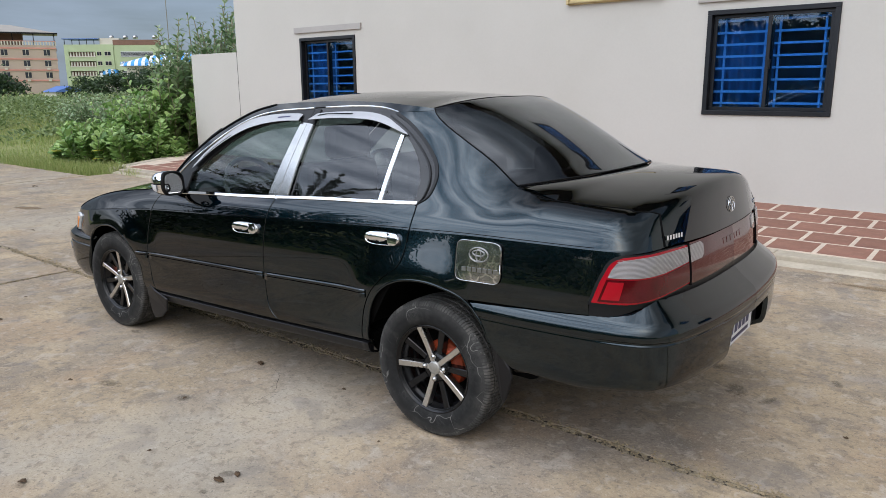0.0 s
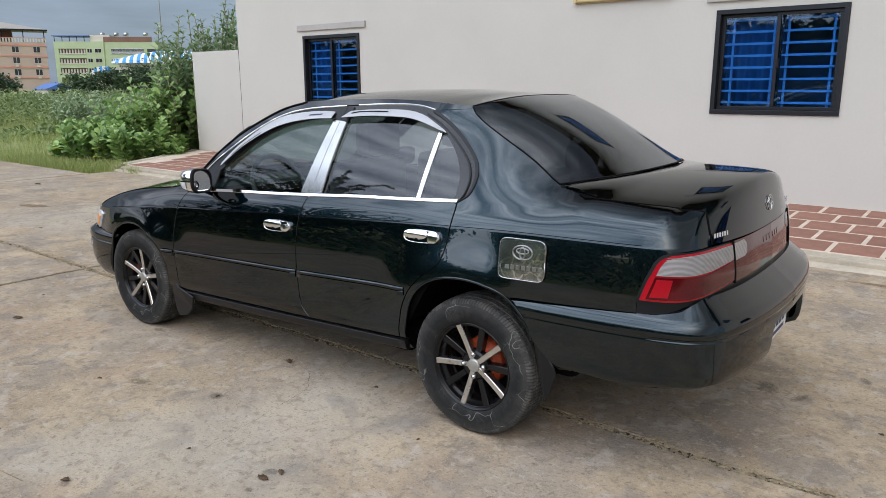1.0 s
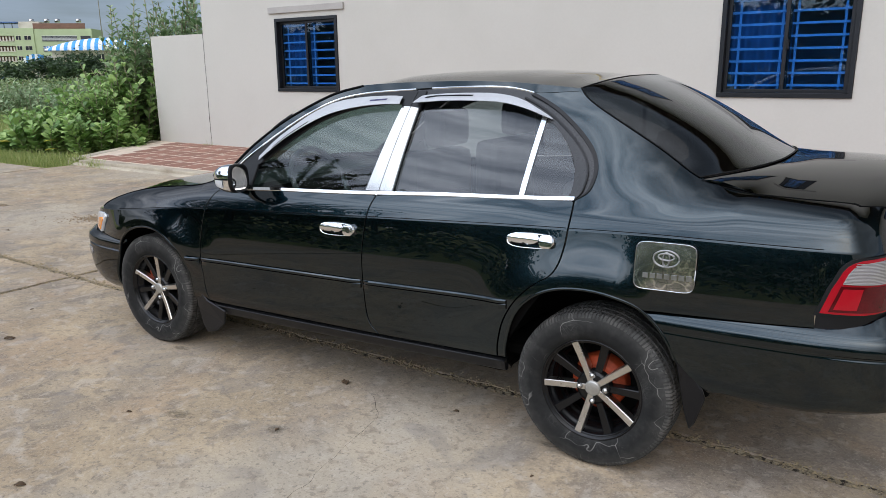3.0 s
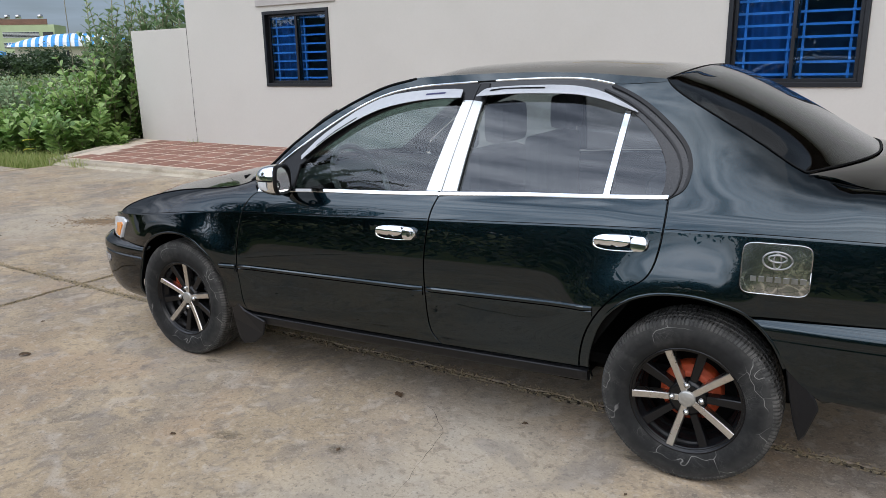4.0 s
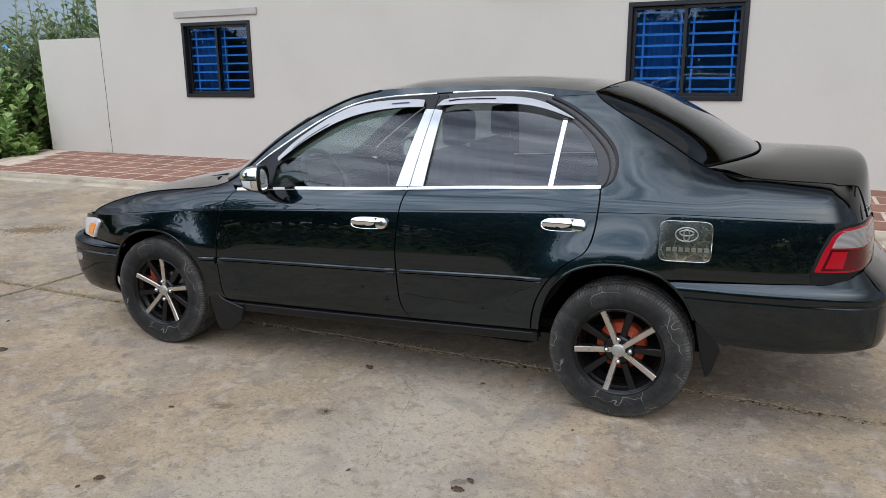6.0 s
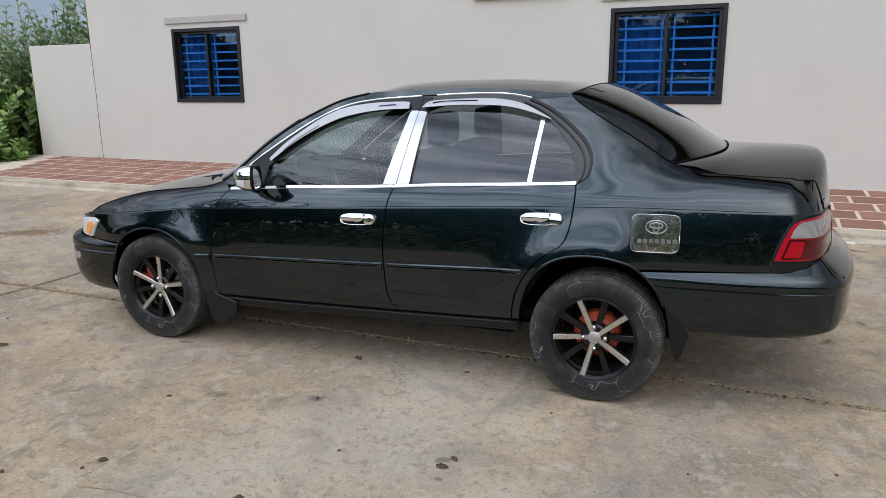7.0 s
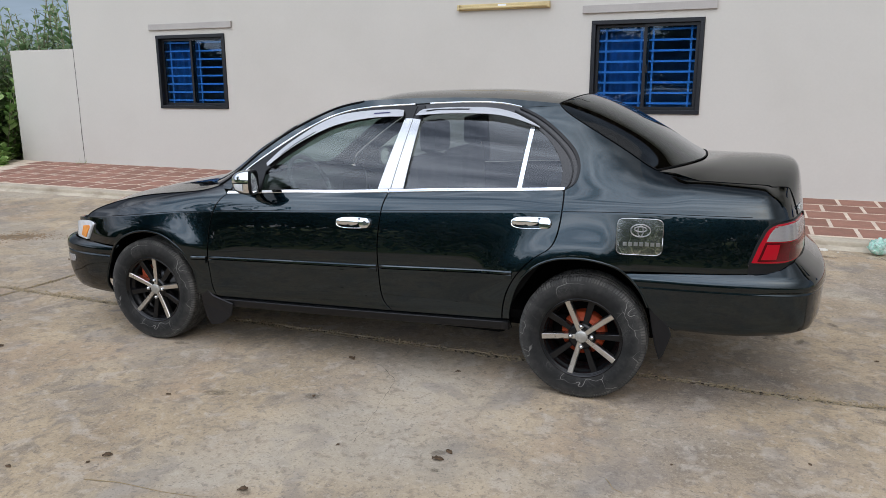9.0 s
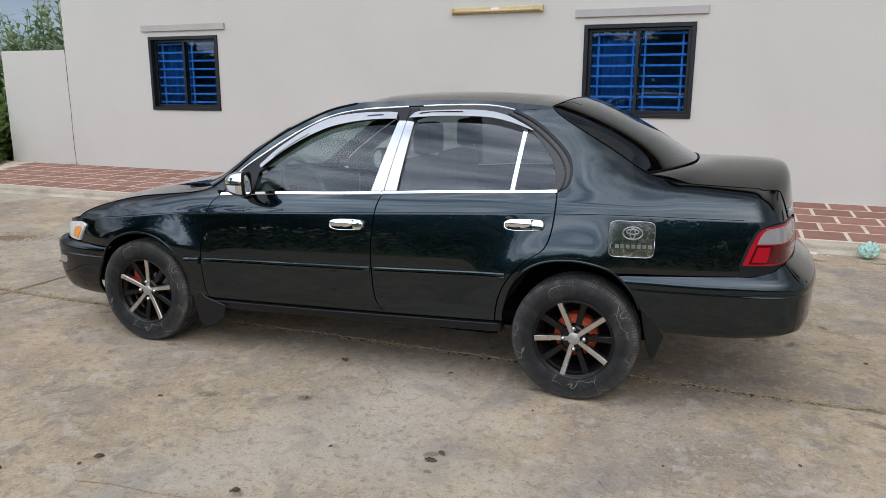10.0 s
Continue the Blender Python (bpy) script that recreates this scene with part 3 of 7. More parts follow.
HOLES = [(-7.05, -5.69, 1.115, 2.272), (0.002, 1.362, 1.108, 2.264), (7.05, 8.41, 1.108, 2.264)]
FLOOR_RISE = 3.85
UPPER = [(a, b, c + FLOOR_RISE, d + FLOOR_RISE) for a, b, c, d in HOLES]
wall_front = wall_with_openings("wall_front", -8.88, 14.0, -0.06, 8.3, WALL_Y, WALL_Y + 0.2, [(a[0], a[1], a[2], a[3], b[2], b[3]) for a, b in zip(HOLES, UPPER)], M_WALL, "smooth off-white painted rendered wall")
for name, lo, hi in (("wall_back", (-8.88, 12.0, -0.06), (14.0, 12.2, 8.3)), ("wall_west", (-8.88, WALL_Y + 0.2, -0.06), (-8.68, 12.0, 8.3)),
                     ("wall_east", (13.8, WALL_Y + 0.2, -0.06), (14.0, 12.0, 8.3))):
    tagged(part(name, boxes((lo, hi)), M_WALL), "off-white painted rendered wall", "wall", kind="structure")
tagged(part("ceiling", boxes(((-9.2, WALL_Y - 0.30, 8.3), (14.3, 12.5, 8.5)), bevel=0.02), M_WALL), "plain concrete roof slab", "ceiling", kind="structure")
# unseen eave, added so that the rear window mirrors a dark band
tagged(part("eave", boxes(((-9.4, WALL_Y - 1.25, 8.14), (14.5, WALL_Y - 0.004, 8.29)), bevel=0.01), M_SOFFIT), "unseen dark eave added along the top of the wall", "eave", kind="structure")
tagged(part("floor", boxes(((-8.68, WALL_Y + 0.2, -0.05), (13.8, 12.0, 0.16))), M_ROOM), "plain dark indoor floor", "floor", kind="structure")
low_wall = tagged(part("wall_low", boxes(((-10.42, WALL_Y + 0.004, -0.06), (-8.888, WALL_Y + 0.16, 2.10)), bevel=0.008), M_WALL),
                  "low off-white boundary wall joined by a cracked joint", "wall", kind="structure")


def window(name, x0, x1, z0, z1):
    """A sliding window: outer frame, two sashes with tinted glass, blue safety bars behind, a curtain."""
    w = thing(name, Matrix.Translation(((x0 + x1) / 2, WALL_Y, (z0 + z1) / 2)), "black aluminium sliding window with blue steel security bars", "window", kind="structure")
    hw, hh = (x1 - x0) / 2 - 0.003, (z1 - z0) / 2 - 0.003
    f = 0.050
    part("window_frame", boxes(((-hw, -0.022, hh - f), (hw, 0.10, hh)), ((-hw, -0.022, -hh), (hw, 0.10, -hh + f)), ((-hw, -0.02, -hh + f), (-hw + f, 0.10, hh - f)),
                               ((hw - f, -0.02, -hh + f), (hw, 0.10, hh - f)), bevel=0.004), M_FRAME, w)
    for sx, y in ((-1, 0.055), (1, 0.02)):
        a, b = sorted((sx * (hw - f - 0.002), -sx * 0.03))
        s = 0.038
        sash = part("sash", boxes(((a, y, hh - f - s), (b, y + 0.028, hh - f - 0.002)), ((a, y, -hh + f + 0.002), (b, y + 0.028, -hh + f + s)),
                                  ((a, y, -hh + f + s), (a + s, y + 0.028, hh - f - s)), ((b - s, y, -hh + f + s), (b, y + 0.028, hh - f - s)), bevel=0.003), M_FRAME, w)
        pane = part("pane", boxes(((a + s, y + 0.011, -hh + f + s), (b - s, y + 0.016, hh - f - s))), M_WINGLASS, sash, "blue tinted glass pane")
        pane.visible_shadow = False
    part("latch", boxes(((0.0, -0.004, -0.07), (0.028, 0.02, 0.03)), bevel=0.004), M_BLACK, w)
    for z in np.linspace(-hh + 0.13, hh - 0.115, 8):
        part("bar", boxes(((-hw + 0.02, 0.105, z - 0.0125), (hw - 0.02, 0.117, z + 0.0125))), M_BLUEBAR, w, "blue steel bar")
    for x in (-hw + 0.17, -0.07, 0.075, hw - 0.15):
        part("bar", boxes(((x - 0.012, 0.1175, -hh + 0.02), (x + 0.012, 0.128, hh - 0.02))), M_BLUEBAR, w, "blue steel bar")
    # curtain in soft folds behind the left half
    verts, faces, n = [], [], 60
    for i in range(n + 1):
        x = -hw + (hw + 0.02) * i / n
        verts += [(x, 0.21 + 0.02 * math.sin(x * 46), hh + 0.05), (x, 0.21 + 0.026 * math.sin(x * 46 + 0.5), -hh - 0.05)]
    faces = [(2 * i, 2 * i + 1, 2 * i + 3, 2 * i + 2) for i in range(n)]
    part_ob = mesh_part("curtain", verts, faces, M_CURTAIN, w, label="navy curtain")
    mod = part_ob.modifiers.new("thick", "SOLIDIFY")
    mod.thickness = 0.003
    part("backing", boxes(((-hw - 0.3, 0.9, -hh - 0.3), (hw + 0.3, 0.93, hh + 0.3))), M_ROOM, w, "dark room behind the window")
    return w


for k, hole in enumerate(HOLES + UPPER):
    window("window_%d" % (k + 1), *hole)
for x0, x1, rise in [(a, b, z) for a, b in ((-7.17, -5.54), (-0.115, 1.488), (6.93, 8.55)) for z in (0.0, FLOOR_RISE)]:
    ob = part("lintel", boxes(((x0, WALL_Y - 0.03, 2.352 + rise), (x1, WALL_Y - 0.001, 2.447 + rise)), bevel=0.004), M_SILL)
    tagged(ob, "grey painted raised band over a window", "lintel", kind="structure")


def tube_fixture():
    t = thing("batten_light", Matrix.Translation((-1.167, WALL_Y, 2.483)), "yellowed plastic tube light batten, switched off, on the wall", "light")
    part("base", boxes(((-0.63, -0.035, -0.04), (0.63, -0.002, 0.04)), bevel=0.006), M_FIXTURE, t)
    v, f = tube([(-0.60, -0.05, -0.012), (0.60, -0.05, -0.012)], 0.017, 12)
    mesh_part("tube", v, f, M_FIXTURE, t)
    for s in (-1, 1):
        part("end_cap", boxes(((s * 0.615 - 0.018, -0.072, -0.036), (s * 0.615 + 0.018, -0.036, 0.034)), bevel=0.006), M_FIXTURE, t)
    part("brand_mark", boxes(((-0.07, -0.0372, -0.006), (0.045, -0.0352, 0.028))), M_WHITE, t, "white printed mark")


tube_fixture()


def joint_crack():
    """The open joint between the boundary wall and the building, wandering and chipped."""
    verts, faces, n = [], [], 90
    for i in range(n + 1):
        z = 0.12 + 2.0 * i / n
        x = -8.886 + 0.010 * noise.noise((z * 2.2, 1, 0)) + 0.006 * noise.noise((z * 11, 4, 0))
        w = 0.0045 + 0.0035 * noise.noise((z * 7, 8, 0))
        verts += [(x - w, WALL_Y - 0.0012, z), (x, WALL_Y + 0.002, z), (x + w, WALL_Y - 0.0012, z)]
    for i in range(n):
        k = 3 * i
        faces += [(k, k + 3, k + 4, k + 1), (k + 1, k + 4, k + 5, k + 2)]
    tagged(mesh_part("joint_crack", verts, faces, M_DARK, low_wall, smooth=False), "dark open joint")


joint_crack()

# ---- the car ----
CAR = pose(-0.029, -0.042, 0, 0, 0, 1.925)
car = thing("sedan_car", CAR, "dark green four-door sedan with chrome trim and tinted windows", "car")

PLAN = [(-2.07, 0.0), (-2.055, 0.28), (-2.015, 0.48), (-1.935, 0.63), (-1.83, 0.72), (-1.67, 0.780), (-1.42, 0.812), (-1.0, 0.828), (-0.5, 0.832), (0.3, 0.834),
        (1.0, 0.832), (1.4, 0.822), (1.7, 0.806), (1.9, 0.790), (2.0, 0.773), (2.06, 0.745), (2.10, 0.70), (2.122, 0.65), (2.14, 0.58), (2.165, 0.45), (2.19, 0.25), (2.2, 0.0)]


def plan_curve(points, zero):
    """A plan line as x(s), y(s), with s measured along it and equal to x at the point given."""
    s = [0.0]
    for a, b in zip(points, points[1:]):
        s.append(s[-1] + math.dist(a, b))
    s0 = s[zero] - points[zero][0]
    s = [v - s0 for v in s]
    return pchip(s, [p[0] for p in points]), pchip(s, [p[1] for p in points]), s


plan_x, plan_y, plan_s = plan_curve(PLAN, 9)
crease_z = curve_of((-2.1, 0.655), (-1.54, 0.704), (-1.06, 0.758), (-0.78, 0.781), (-0.17, 0.814), (0.42, 0.848), (1.1, 0.882), (1.5, 0.893), (2.4, 0.895))
sill_z = curve_of((-2.0, 0.285), (-0.69, 0.305), (0.9, 0.352), (2.2, 0.40))
rear_lean = curve_of((0.6, 0.0), (0.75, 0.003), (0.88, 0.020), (0.95, 0.040), (1.0, 0.060), (1.05, 0.09))
# How far the side leans in above the crease, at stations along the car: height over the crease, inset.
STATIONS = [
    (-1.95, curve_of((0, 0.03), (0.03, 0.055), (0.06, 0.11), (0.08, 0.17))),
    (-1.45, curve_of((0, 0.03), (0.05, 0.055), (0.08, 0.085), (0.10, 0.125), (0.115, 0.18))),
    (-0.85, curve_of((0, 0.03), (0.05, 0.05), (0.09, 0.075), (0.12, 0.11), (0.16, 0.16), (0.5, 0.34))),
    (-0.60, curve_of((0, 0.03), (0.05, 0.048), (0.10, 0.075), (0.14, 0.095), (0.37, 0.195), (0.47, 0.25), (0.55, 0.30))),
    (1.05, curve_of((0, 0.03), (0.05, 0.05), (0.10, 0.082), (0.14, 0.10), (0.37, 0.20), (0.45, 0.25), (0.50, 0.30))),
    (1.30, curve_of((0, 0.03), (0.05, 0.052), (0.10, 0.088), (0.18, 0.14), (0.31, 0.235), (0.40, 0.31))),
    (1.50, curve_of((0, 0.03), (0.05, 0.052), (0.09, 0.080), (0.13, 0.119), (0.17, 0.177), (0.20, 0.235), (0.3, 0.40))),
    (1.62, curve_of((0, 0.03), (0.05, 0.053), (0.09, 0.082), (0.115, 0.113), (0.135, 0.158), (0.15, 0.215), (0.2, 0.36))),
    (1.98, curve_of((0, 0.03), (0.05, 0.054), (0.08, 0.076), (0.10, 0.106), (0.115, 0.155), (0.122, 0.195), (0.15, 0.30))),
    (2.06, curve_of((0, 0.028), (0.05, 0.055), (0.08, 0.082), (0.10, 0.118), (0.117, 0.170), (0.13, 0.22))),
    (2.12, curve_of((0, 0.02), (0.05, 0.05), (0.09, 0.096), (0.114, 0.148), (0.13, 0.19))),
    (2.20, curve_of((0, 0.008), (0.05, 0.03), (0.09, 0.062), (0.11, 0.092), (0.13, 0.12))),
    (2.27, curve_of((0, 0.0), (0.05, 0.01), (0.11, 0.035), (0.13, 0.05))),
    (2.90, curve_of((0, 0.0), (0.05, 0.0), (0.13, 0.0))),
]


def lean_in(s, u):
    """Blended along the car, so that the flank flows from station to station."""
    r = 0.085 if 0.2 < s < 1.82 else 0.05 if -1.2 < s < 1.9 else max(0.024, 0.05 - 0.12 * (s - 1.9)) if s > 0 else 0.03
    return (lean_raw(s - 2 * r, u) + 2 * lean_raw(s - r, u) + 3 * lean_raw(s, u) + 2 * lean_raw(s + r, u) + lean_raw(s + 2 * r, u)) / 9


def lean_raw(s, u):
    if s <= STATIONS[0][0]:
        return STATIONS[0][1](u)
    for (a, fa), (b, fb) in zip(STATIONS, STATIONS[1:]):
        if s <= b:
            t = (s - a) / (b - a)
            if a > 1.7:
                t = t * t * (3 - 2 * t)
            return fa(u) * (1 - t) + fb(u) * t
    return STATIONS[-1][1](u)


def inset_raw(s, z):
    u = z - crease_z(s)
    low = sill_z(s) + 0.06 - z
    fold = lean_in(s, 0.0)
    d = 0.75 * fold * max(0.0, (u + 0.3) / 0.3) ** 2 if u < 0 else lean_in(s, u) - 0.25 * fold * math.exp(-u / 0.16)
    if low > 0:
        d += 0.035 * (low / 0.1) ** 2
    # the panels swell out round the wheel arches
    for cx, cz, r0, rise, reach in ((1.235, 0.297, 0.385, 0.027, 0.12), (-1.235, 0.275, 0.375, 0.035, 0.13)):
        r = math.hypot(s - cx, z - cz) - r0
        if r < 0.36 and z > 0.45:
            d -= rise * math.exp(-(max(0.0, r) / reach) ** 2) * min(1.0, (z - 0.45) / 0.15) * min(1.0, max(0.0, (1.44 - s) / 0.12) if s > 0 else 1.0)
    return d


# The rear pillar flows as one even sheet: its lean on a net of 12.5 mm, evened out along and across.
NET_S, NET_Z, NET = 0.60, 0.80, 0.0125
net = np.array([[inset_raw(NET_S + NET * i, NET_Z + NET * k) for k in range(57)] for i in range(120)])
for axis, sigma in ((0, 7.0), (1, 4.0)):
    kernel = np.exp(-0.5 * (np.arange(-16, 17) / sigma) ** 2)
    wide = np.pad(net, [(16, 16) if a == axis else (0, 0) for a in (0, 1)], mode="reflect", reflect_type="odd")
    net = np.apply_along_axis(lambda v: np.convolve(v, kernel / kernel.sum(), "valid"), axis, wide)


def ease(v):
    v = min(1.0, max(0.0, v))
    return v * v * (3 - 2 * v)


def spline_weights(f):
    return ((1 - f) ** 3 / 6, (3 * f ** 3 - 6 * f * f + 4) / 6, (-3 * f ** 3 + 3 * f * f + 3 * f + 1) / 6, f ** 3 / 6)


def inset(s, z):
    w = ease((s - 0.85) / 0.22) * (1 - ease((s - 1.44) / 0.26)) * ease((z - crease_z(s) - 0.02) / 0.07)
    raw = inset_raw(s, z)
    if w <= 0.0:
        return raw
    a, b = (s - NET_S) / NET, min(54.9, (z - NET_Z) / NET)
    i, k = int(a), int(b)
    even = sum(p * q * net[i - 1 + m, k - 1 + n] for m, p in enumerate(spline_weights(a - i)) for n, q in enumerate(spline_weights(b - k)))
    return raw * (1 - w) + float(even) * w


def side_surface(s, z):
    x, y = plan_x(s), plan_y(s)
    w = min(1.0, max(0.0, (x - 1.95) / 0.15))
    return Vector((x - rear_lean(z) * w * w * (3 - 2 * w), -y * (1 - inset(s, z) / 0.834), z))


def at_plan(x, y):
    """s at the point of the rear of the plan with the half width y, or on the side at x."""
    best = min(range(len(plan_s) * 40), key=lambda k: abs(plan_y(plan_s[0] + (plan_s[-1] - plan_s[0]) * k / (len(plan_s) * 40)) - y) + (0 if plan_x(plan_s[0] + (plan_s[-1] - plan_s[0]) * k / (len(plan_s) * 40)) * x > 0 else 9))
    return plan_s[0] + (plan_s[-1] - plan_s[0]) * best / (len(plan_s) * 40)


def normal_of(surf, s, z, e=0.002):
    p = surf(s, z)
    n = (surf(s + e, z) - surf(s - e, z)).cross(surf(s, z + e) - surf(s, z - e))
    if n.length < 1e-12:
        n = Vector((0, -1, 0))
    n.normalize()
    return p, n


def dense(loop, step, closed=True):
    out = []
    n = len(loop)
    for i in range(n if closed else n - 1):
        a, b = loop[i], loop[(i + 1) % n]
        k = max(1, int(math.dist(a, b) / step + 0.5))
        out += [(a[0] + (b[0] - a[0]) * j / k, a[1] + (b[1] - a[1]) * j / k) for j in range(k)]
    if not closed:
        out.append(tuple(loop[-1]))
    return out


def smooth_line(points, rounds=2):
    """Cuts the corners of an open line, so that it bends evenly."""
    for _ in range(rounds):
        new_points = [points[0]]
        for a, b in zip(points, points[1:]):
            new_points += [(a[0] * 0.75 + b[0] * 0.25, a[1] * 0.75 + b[1] * 0.25), (a[0] * 0.25 + b[0] * 0.75, a[1] * 0.25 + b[1] * 0.75)]
        points = new_points + [points[-1]]
    return points


def inside(p, loop):
    x, y, hit = p[0], p[1], False
    for (x1, y1), (x2, y2) in zip(loop, loop[1:] + loop[:1]):
        if (y1 > y) != (y2 > y) and x < (x2 - x1) * (y - y1) / (y2 - y1) + x1:
            hit = not hit
    return hit


def near_edge(p, loop, d):
    for (x1, y1), (x2, y2) in zip(loop, loop[1:] + loop[:1]):
        dx, dy = x2 - x1, y2 - y1
        t = max(0, min(1, ((p[0] - x1) * dx + (p[1] - y1) * dy) / max(1e-12, dx * dx + dy * dy)))
        if math.hypot(p[0] - x1 - t * dx, p[1] - y1 - t * dy) < d:
            return True
    return False


from mathutils.geometry import delaunay_2d_cdt


def panel_data(loop, surf, step, flange, off, rows=()):
    loop = dense(loop, step)
    clean = []
    for p in loop:
        if not clean or math.dist(p, clean[-1]) > 1e-4:
            clean.append(p)
    loop = clean
    pts = list(loop)
    for height in rows:
        at = min(p[0] for p in loop)
        while at < max(p[0] for p in loop):
            q = (at, height(at))
            if inside(q, loop) and not near_edge(q, loop, 0.006):
                pts.append(q)
            at += step * 0.6
    xs, zs = [p[0] for p in loop], [p[1] for p in loop]
    row, z = 0, min(zs) + step * 0.5
    while z < max(zs):
        x = min(xs) + (step * 0.5 if row % 2 else 0)
        while x < max(xs):
            if inside((x, z), loop) and not near_edge((x, z), loop, step * 0.45) and not any(abs(height(x) - z) < step * 0.4 for height in rows):
                pts.append((x, z))
            x += step
        z += step * 0.87
        row += 1
    out = delaunay_2d_cdt([Vector(p) for p in pts], [], [list(range(len(loop)))], 1, 1e-6)
    verts, normals = [], []
    for v in out[0]:
        p, n = normal_of(surf, v.x, v.y)
        verts.append(p + n * off)
        normals.append(n)
    faces = [tuple(f) for f in out[2]]
    a, b, c = faces[0][:3]
    if (verts[b] - verts[a]).cross(verts[c] - verts[a]).dot(normals[a]) < 0:
        faces = [f[::-1] for f in faces]
    if flange:
        edges = {}
        for f in faces:
            for i in range(len(f)):
                edges[(f[i], f[(i + 1) % len(f)])] = 1
        rim = [(i, j) for i, j in edges if (j, i) not in edges]
        for i, j in rim:
            side = (verts[j] - verts[i]).cross((normals[i] + normals[j]) * 0.5)
            side = side.normalized() if side.length > 1e-9 else normals[i]
            b = len(verts)
            verts += [verts[i], verts[j], verts[j] - normals[j] * flange, verts[i] - normals[i] * flange]
            normals += [(side + normals[i]).normalized(), (side + normals[j]).normalized(), side, side]
            faces.append((b, b + 3, b + 2, b + 1))
    return verts, normals, faces


CREASE = [lambda s, h=h: crease_z(s) + h for h in (-0.05, -0.025, -0.004, 0.004, 0.02, 0.038, 0.056, 0.074)]


def panel(name, loop, material, parent, surf=side_surface, step=0.04, flange=0.012, off=0.0, label="", both=True, rows=None):
    """A shaped sheet on one of the body's surfaces, with turned-in edges; and its mirror twin on the other flank."""
    if rows is None:
        rows = CREASE if surf is side_surface and step > 0.03 else ()
    verts, normals, faces = panel_data(loop, surf, step, flange, off, rows)
    left = mesh_part(name, verts, faces, material, parent[0] if isinstance(parent, tuple) else parent, normals, label=label)
    if not both:
        return left
    flip = Vector((1, -1, 1))
    right = mesh_part(name, [v * flip for v in verts], [f[::-1] for f in faces], material, parent[1] if isinstance(parent, tuple) else parent, [n * flip for n in normals], label=label)
    return left, right


def strip(line_a, line_b):
    return list(line_a) + list(line_b)[::-1]


def both_sides(name, data, material, parent, normals=None, label="", smooth=True):
    v, f = data
    flip = Vector((1, -1, 1))
    pa, pb = parent if isinstance(parent, tuple) else (parent, parent)
    a = mesh_part(name, v, f, material, pa, label=label, smooth=smooth)
    b = mesh_part(name, [Vector(p) * flip for p in v], [q[::-1] for q in f], material, pb, label=label, smooth=smooth)
    return a, b


# lines of the body, in metres along the car and up
BELT = curve_of((-0.75, 0.872), (-0.351, 0.899), (-0.02, 0.914), (0.248, 0.929), (0.584, 0.950), (0.864, 0.963), (1.13, 0.978))
GAP_A = [(-0.708, 0.874), (-0.734, 0.860), (-0.763, 0.823), (-0.778, 0.781), (-0.797, 0.705), (-0.805, 0.642), (-0.811, 0.547), (-0.811, 0.46), (-0.80, 0.37), (-0.78, 0.312)]
GAP_B = [(0.250, 0.925), (0.238, 0.892), (0.231, 0.865), (0.227, 0.830), (0.219, 0.769), (0.213, 0.711), (0.211, 0.654), (0.214, 0.596), (0.219, 0.539), (0.223, 0.481), (0.232, 0.421), (0.247, 0.382), (0.284, 0.338)]
GAP_C = [(1.126, 0.976), (1.129, 0.934), (1.128, 0.885), (1.122, 0.824), (1.108, 0.759), (1.082, 0.716), (1.035, 0.688), (0.992, 0.655), (0.942, 0.600), (0.905, 0.542), (0.879, 0.485), (0.865, 0.427), (0.860, 0.358)]
ARCH_R = [(0.893, 0.36), (0.895, 0.40), (0.907, 0.460), (0.932, 0.531), (0.971, 0.589), (1.024, 0.637), (1.089, 0.667), (1.153, 0.680), (1.230, 0.684), (1.305, 0.676), (1.368, 0.657), (1.406, 0.637), (1.458, 0.589), (1.497, 0.540), (1.525, 0.478)]
ARCH_F = [(-1.575, 0.23), (-1.59, 0.286), (-1.575, 0.342), (-1.547, 0.419), (-1.498, 0.511), (-1.455, 0.559), (-1.393, 0.603), (-1.312, 0.636), (-1.231, 0.649), (-1.151, 0.647), (-1.074, 0.627), (-1.018, 0.595), (-0.964, 0.541), (-0.927, 0.474), (-0.905, 0.391), (-0.90, 0.315)]
HOODLINE = [(-1.735, 0.700), (-1.69, 0.730), (-1.58, 0.771), (-1.46, 0.803), (-1.345, 0.829), (-1.228, 0.846), (-1.074, 0.863), (-0.924, 0.879), (-0.834, 0.897), (-0.77, 0.922)]
DRIP = [(-0.66, 0.970), (-0.585, 1.028), (-0.408, 1.148), (-0.254, 1.243), (-0.107, 1.309), (0.051, 1.337), (0.209, 1.347), (0.316, 1.353), (0.512, 1.363), (0.660, 1.366), (0.747, 1.363), (0.804, 1.357), (0.877, 1.343)]
PILLAR = [(-0.79, 0.915), (-0.735, 0.948), (-0.66, 1.004), (-0.568, 1.080), (-0.413, 1.192), (-0.319, 1.246), (-0.205, 1.304), (-0.116, 1.340), (0.012, 1.366)]
QFRAME = [(1.130, 0.980), (1.176, 1.008), (1.187, 1.059), (1.184, 1.097), (1.162, 1.146), (1.117, 1.195), (1.059, 1.245), (0.997, 1.289), (0.937, 1.320), (0.877, 1.343)]
QGLASS = [(1.095, 0.985), (1.107, 1.007), (1.105, 1.069), (1.086, 1.119), (1.054, 1.168), (1.008, 1.218), (0.965, 1.250)]
BACKEDGE = [(1.050, 1.362), (1.070, 1.338), (1.115, 1.306), (1.229, 1.238), (1.363, 1.158), (1.467, 1.092), (1.518, 1.068), (1.560, 1.058)]
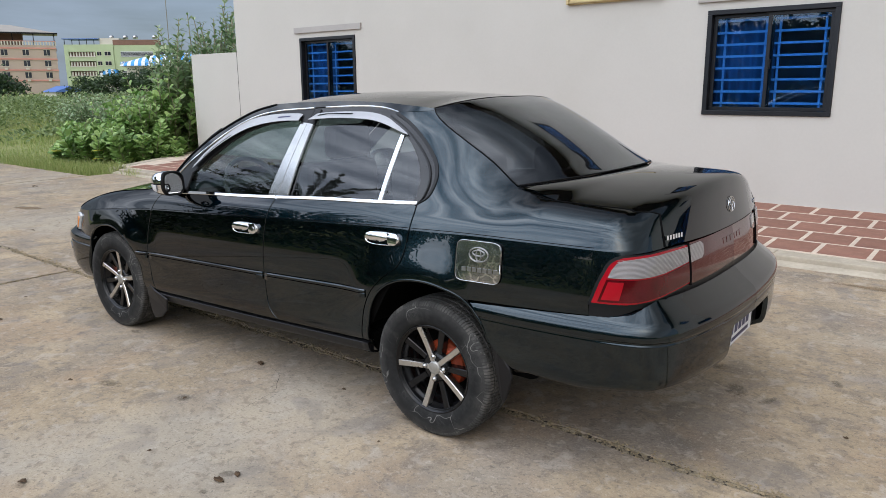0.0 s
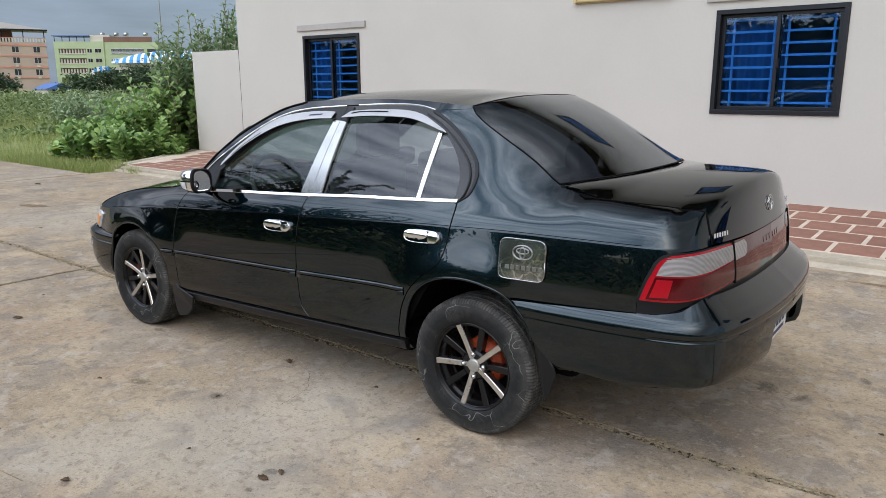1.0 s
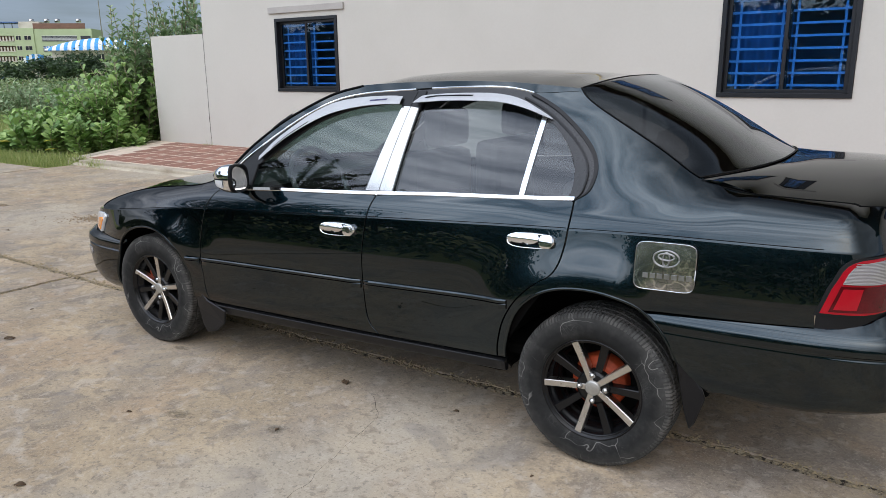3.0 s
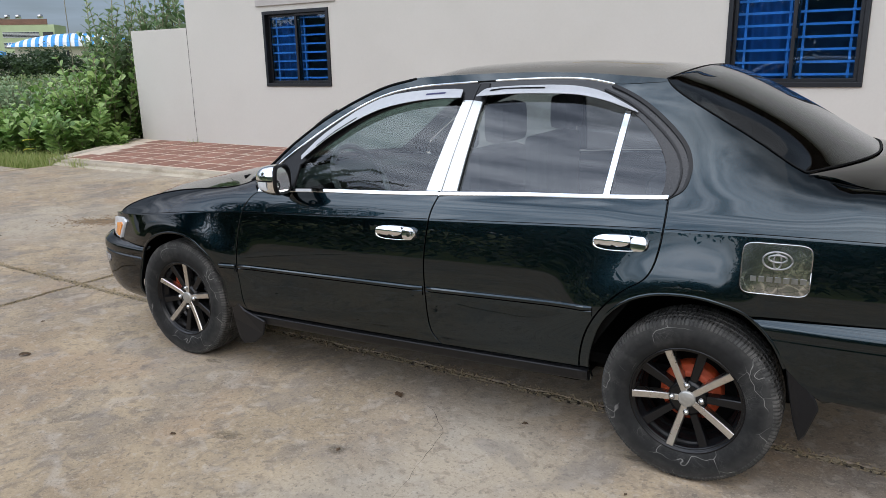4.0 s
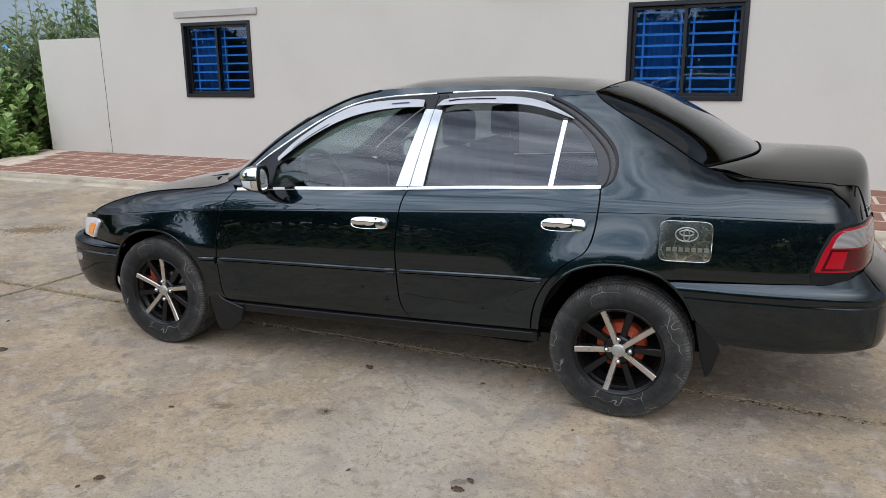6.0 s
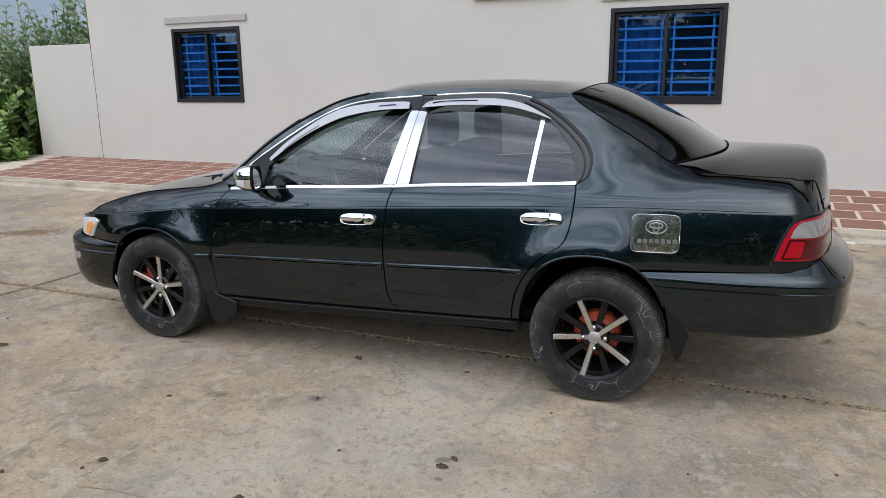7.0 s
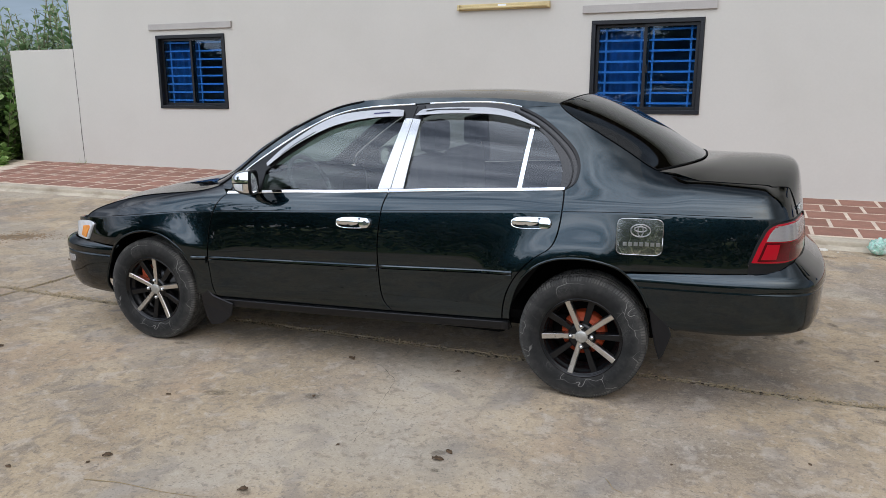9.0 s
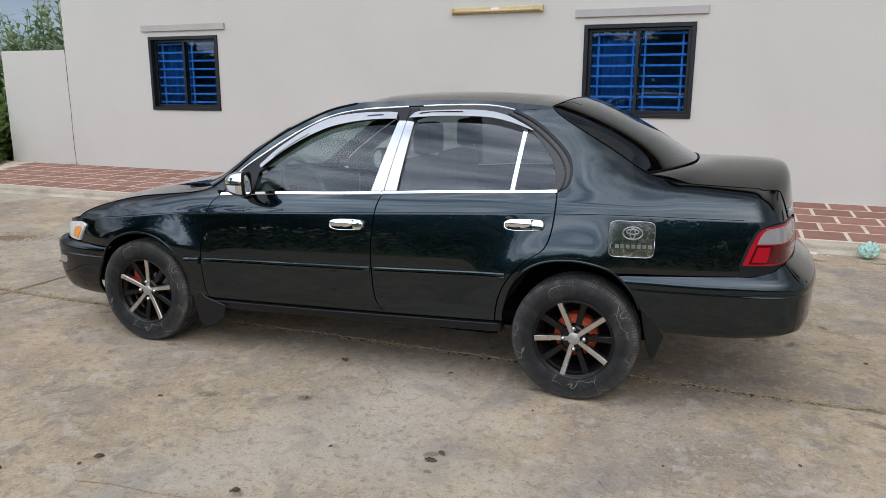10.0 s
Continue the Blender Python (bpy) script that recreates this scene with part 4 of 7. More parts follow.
GLASS_TOP = [(-0.49, 1.008), (-0.388, 1.082), (-0.295, 1.142), (-0.204, 1.20), (-0.08, 1.252), (0.042, 1.282), (0.165, 1.298), (0.283, 1.302)]
rear_corner = at_plan(2, 0.60)
lamp_end = at_plan(2, 0.447)


def shift(line, dx, dz=0.0):
    return [(x + dx, z + dz) for x, z in line]


# doors
g = 0.0036
top_f = [(x, BELT(x)) for x in np.linspace(0.25 - g, -0.700, 14)]
front_doors = panel("front_door", smooth_line(shift(GAP_A, g)) + smooth_line(shift(GAP_B, -g))[::-1] + top_f[1:-1], M_PAINT, car)
top_r = [(x, BELT(x)) for x in np.linspace(1.126 - g, 0.25 + g, 14)]
rear_doors = panel("rear_door", smooth_line(shift(GAP_B, g)) + smooth_line(shift(GAP_C, -g))[::-1] + top_r[1:-1], M_PAINT, car)
# fenders
panel("front_fender", smooth_line(shift(GAP_A, -g)) + [(-0.895, 0.312)] + smooth_line(ARCH_F[::-1])[1:-14] + [(-1.475, 0.548), (-1.60, 0.550), (-1.72, 0.550), (-1.69, 0.60), (-1.660, 0.655), (-1.70, 0.668), (-1.745, 0.674)]
      + smooth_line(HOODLINE) + [(-0.76, 0.91)], M_PAINT, car, step=0.035)
# quarter panels with the rear pillars
seam = [(1.592, 1.045), (1.687, 1.031), (1.849, 1.023), (1.984, 1.018), (2.06, 1.012)]
quarter_loop = (smooth_line(shift(GAP_C, g))[:-1] + [(0.862, 0.36), (0.893, 0.36)] + smooth_line(ARCH_R)[1:-16] + [(1.42, 0.638), (1.48, 0.641), (1.76, 0.651), (1.93, 0.660), (1.926, 0.703), (1.951, 0.783), (1.980, 0.845),
                (1.996, 0.863), (2.014, 0.873), (2.049, 0.882), (2.12, 0.887), (rear_corner + 0.012, 0.893), (rear_corner + 0.014, 0.96), (rear_corner + 0.012, 0.997), (rear_corner, 1.006), (rear_corner - 0.04, 1.010)]
                + seam[::-1] + smooth_line(BACKEDGE)[::-1] + [(0.95, 1.362), (0.885, 1.350)] + smooth_line(QFRAME)[::-1])
panel("quarter_panel", quarter_loop, M_PAINT, car, step=0.035)
# dark strip under the lamps, right round the tail
panel("lower_tail_panel", [(1.93, 0.645), (2.4, 0.655), (plan_s[-1], 0.66), (plan_s[-1], 0.770), (lamp_end, 0.755), (2.2, 0.735), (1.97, 0.715), (1.93, 0.700)], M_BLACK, car, step=0.04, off=-0.002)
# sills
panel("sill", [(-0.90, 0.31)] + [(x, sill_z(x) + 0.0) for x in np.linspace(-0.78, 0.86, 20)] + [(0.893, 0.352), (0.893, 0.285), (0.4, 0.272), (-0.3, 0.25), (-0.90, 0.235)], M_PAINT, car, off=-0.012)


def sill_cover():
    """The sill's outer face below the doors, with a narrow ledge on top that stands a little proud."""
    verts, faces, n = [], [], 40
    shape = ((0.004, -0.03), (-0.001, 0.0), (-0.003, 0.0055), (-0.0065, 0.0085), (-0.0105, 0.0060), (-0.030, 0.001), (-0.042, -0.004), (-0.048, -0.010), (-0.050, -0.03))
    for i in range(n + 1):
        x = -0.845 + 1.735 * i / n
        p, nn = normal_of(side_surface, x, sill_z(x))
        out = math.copysign(1.0, p.y)
        for dz, o in shape:
            verts.append(Vector((p.x, p.y + out * (o - 0.004), sill_z(x) - 0.006 + dz)))
    m = len(shape)
    for i in range(n):
        for k in range(m - 1):
            faces.append((i * m + k, (i + 1) * m + k, (i + 1) * m + k + 1, i * m + k + 1))
    faces += [tuple(range(m))[::-1], tuple(range(n * m, n * m + m))]
    return both_sides("sill_cover", (verts, faces), M_BLACK, car)


sill_cover()
# added near-black sheet behind the doors, which keeps their gaps dark
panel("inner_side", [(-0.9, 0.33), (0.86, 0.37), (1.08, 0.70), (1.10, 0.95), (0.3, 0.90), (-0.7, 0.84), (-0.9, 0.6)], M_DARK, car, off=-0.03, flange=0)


def flare(arch, name):
    verts, faces = [], []
    line = smooth_line(arch, 1)
    for i, (x, z) in enumerate(line):
        p, n = normal_of(side_surface, x, z)
        a, b = line[max(0, i - 1)], line[min(len(line) - 1, i + 1)]
        t = Vector((b[0] - a[0], 0, b[1] - a[1])).normalized()
        out = Vector((-t.z, 0, t.x))
        verts += [p + out * 0.007 + n * 0.0004, p + out * 0.004 + n * 0.002, p + n * 0.0025, p - out * 0.003 + n * 0.0005, p - out * 0.004 - n * 0.014, p + out * 0.002 - n * 0.02]
    for i in range(len(line) - 1):
        for k in range(5):
            faces.append((i * 6 + k, i * 6 + k + 1, i * 6 + k + 7, i * 6 + k + 6))
    return verts, faces


for arch in (ARCH_R, ARCH_F):
    both_sides("wheel_arch", flare(arch, ""), M_PAINT, car)


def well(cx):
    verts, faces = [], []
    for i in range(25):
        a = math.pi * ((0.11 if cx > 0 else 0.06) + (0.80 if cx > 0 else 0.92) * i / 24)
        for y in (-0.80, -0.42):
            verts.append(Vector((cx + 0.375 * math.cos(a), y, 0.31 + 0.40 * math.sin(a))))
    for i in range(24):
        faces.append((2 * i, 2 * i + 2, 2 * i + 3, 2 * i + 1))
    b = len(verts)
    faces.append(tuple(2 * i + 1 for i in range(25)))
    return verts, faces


# the wells' deep shade comes from their near-black lining
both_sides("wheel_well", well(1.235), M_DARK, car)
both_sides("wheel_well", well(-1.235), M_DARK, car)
part("underbody", boxes(((-1.80, -0.58, 0.25), (1.6, 0.58, 0.36)), ((-0.85, -0.74, 0.25), (0.85, 0.74, 0.36)), bevel=0.03), M_DARK, car)

# a thin flat dark strip along the crease of the flank
for x0, x1, owner in ((-1.50, -0.80, car), (-0.772, 0.222, front_doors), (0.236, 1.120, rear_doors), (1.132, 1.93, car)):
    line = [(x, crease_z(x) + 0.004) for x in np.linspace(x0, x1, 24)]
    panel("crease_line", strip(line, [(x, z + 0.0022) for x, z in line]), M_DARK, owner, off=0.0008, flange=0, step=0.03, rows=())

# trims on the doors
belt_line = [(x, BELT(x)) for x in np.linspace(-0.705, 0.247, 20)]
panel("belt_moulding", strip(belt_line, [(x, z + 0.0115) for x, z in belt_line]), M_CHROME, front_doors, off=0.006, flange=0.02, label="chrome belt moulding")
belt_line = [(x, BELT(x)) for x in np.linspace(0.254, 1.126, 20)]
panel("belt_moulding", strip(belt_line, [(x, z + 0.0115) for x, z in belt_line]), M_CHROME, rear_doors, off=0.006, flange=0.02, label="chrome belt moulding")


def rub_strip(x0, x1, z0, z1, parent):
    """A moulding with a rounded face along the door."""
    verts, faces, n = [], [], 24
    for i in range(n + 1):
        x = x0 + (x1 - x0) * i / n
        z = z0 + (z1 - z0) * i / n
        end = min(1.0, min(i, n - i) / 1.2 + 0.35)
        for dz, o in ((-0.019, -0.004), (-0.0185, 0.0125 * end), (0.0, 0.0135 * end), (0.0022, 0.009 * end), (0.004, 0.013 * end), (0.0130, 0.0125 * end), (0.0178, 0.0078 * end), (0.0186, -0.004)):
            p, nn = normal_of(side_surface, x, z + dz)
            verts.append(p + nn * o)
    for i in range(n):
        for k in range(7):
            faces.append((i * 8 + k, (i + 1) * 8 + k, (i + 1) * 8 + k + 1, i * 8 + k + 1))
    faces += [tuple(range(8))[::-1], tuple(range(n * 8, n * 8 + 8))]
    return both_sides("rub_strip", (verts, faces), M_PAINT, parent, smooth=False)


rub_strip(-0.915, -0.816, 0.515, 0.518, car)
rub_strip(-0.803, 0.207, 0.519, 0.553, front_doors)
rub_strip(0.224, 0.910, 0.554, 0.583, rear_doors)


def oval(cx, cz, hw, hh, power=2.6, n=40, slope=0.0):
    out = []
    for i in range(n):
        a = 2 * math.pi * i / n
        c, s = math.cos(a), math.sin(a)
        x = hw * math.copysign(abs(c) ** (2 / power), c)
        out.append((cx + x, cz + hh * math.copysign(abs(s) ** (2 / power), s) + slope * x))
    return out


def bowed(mid, half):
    """The flank's surface, swelling out round a level line."""
    def f(s, z):
        p, n = normal_of(side_surface, s, z)
        return p + n * 0.011 * math.sqrt(max(0.0, 1 - ((z - mid) / (half * 1.15)) ** 2))
    return f


def door_handle(cx, cz, parent):
    """Chrome handle: a raised oval surround, a near-black oval for the shaded grip slot, and a pull."""
    loop, n = oval(cx, cz, 0.097, 0.0285, 2.8, slope=0.045), 40
    rings = [(1.0, -0.002), (0.985, 0.009), (0.93, 0.014), (0.84, 0.012), (0.76, 0.003), (0.70, -0.006)]
    verts, faces = [], []
    for k, o in rings:
        for x, z in loop:
            p, nn = normal_of(side_surface, cx - 0.012 * (1 - k) + (x - cx) * (1 - (1 - k) * 0.75), cz + (z - cz) * k)
            verts.append(p + nn * o)
    for r in range(len(rings) - 1):
        for i in range(n):
            faces.append((r * n + i, r * n + (i + 1) % n, (r + 1) * n + (i + 1) % n, (r + 1) * n + i))
    faces.append(tuple(range((len(rings) - 1) * n, len(rings) * n)))
    h = both_sides("handle", (verts, faces), M_CHROME, parent, label="chrome door handle")
    # shade of the grip slot, laid on as a raised near-black oval
    panel("grip_shade", oval(cx - 0.022, cz - 0.0095, 0.058, 0.0058, 3, 24, 0.045), M_DARK, h, off=0.0135, flange=0.010, step=0.02)
    panel("pull", oval(cx - 0.024, cz + 0.0065, 0.062, 0.0125, 3.0, 28, 0.045), M_CHROME, h, surf=bowed(cz + 0.0065, 0.0125), off=0.011, flange=0.012, step=0.012)
    panel("lock_plate", oval(cx + 0.066, cz + 0.003, 0.026, 0.0225, 3.0, 24, 0.03), M_CHROME, h, surf=bowed(cz + 0.003, 0.03), off=0.008, flange=0.012, step=0.015)
    return h


fh = door_handle(0.079, 0.774, front_doors)
door_handle(0.990, 0.829, rear_doors)
panel("lock_barrel", oval(0.150, 0.777, 0.0115, 0.0115, 2, 20), M_STEEL, fh, off=0.0215, flange=0.006, step=0.02)

# fuel filler cover
fuel_loop = oval(1.475, 0.795, 0.098, 0.079, 7, 56, 0.01)


def plate_surface(s, z):
    """The stuck-on cover stands a little more upright than the panel behind it."""
    p, n = normal_of(side_surface, s, z)
    return p + n * (0.010 + 0.03 * (z - 0.795))


verts, normals, faces = panel_data(fuel_loop, plate_surface, 0.02, 0.02, 0.0)
fuel_mesh = mesh_part("fuel_plate", verts, faces, M_SCRATCHED, car, normals, label="scratched chrome fuel cover with an embossed badge")
v, f = tube([plate_surface(s, z) for s, z in fuel_loop + fuel_loop[:1]], 0.0022, 6)
mesh_part("rim", v, f, M_STEEL, fuel_mesh)


def on_side(cx, cz, off):
    def f(a, b, o):
        p, n = normal_of(plate_surface, cx + a, cz + b)
        return p + n * (off + o)
    return f


def ring_mark(place, hw, hh, r, name, parent, material, arcs):
    """An oval badge of plain rings: each arc is (centre, centre, half width, half height)."""
    verts, faces = [], []
    for ca, cb, aw, ah in arcs:
        pts = [place(ca + aw * math.cos(t), cb + ah * math.sin(t), 0.002) for t in np.linspace(0, 2 * math.pi, 29)]
        v, f = tube(pts, r, 6)
        b = len(verts)
        verts += v
        faces += [tuple(i + b for i in q) for q in f]
    return mesh_part(name, verts, faces, material, parent)


ring_mark(on_side(1.478, 0.823, 0.0), 0.04, 0.026, 0.003, "badge", fuel_mesh, M_BADGE, [(0, 0, 0.042, 0.027), (0, 0.006, 0.026, 0.011), (0, -0.002, 0.011, 0.023)])
for k in range(7):
    place = on_side(1.405 + 0.0235 * k, 0.762 + 0.0006 * k, 0.0)
    verts = [place(a, b, o) for o in (0, 0.0025) for a, b in ((0, -0.008), (0.017, -0.008), (0.017, 0.008), (0, 0.008))]
    mesh_part("letter_bar", verts, [(4, 5, 6, 7), (0, 1, 5, 4), (1, 2, 6, 5), (2, 3, 7, 6), (3, 0, 4, 7)], M_BADGE, fuel_mesh, smooth=False)

# side windows and their frames; the glass is one even, gently bowed sheet
fit_s, fit_z = [g.ravel() for g in np.meshgrid(np.linspace(-0.5, 1.08, 24), np.linspace(0.96, 1.30, 14))]
fit_y = np.array([side_surface(a, b).y for a, b in zip(fit_s, fit_z)])
BOW = np.linalg.lstsq(np.stack([fit_s * 0 + 1, fit_s, fit_s ** 2, fit_z, fit_z ** 2, fit_s * fit_z], 1), fit_y, rcond=None)[0]


def glass_surface(s, z):
    return Vector((s, float(BOW @ np.array([1, s, s * s, z, z * z, s * z])), z))


base_f = [(x, BELT(x) + 0.016) for x in np.linspace(-0.655, 0.20, 14)]
panel("window_glass", base_f + [(0.283, 1.302)] + smooth_line(GLASS_TOP)[::-1][1:], M_TINT, front_doors, surf=glass_surface, off=-0.012, flange=0.004, label="tinted front window")
base_r = [(x, BELT(x) + 0.016) for x in np.linspace(0.325, 0.912, 12)]
panel("window_glass", base_r + [(0.938, 1.262), (0.85, 1.303), (0.75, 1.318), (0.67, 1.322), (0.527, 1.320), (0.36, 1.31)], M_TINTREAR, rear_doors, surf=glass_surface, off=-0.012, flange=0.004, label="dark tinted rear window")
panel("quarter_glass", [(0.915, BELT(0.915) + 0.016), (1.0, BELT(1.0) + 0.016), (1.095, BELT(1.095) + 0.012)] + smooth_line(QGLASS)[1:] + [(0.94, 1.262)], M_TINTREAR, rear_doors, surf=glass_surface, off=-0.012, flange=0.004)
panel("division_bar", [(0.903, 0.978), (0.923, 0.979), (0.951, 1.256), (0.931, 1.256)], M_CHROME, rear_doors, surf=glass_surface, off=-0.003, flange=0.012, label="chrome division bar")
panel("door_frame", smooth_line(DRIP)[2:26] + [(0.31, 1.351), (0.305, 1.298)] + smooth_line(GLASS_TOP)[::-1] + [(-0.64, 0.895), (-0.69, 0.885), (-0.695, 0.93)], M_BLACK, front_doors, off=-0.003, label="black window frame")
panel("door_frame", [(0.316, 1.352)] + smooth_line(DRIP)[28:-2] + [(0.877, 1.341)] + smooth_line(QFRAME)[::-1] + [(1.112, 0.984)] + smooth_line(QGLASS)
      + [(0.938, 1.266), (0.85, 1.303), (0.75, 1.318), (0.67, 1.322), (0.527, 1.320), (0.36, 1.31), (0.318, 1.30)], M_SATIN, rear_doors, off=-0.003, step=0.03, label="black window frame")
panel("frame_lip", strip(smooth_line(QFRAME), [(x - 0.012, z - 0.006) for x, z in smooth_line(QFRAME)]), M_BLACK, rear_doors, off=0.005, step=0.02)
panel("frame_lip", strip([(x - 0.030, z - 0.014) for x, z in smooth_line(QFRAME)[4:]], [(x - 0.036, z - 0.018) for x, z in smooth_line(QFRAME)[4:]]), M_BLACK, rear_doors, off=0.004, step=0.02)
panel("pillar_cover", [(0.190, BELT(0.19) + 0.016), (0.2575, BELT(0.25) + 0.016), (0.3185, 1.283), (0.276, 1.283)], M_STEEL, front_doors, surf=glass_surface, off=0.005, label="polished steel pillar cover")
panel("pillar_cover", [(0.2625, BELT(0.26) + 0.016), (0.327, BELT(0.32) + 0.016), (0.362, 1.278), (0.3225, 1.283)], M_STEEL, rear_doors, surf=glass_surface, off=0.005, label="polished steel pillar cover")
panel("pillar_cover_top", [(0.268, 1.278), (0.316, 1.278), (0.325, 1.345), (0.285, 1.343)], M_BLACK, front_doors, off=0.003)
panel("pillar_cover_top", [(0.320, 1.278), (0.37, 1.278), (0.368, 1.348), (0.329, 1.347)], M_BLACK, rear_doors, off=0.003)
# chrome drip rails, rain visors
drip = smooth_line(DRIP)
cut = next(i for i, p in enumerate(drip) if p[0] > 0.318)
panel("drip_moulding", strip(drip[:cut], shift(drip[:cut], -0.001, 0.0034)), M_CHROME, car, off=0.003, flange=0.012, step=0.02)
panel("drip_moulding", strip(drip[cut + 1:-1], shift(drip[cut + 1:-1], 0, 0.0034)), M_CHROME, car, off=0.003, flange=0.012, step=0.02)
VF_TOP = [(-0.492, 1.042), (-0.408, 1.122), (-0.314, 1.187), (-0.222, 1.246), (-0.102, 1.297), (0.058, 1.319), (0.215, 1.325), (0.258, 1.322)]
VF_BOT = [(-0.470, 1.022), (-0.407, 1.072), (-0.331, 1.126), (-0.238, 1.178), (-0.161, 1.214), (-0.083, 1.242), (0.039, 1.267), (0.163, 1.280), (0.273, 1.283)]
VR_TOP = [(0.345, 1.316), (0.36, 1.326), (0.399, 1.331), (0.518, 1.338), (0.664, 1.340), (0.752, 1.335), (0.840, 1.318), (0.902, 1.291), (0.962, 1.262), (0.978, 1.252)]
VR_BOT = [(0.340, 1.289), (0.527, 1.301), (0.674, 1.301), (0.760, 1.298), (0.847, 1.284), (0.920, 1.264), (0.978, 1.250)]


def visor_surface(top, bot):
    """Bows out from the frame towards its lower edge."""
    fa, fb = pchip(*map(list, zip(*sorted(top)))), pchip(*map(list, zip(*sorted(bot))))
    def f(s, z):
        hi, lo = fa(s), fb(s)
        k = max(0.0, min(1.3, (hi - z) / max(0.02, hi - lo)))
        p, n = normal_of(side_surface, s, z)
        return p + n * (0.006 + 0.020 * min(1.0, k))
    return f


for top, bot, owner in ((VF_TOP, VF_BOT, front_doors), (VR_TOP, VR_BOT, rear_doors)):
    sf = visor_surface(top, bot)
    v = panel("rain_visor", smooth_line(top, 1) + smooth_line(bot, 1)[::-1], M_VISOR, owner, surf=sf, step=0.02, flange=0.003, label="smoked rain visor with the sky's sheen in its grey")
sf = visor_surface(VR_TOP, VR_BOT)
panel("visor_groove", [(0.385, 1.310), (0.39, 1.317), (0.43, 1.323), (0.55, 1.327), (0.615, 1.327), (0.615, 1.320), (0.45, 1.318), (0.395, 1.308)], M_RUBBER, rear_doors, surf=sf, step=0.02, flange=0, off=0.0012)
sf = visor_surface(VF_TOP, VF_BOT)
panel("visor_groove", [(-0.40, 1.083), (-0.32, 1.143), (-0.215, 1.203), (-0.215, 1.197), (-0.32, 1.137), (-0.40, 1.078)], M_RUBBER, front_doors, surf=sf, step=0.02, flange=0, off=0.0012)
panel("lettering", [(0.10, 1.292), (0.19, 1.299), (0.19, 1.307), (0.10, 1.300)], M_INK, front_doors, surf=sf, step=0.02, flange=0, off=0.0012, both=True)

# front pillars, roof, screens
panel("front_pillar", smooth_line(PILLAR) + [(0.05, 1.370)] + smooth_line(shift(DRIP[:6], -0.003, 0.006))[::-1] + [(-0.70, 0.90), (-0.76, 0.90)], M_PAINT, car)


def loft(edge, bulge_x, bulge_z, n=20, power=2.0):
    """A screen between an edge line on one flank and its twin: rows of points across the car."""
    rows, m = [], len(edge)
    for i, e in enumerate(edge):
        t = i / (m - 1)
        row = []
        for k in range(n + 1):
            q = -1 + 2 * k / n
            c = 1 - abs(q) ** power
            row.append(Vector((e.x + bulge_x(t) * c, e.y * -q, e.z + bulge_z(t) * c)))
        rows.append(row)
    return rows


def grid_mesh(name, rows, material, parent, label="", up=True, thick=0.0):
    n = len(rows[0])
    verts = [p for r in rows for p in r]
    faces = [(i * n + k, i * n + k + 1, (i + 1) * n + k + 1, (i + 1) * n + k) for i in range(len(rows) - 1) for k in range(n - 1)]
    a, b, c = (verts[i] for i in faces[len(faces) // 2][:3])
    if ((b - a).cross(c - a).z < 0) == up:
        faces = [f[::-1] for f in faces]
    ob = mesh_part(name, verts, faces, material, parent, label=label)
    if thick:
        # a crisp rim, so that the sheet's shading runs true to its edge
        used = collections.Counter(tuple(sorted((f[i], f[(i + 1) % 4]))) for f in faces for i in range(4))
        for e in ob.data.edges:
            e.use_edge_sharp = used[tuple(sorted(e.vertices))] == 1
        mod = ob.modifiers.new("thick", "SOLIDIFY")
        mod.thickness, mod.offset = thick, -1
    return ob


pillar_line = smooth_line(PILLAR, 2)
ws_edge = [side_surface(x, z) for x, z in pillar_line]
ws_bx, ws_bz = curve_of((0, -0.34), (0.5, -0.24), (1, -0.13)), curve_of((0, 0.0), (0.5, 0.012), (1, 0.012))
ws_rows = loft(ws_edge, ws_bx, ws_bz)
grid_mesh("windscreen", ws_rows, M_TINT, car, "tinted windscreen", thick=0.004)
# the printed black border of the windscreen, and its seals
for a, b in ((0, 1), (19, 20)):
    grid_mesh("windscreen_border", [[row[a].lerp(row[b], q) + Vector((-0.0008, 0, 0.0012)) for q in (0, 0.25, 0.5, 0.75, 1)] for row in ws_rows], M_BLACK, car, "black printed windscreen border", thick=0.001)
v, f = tube([p + Vector((-0.001, -0.001, 0.002)) for p in ws_edge], 0.0045, 6)
both_sides("windscreen_seal", (v, f), M_RUBBER, car)
back_line = smooth_line(BACKEDGE[:-1], 2)
bl_edge = [side_surface(x, z) for x, z in back_line]
bl_bx, bl_bz = curve_of((0, 0.075), (0.5, 0.145), (0.85, 0.19), (1, 0.205)), curve_of((0, 0.042), (0.5, 0.068), (1, 0.032))
bl_rows = loft(bl_edge, bl_bx, bl_bz, 32, 3.0)
grid_mesh("rear_window", bl_rows, M_TINTREAR, car, "dark tinted rear window", thick=0.004)
v, f = tube([side_surface(x, z) + Vector((0, -0.001, 0.002)) for x, z in back_line], 0.0026, 6)
both_sides("rear_window_seal", (v, f), M_RUBBER, car)
v, f = tube([p + Vector((0.002, 0, 0.002)) for p in bl_rows[-1]], 0.0034, 6)
mesh_part("rear_window_seal", v, f, M_RUBBER, car)
v, f = tube([p + Vector((-0.002, 0, 0.001)) for p in bl_rows[0]], 0.0026, 6)
mesh_part("rear_window_seal", v, f, M_RUBBER, car)

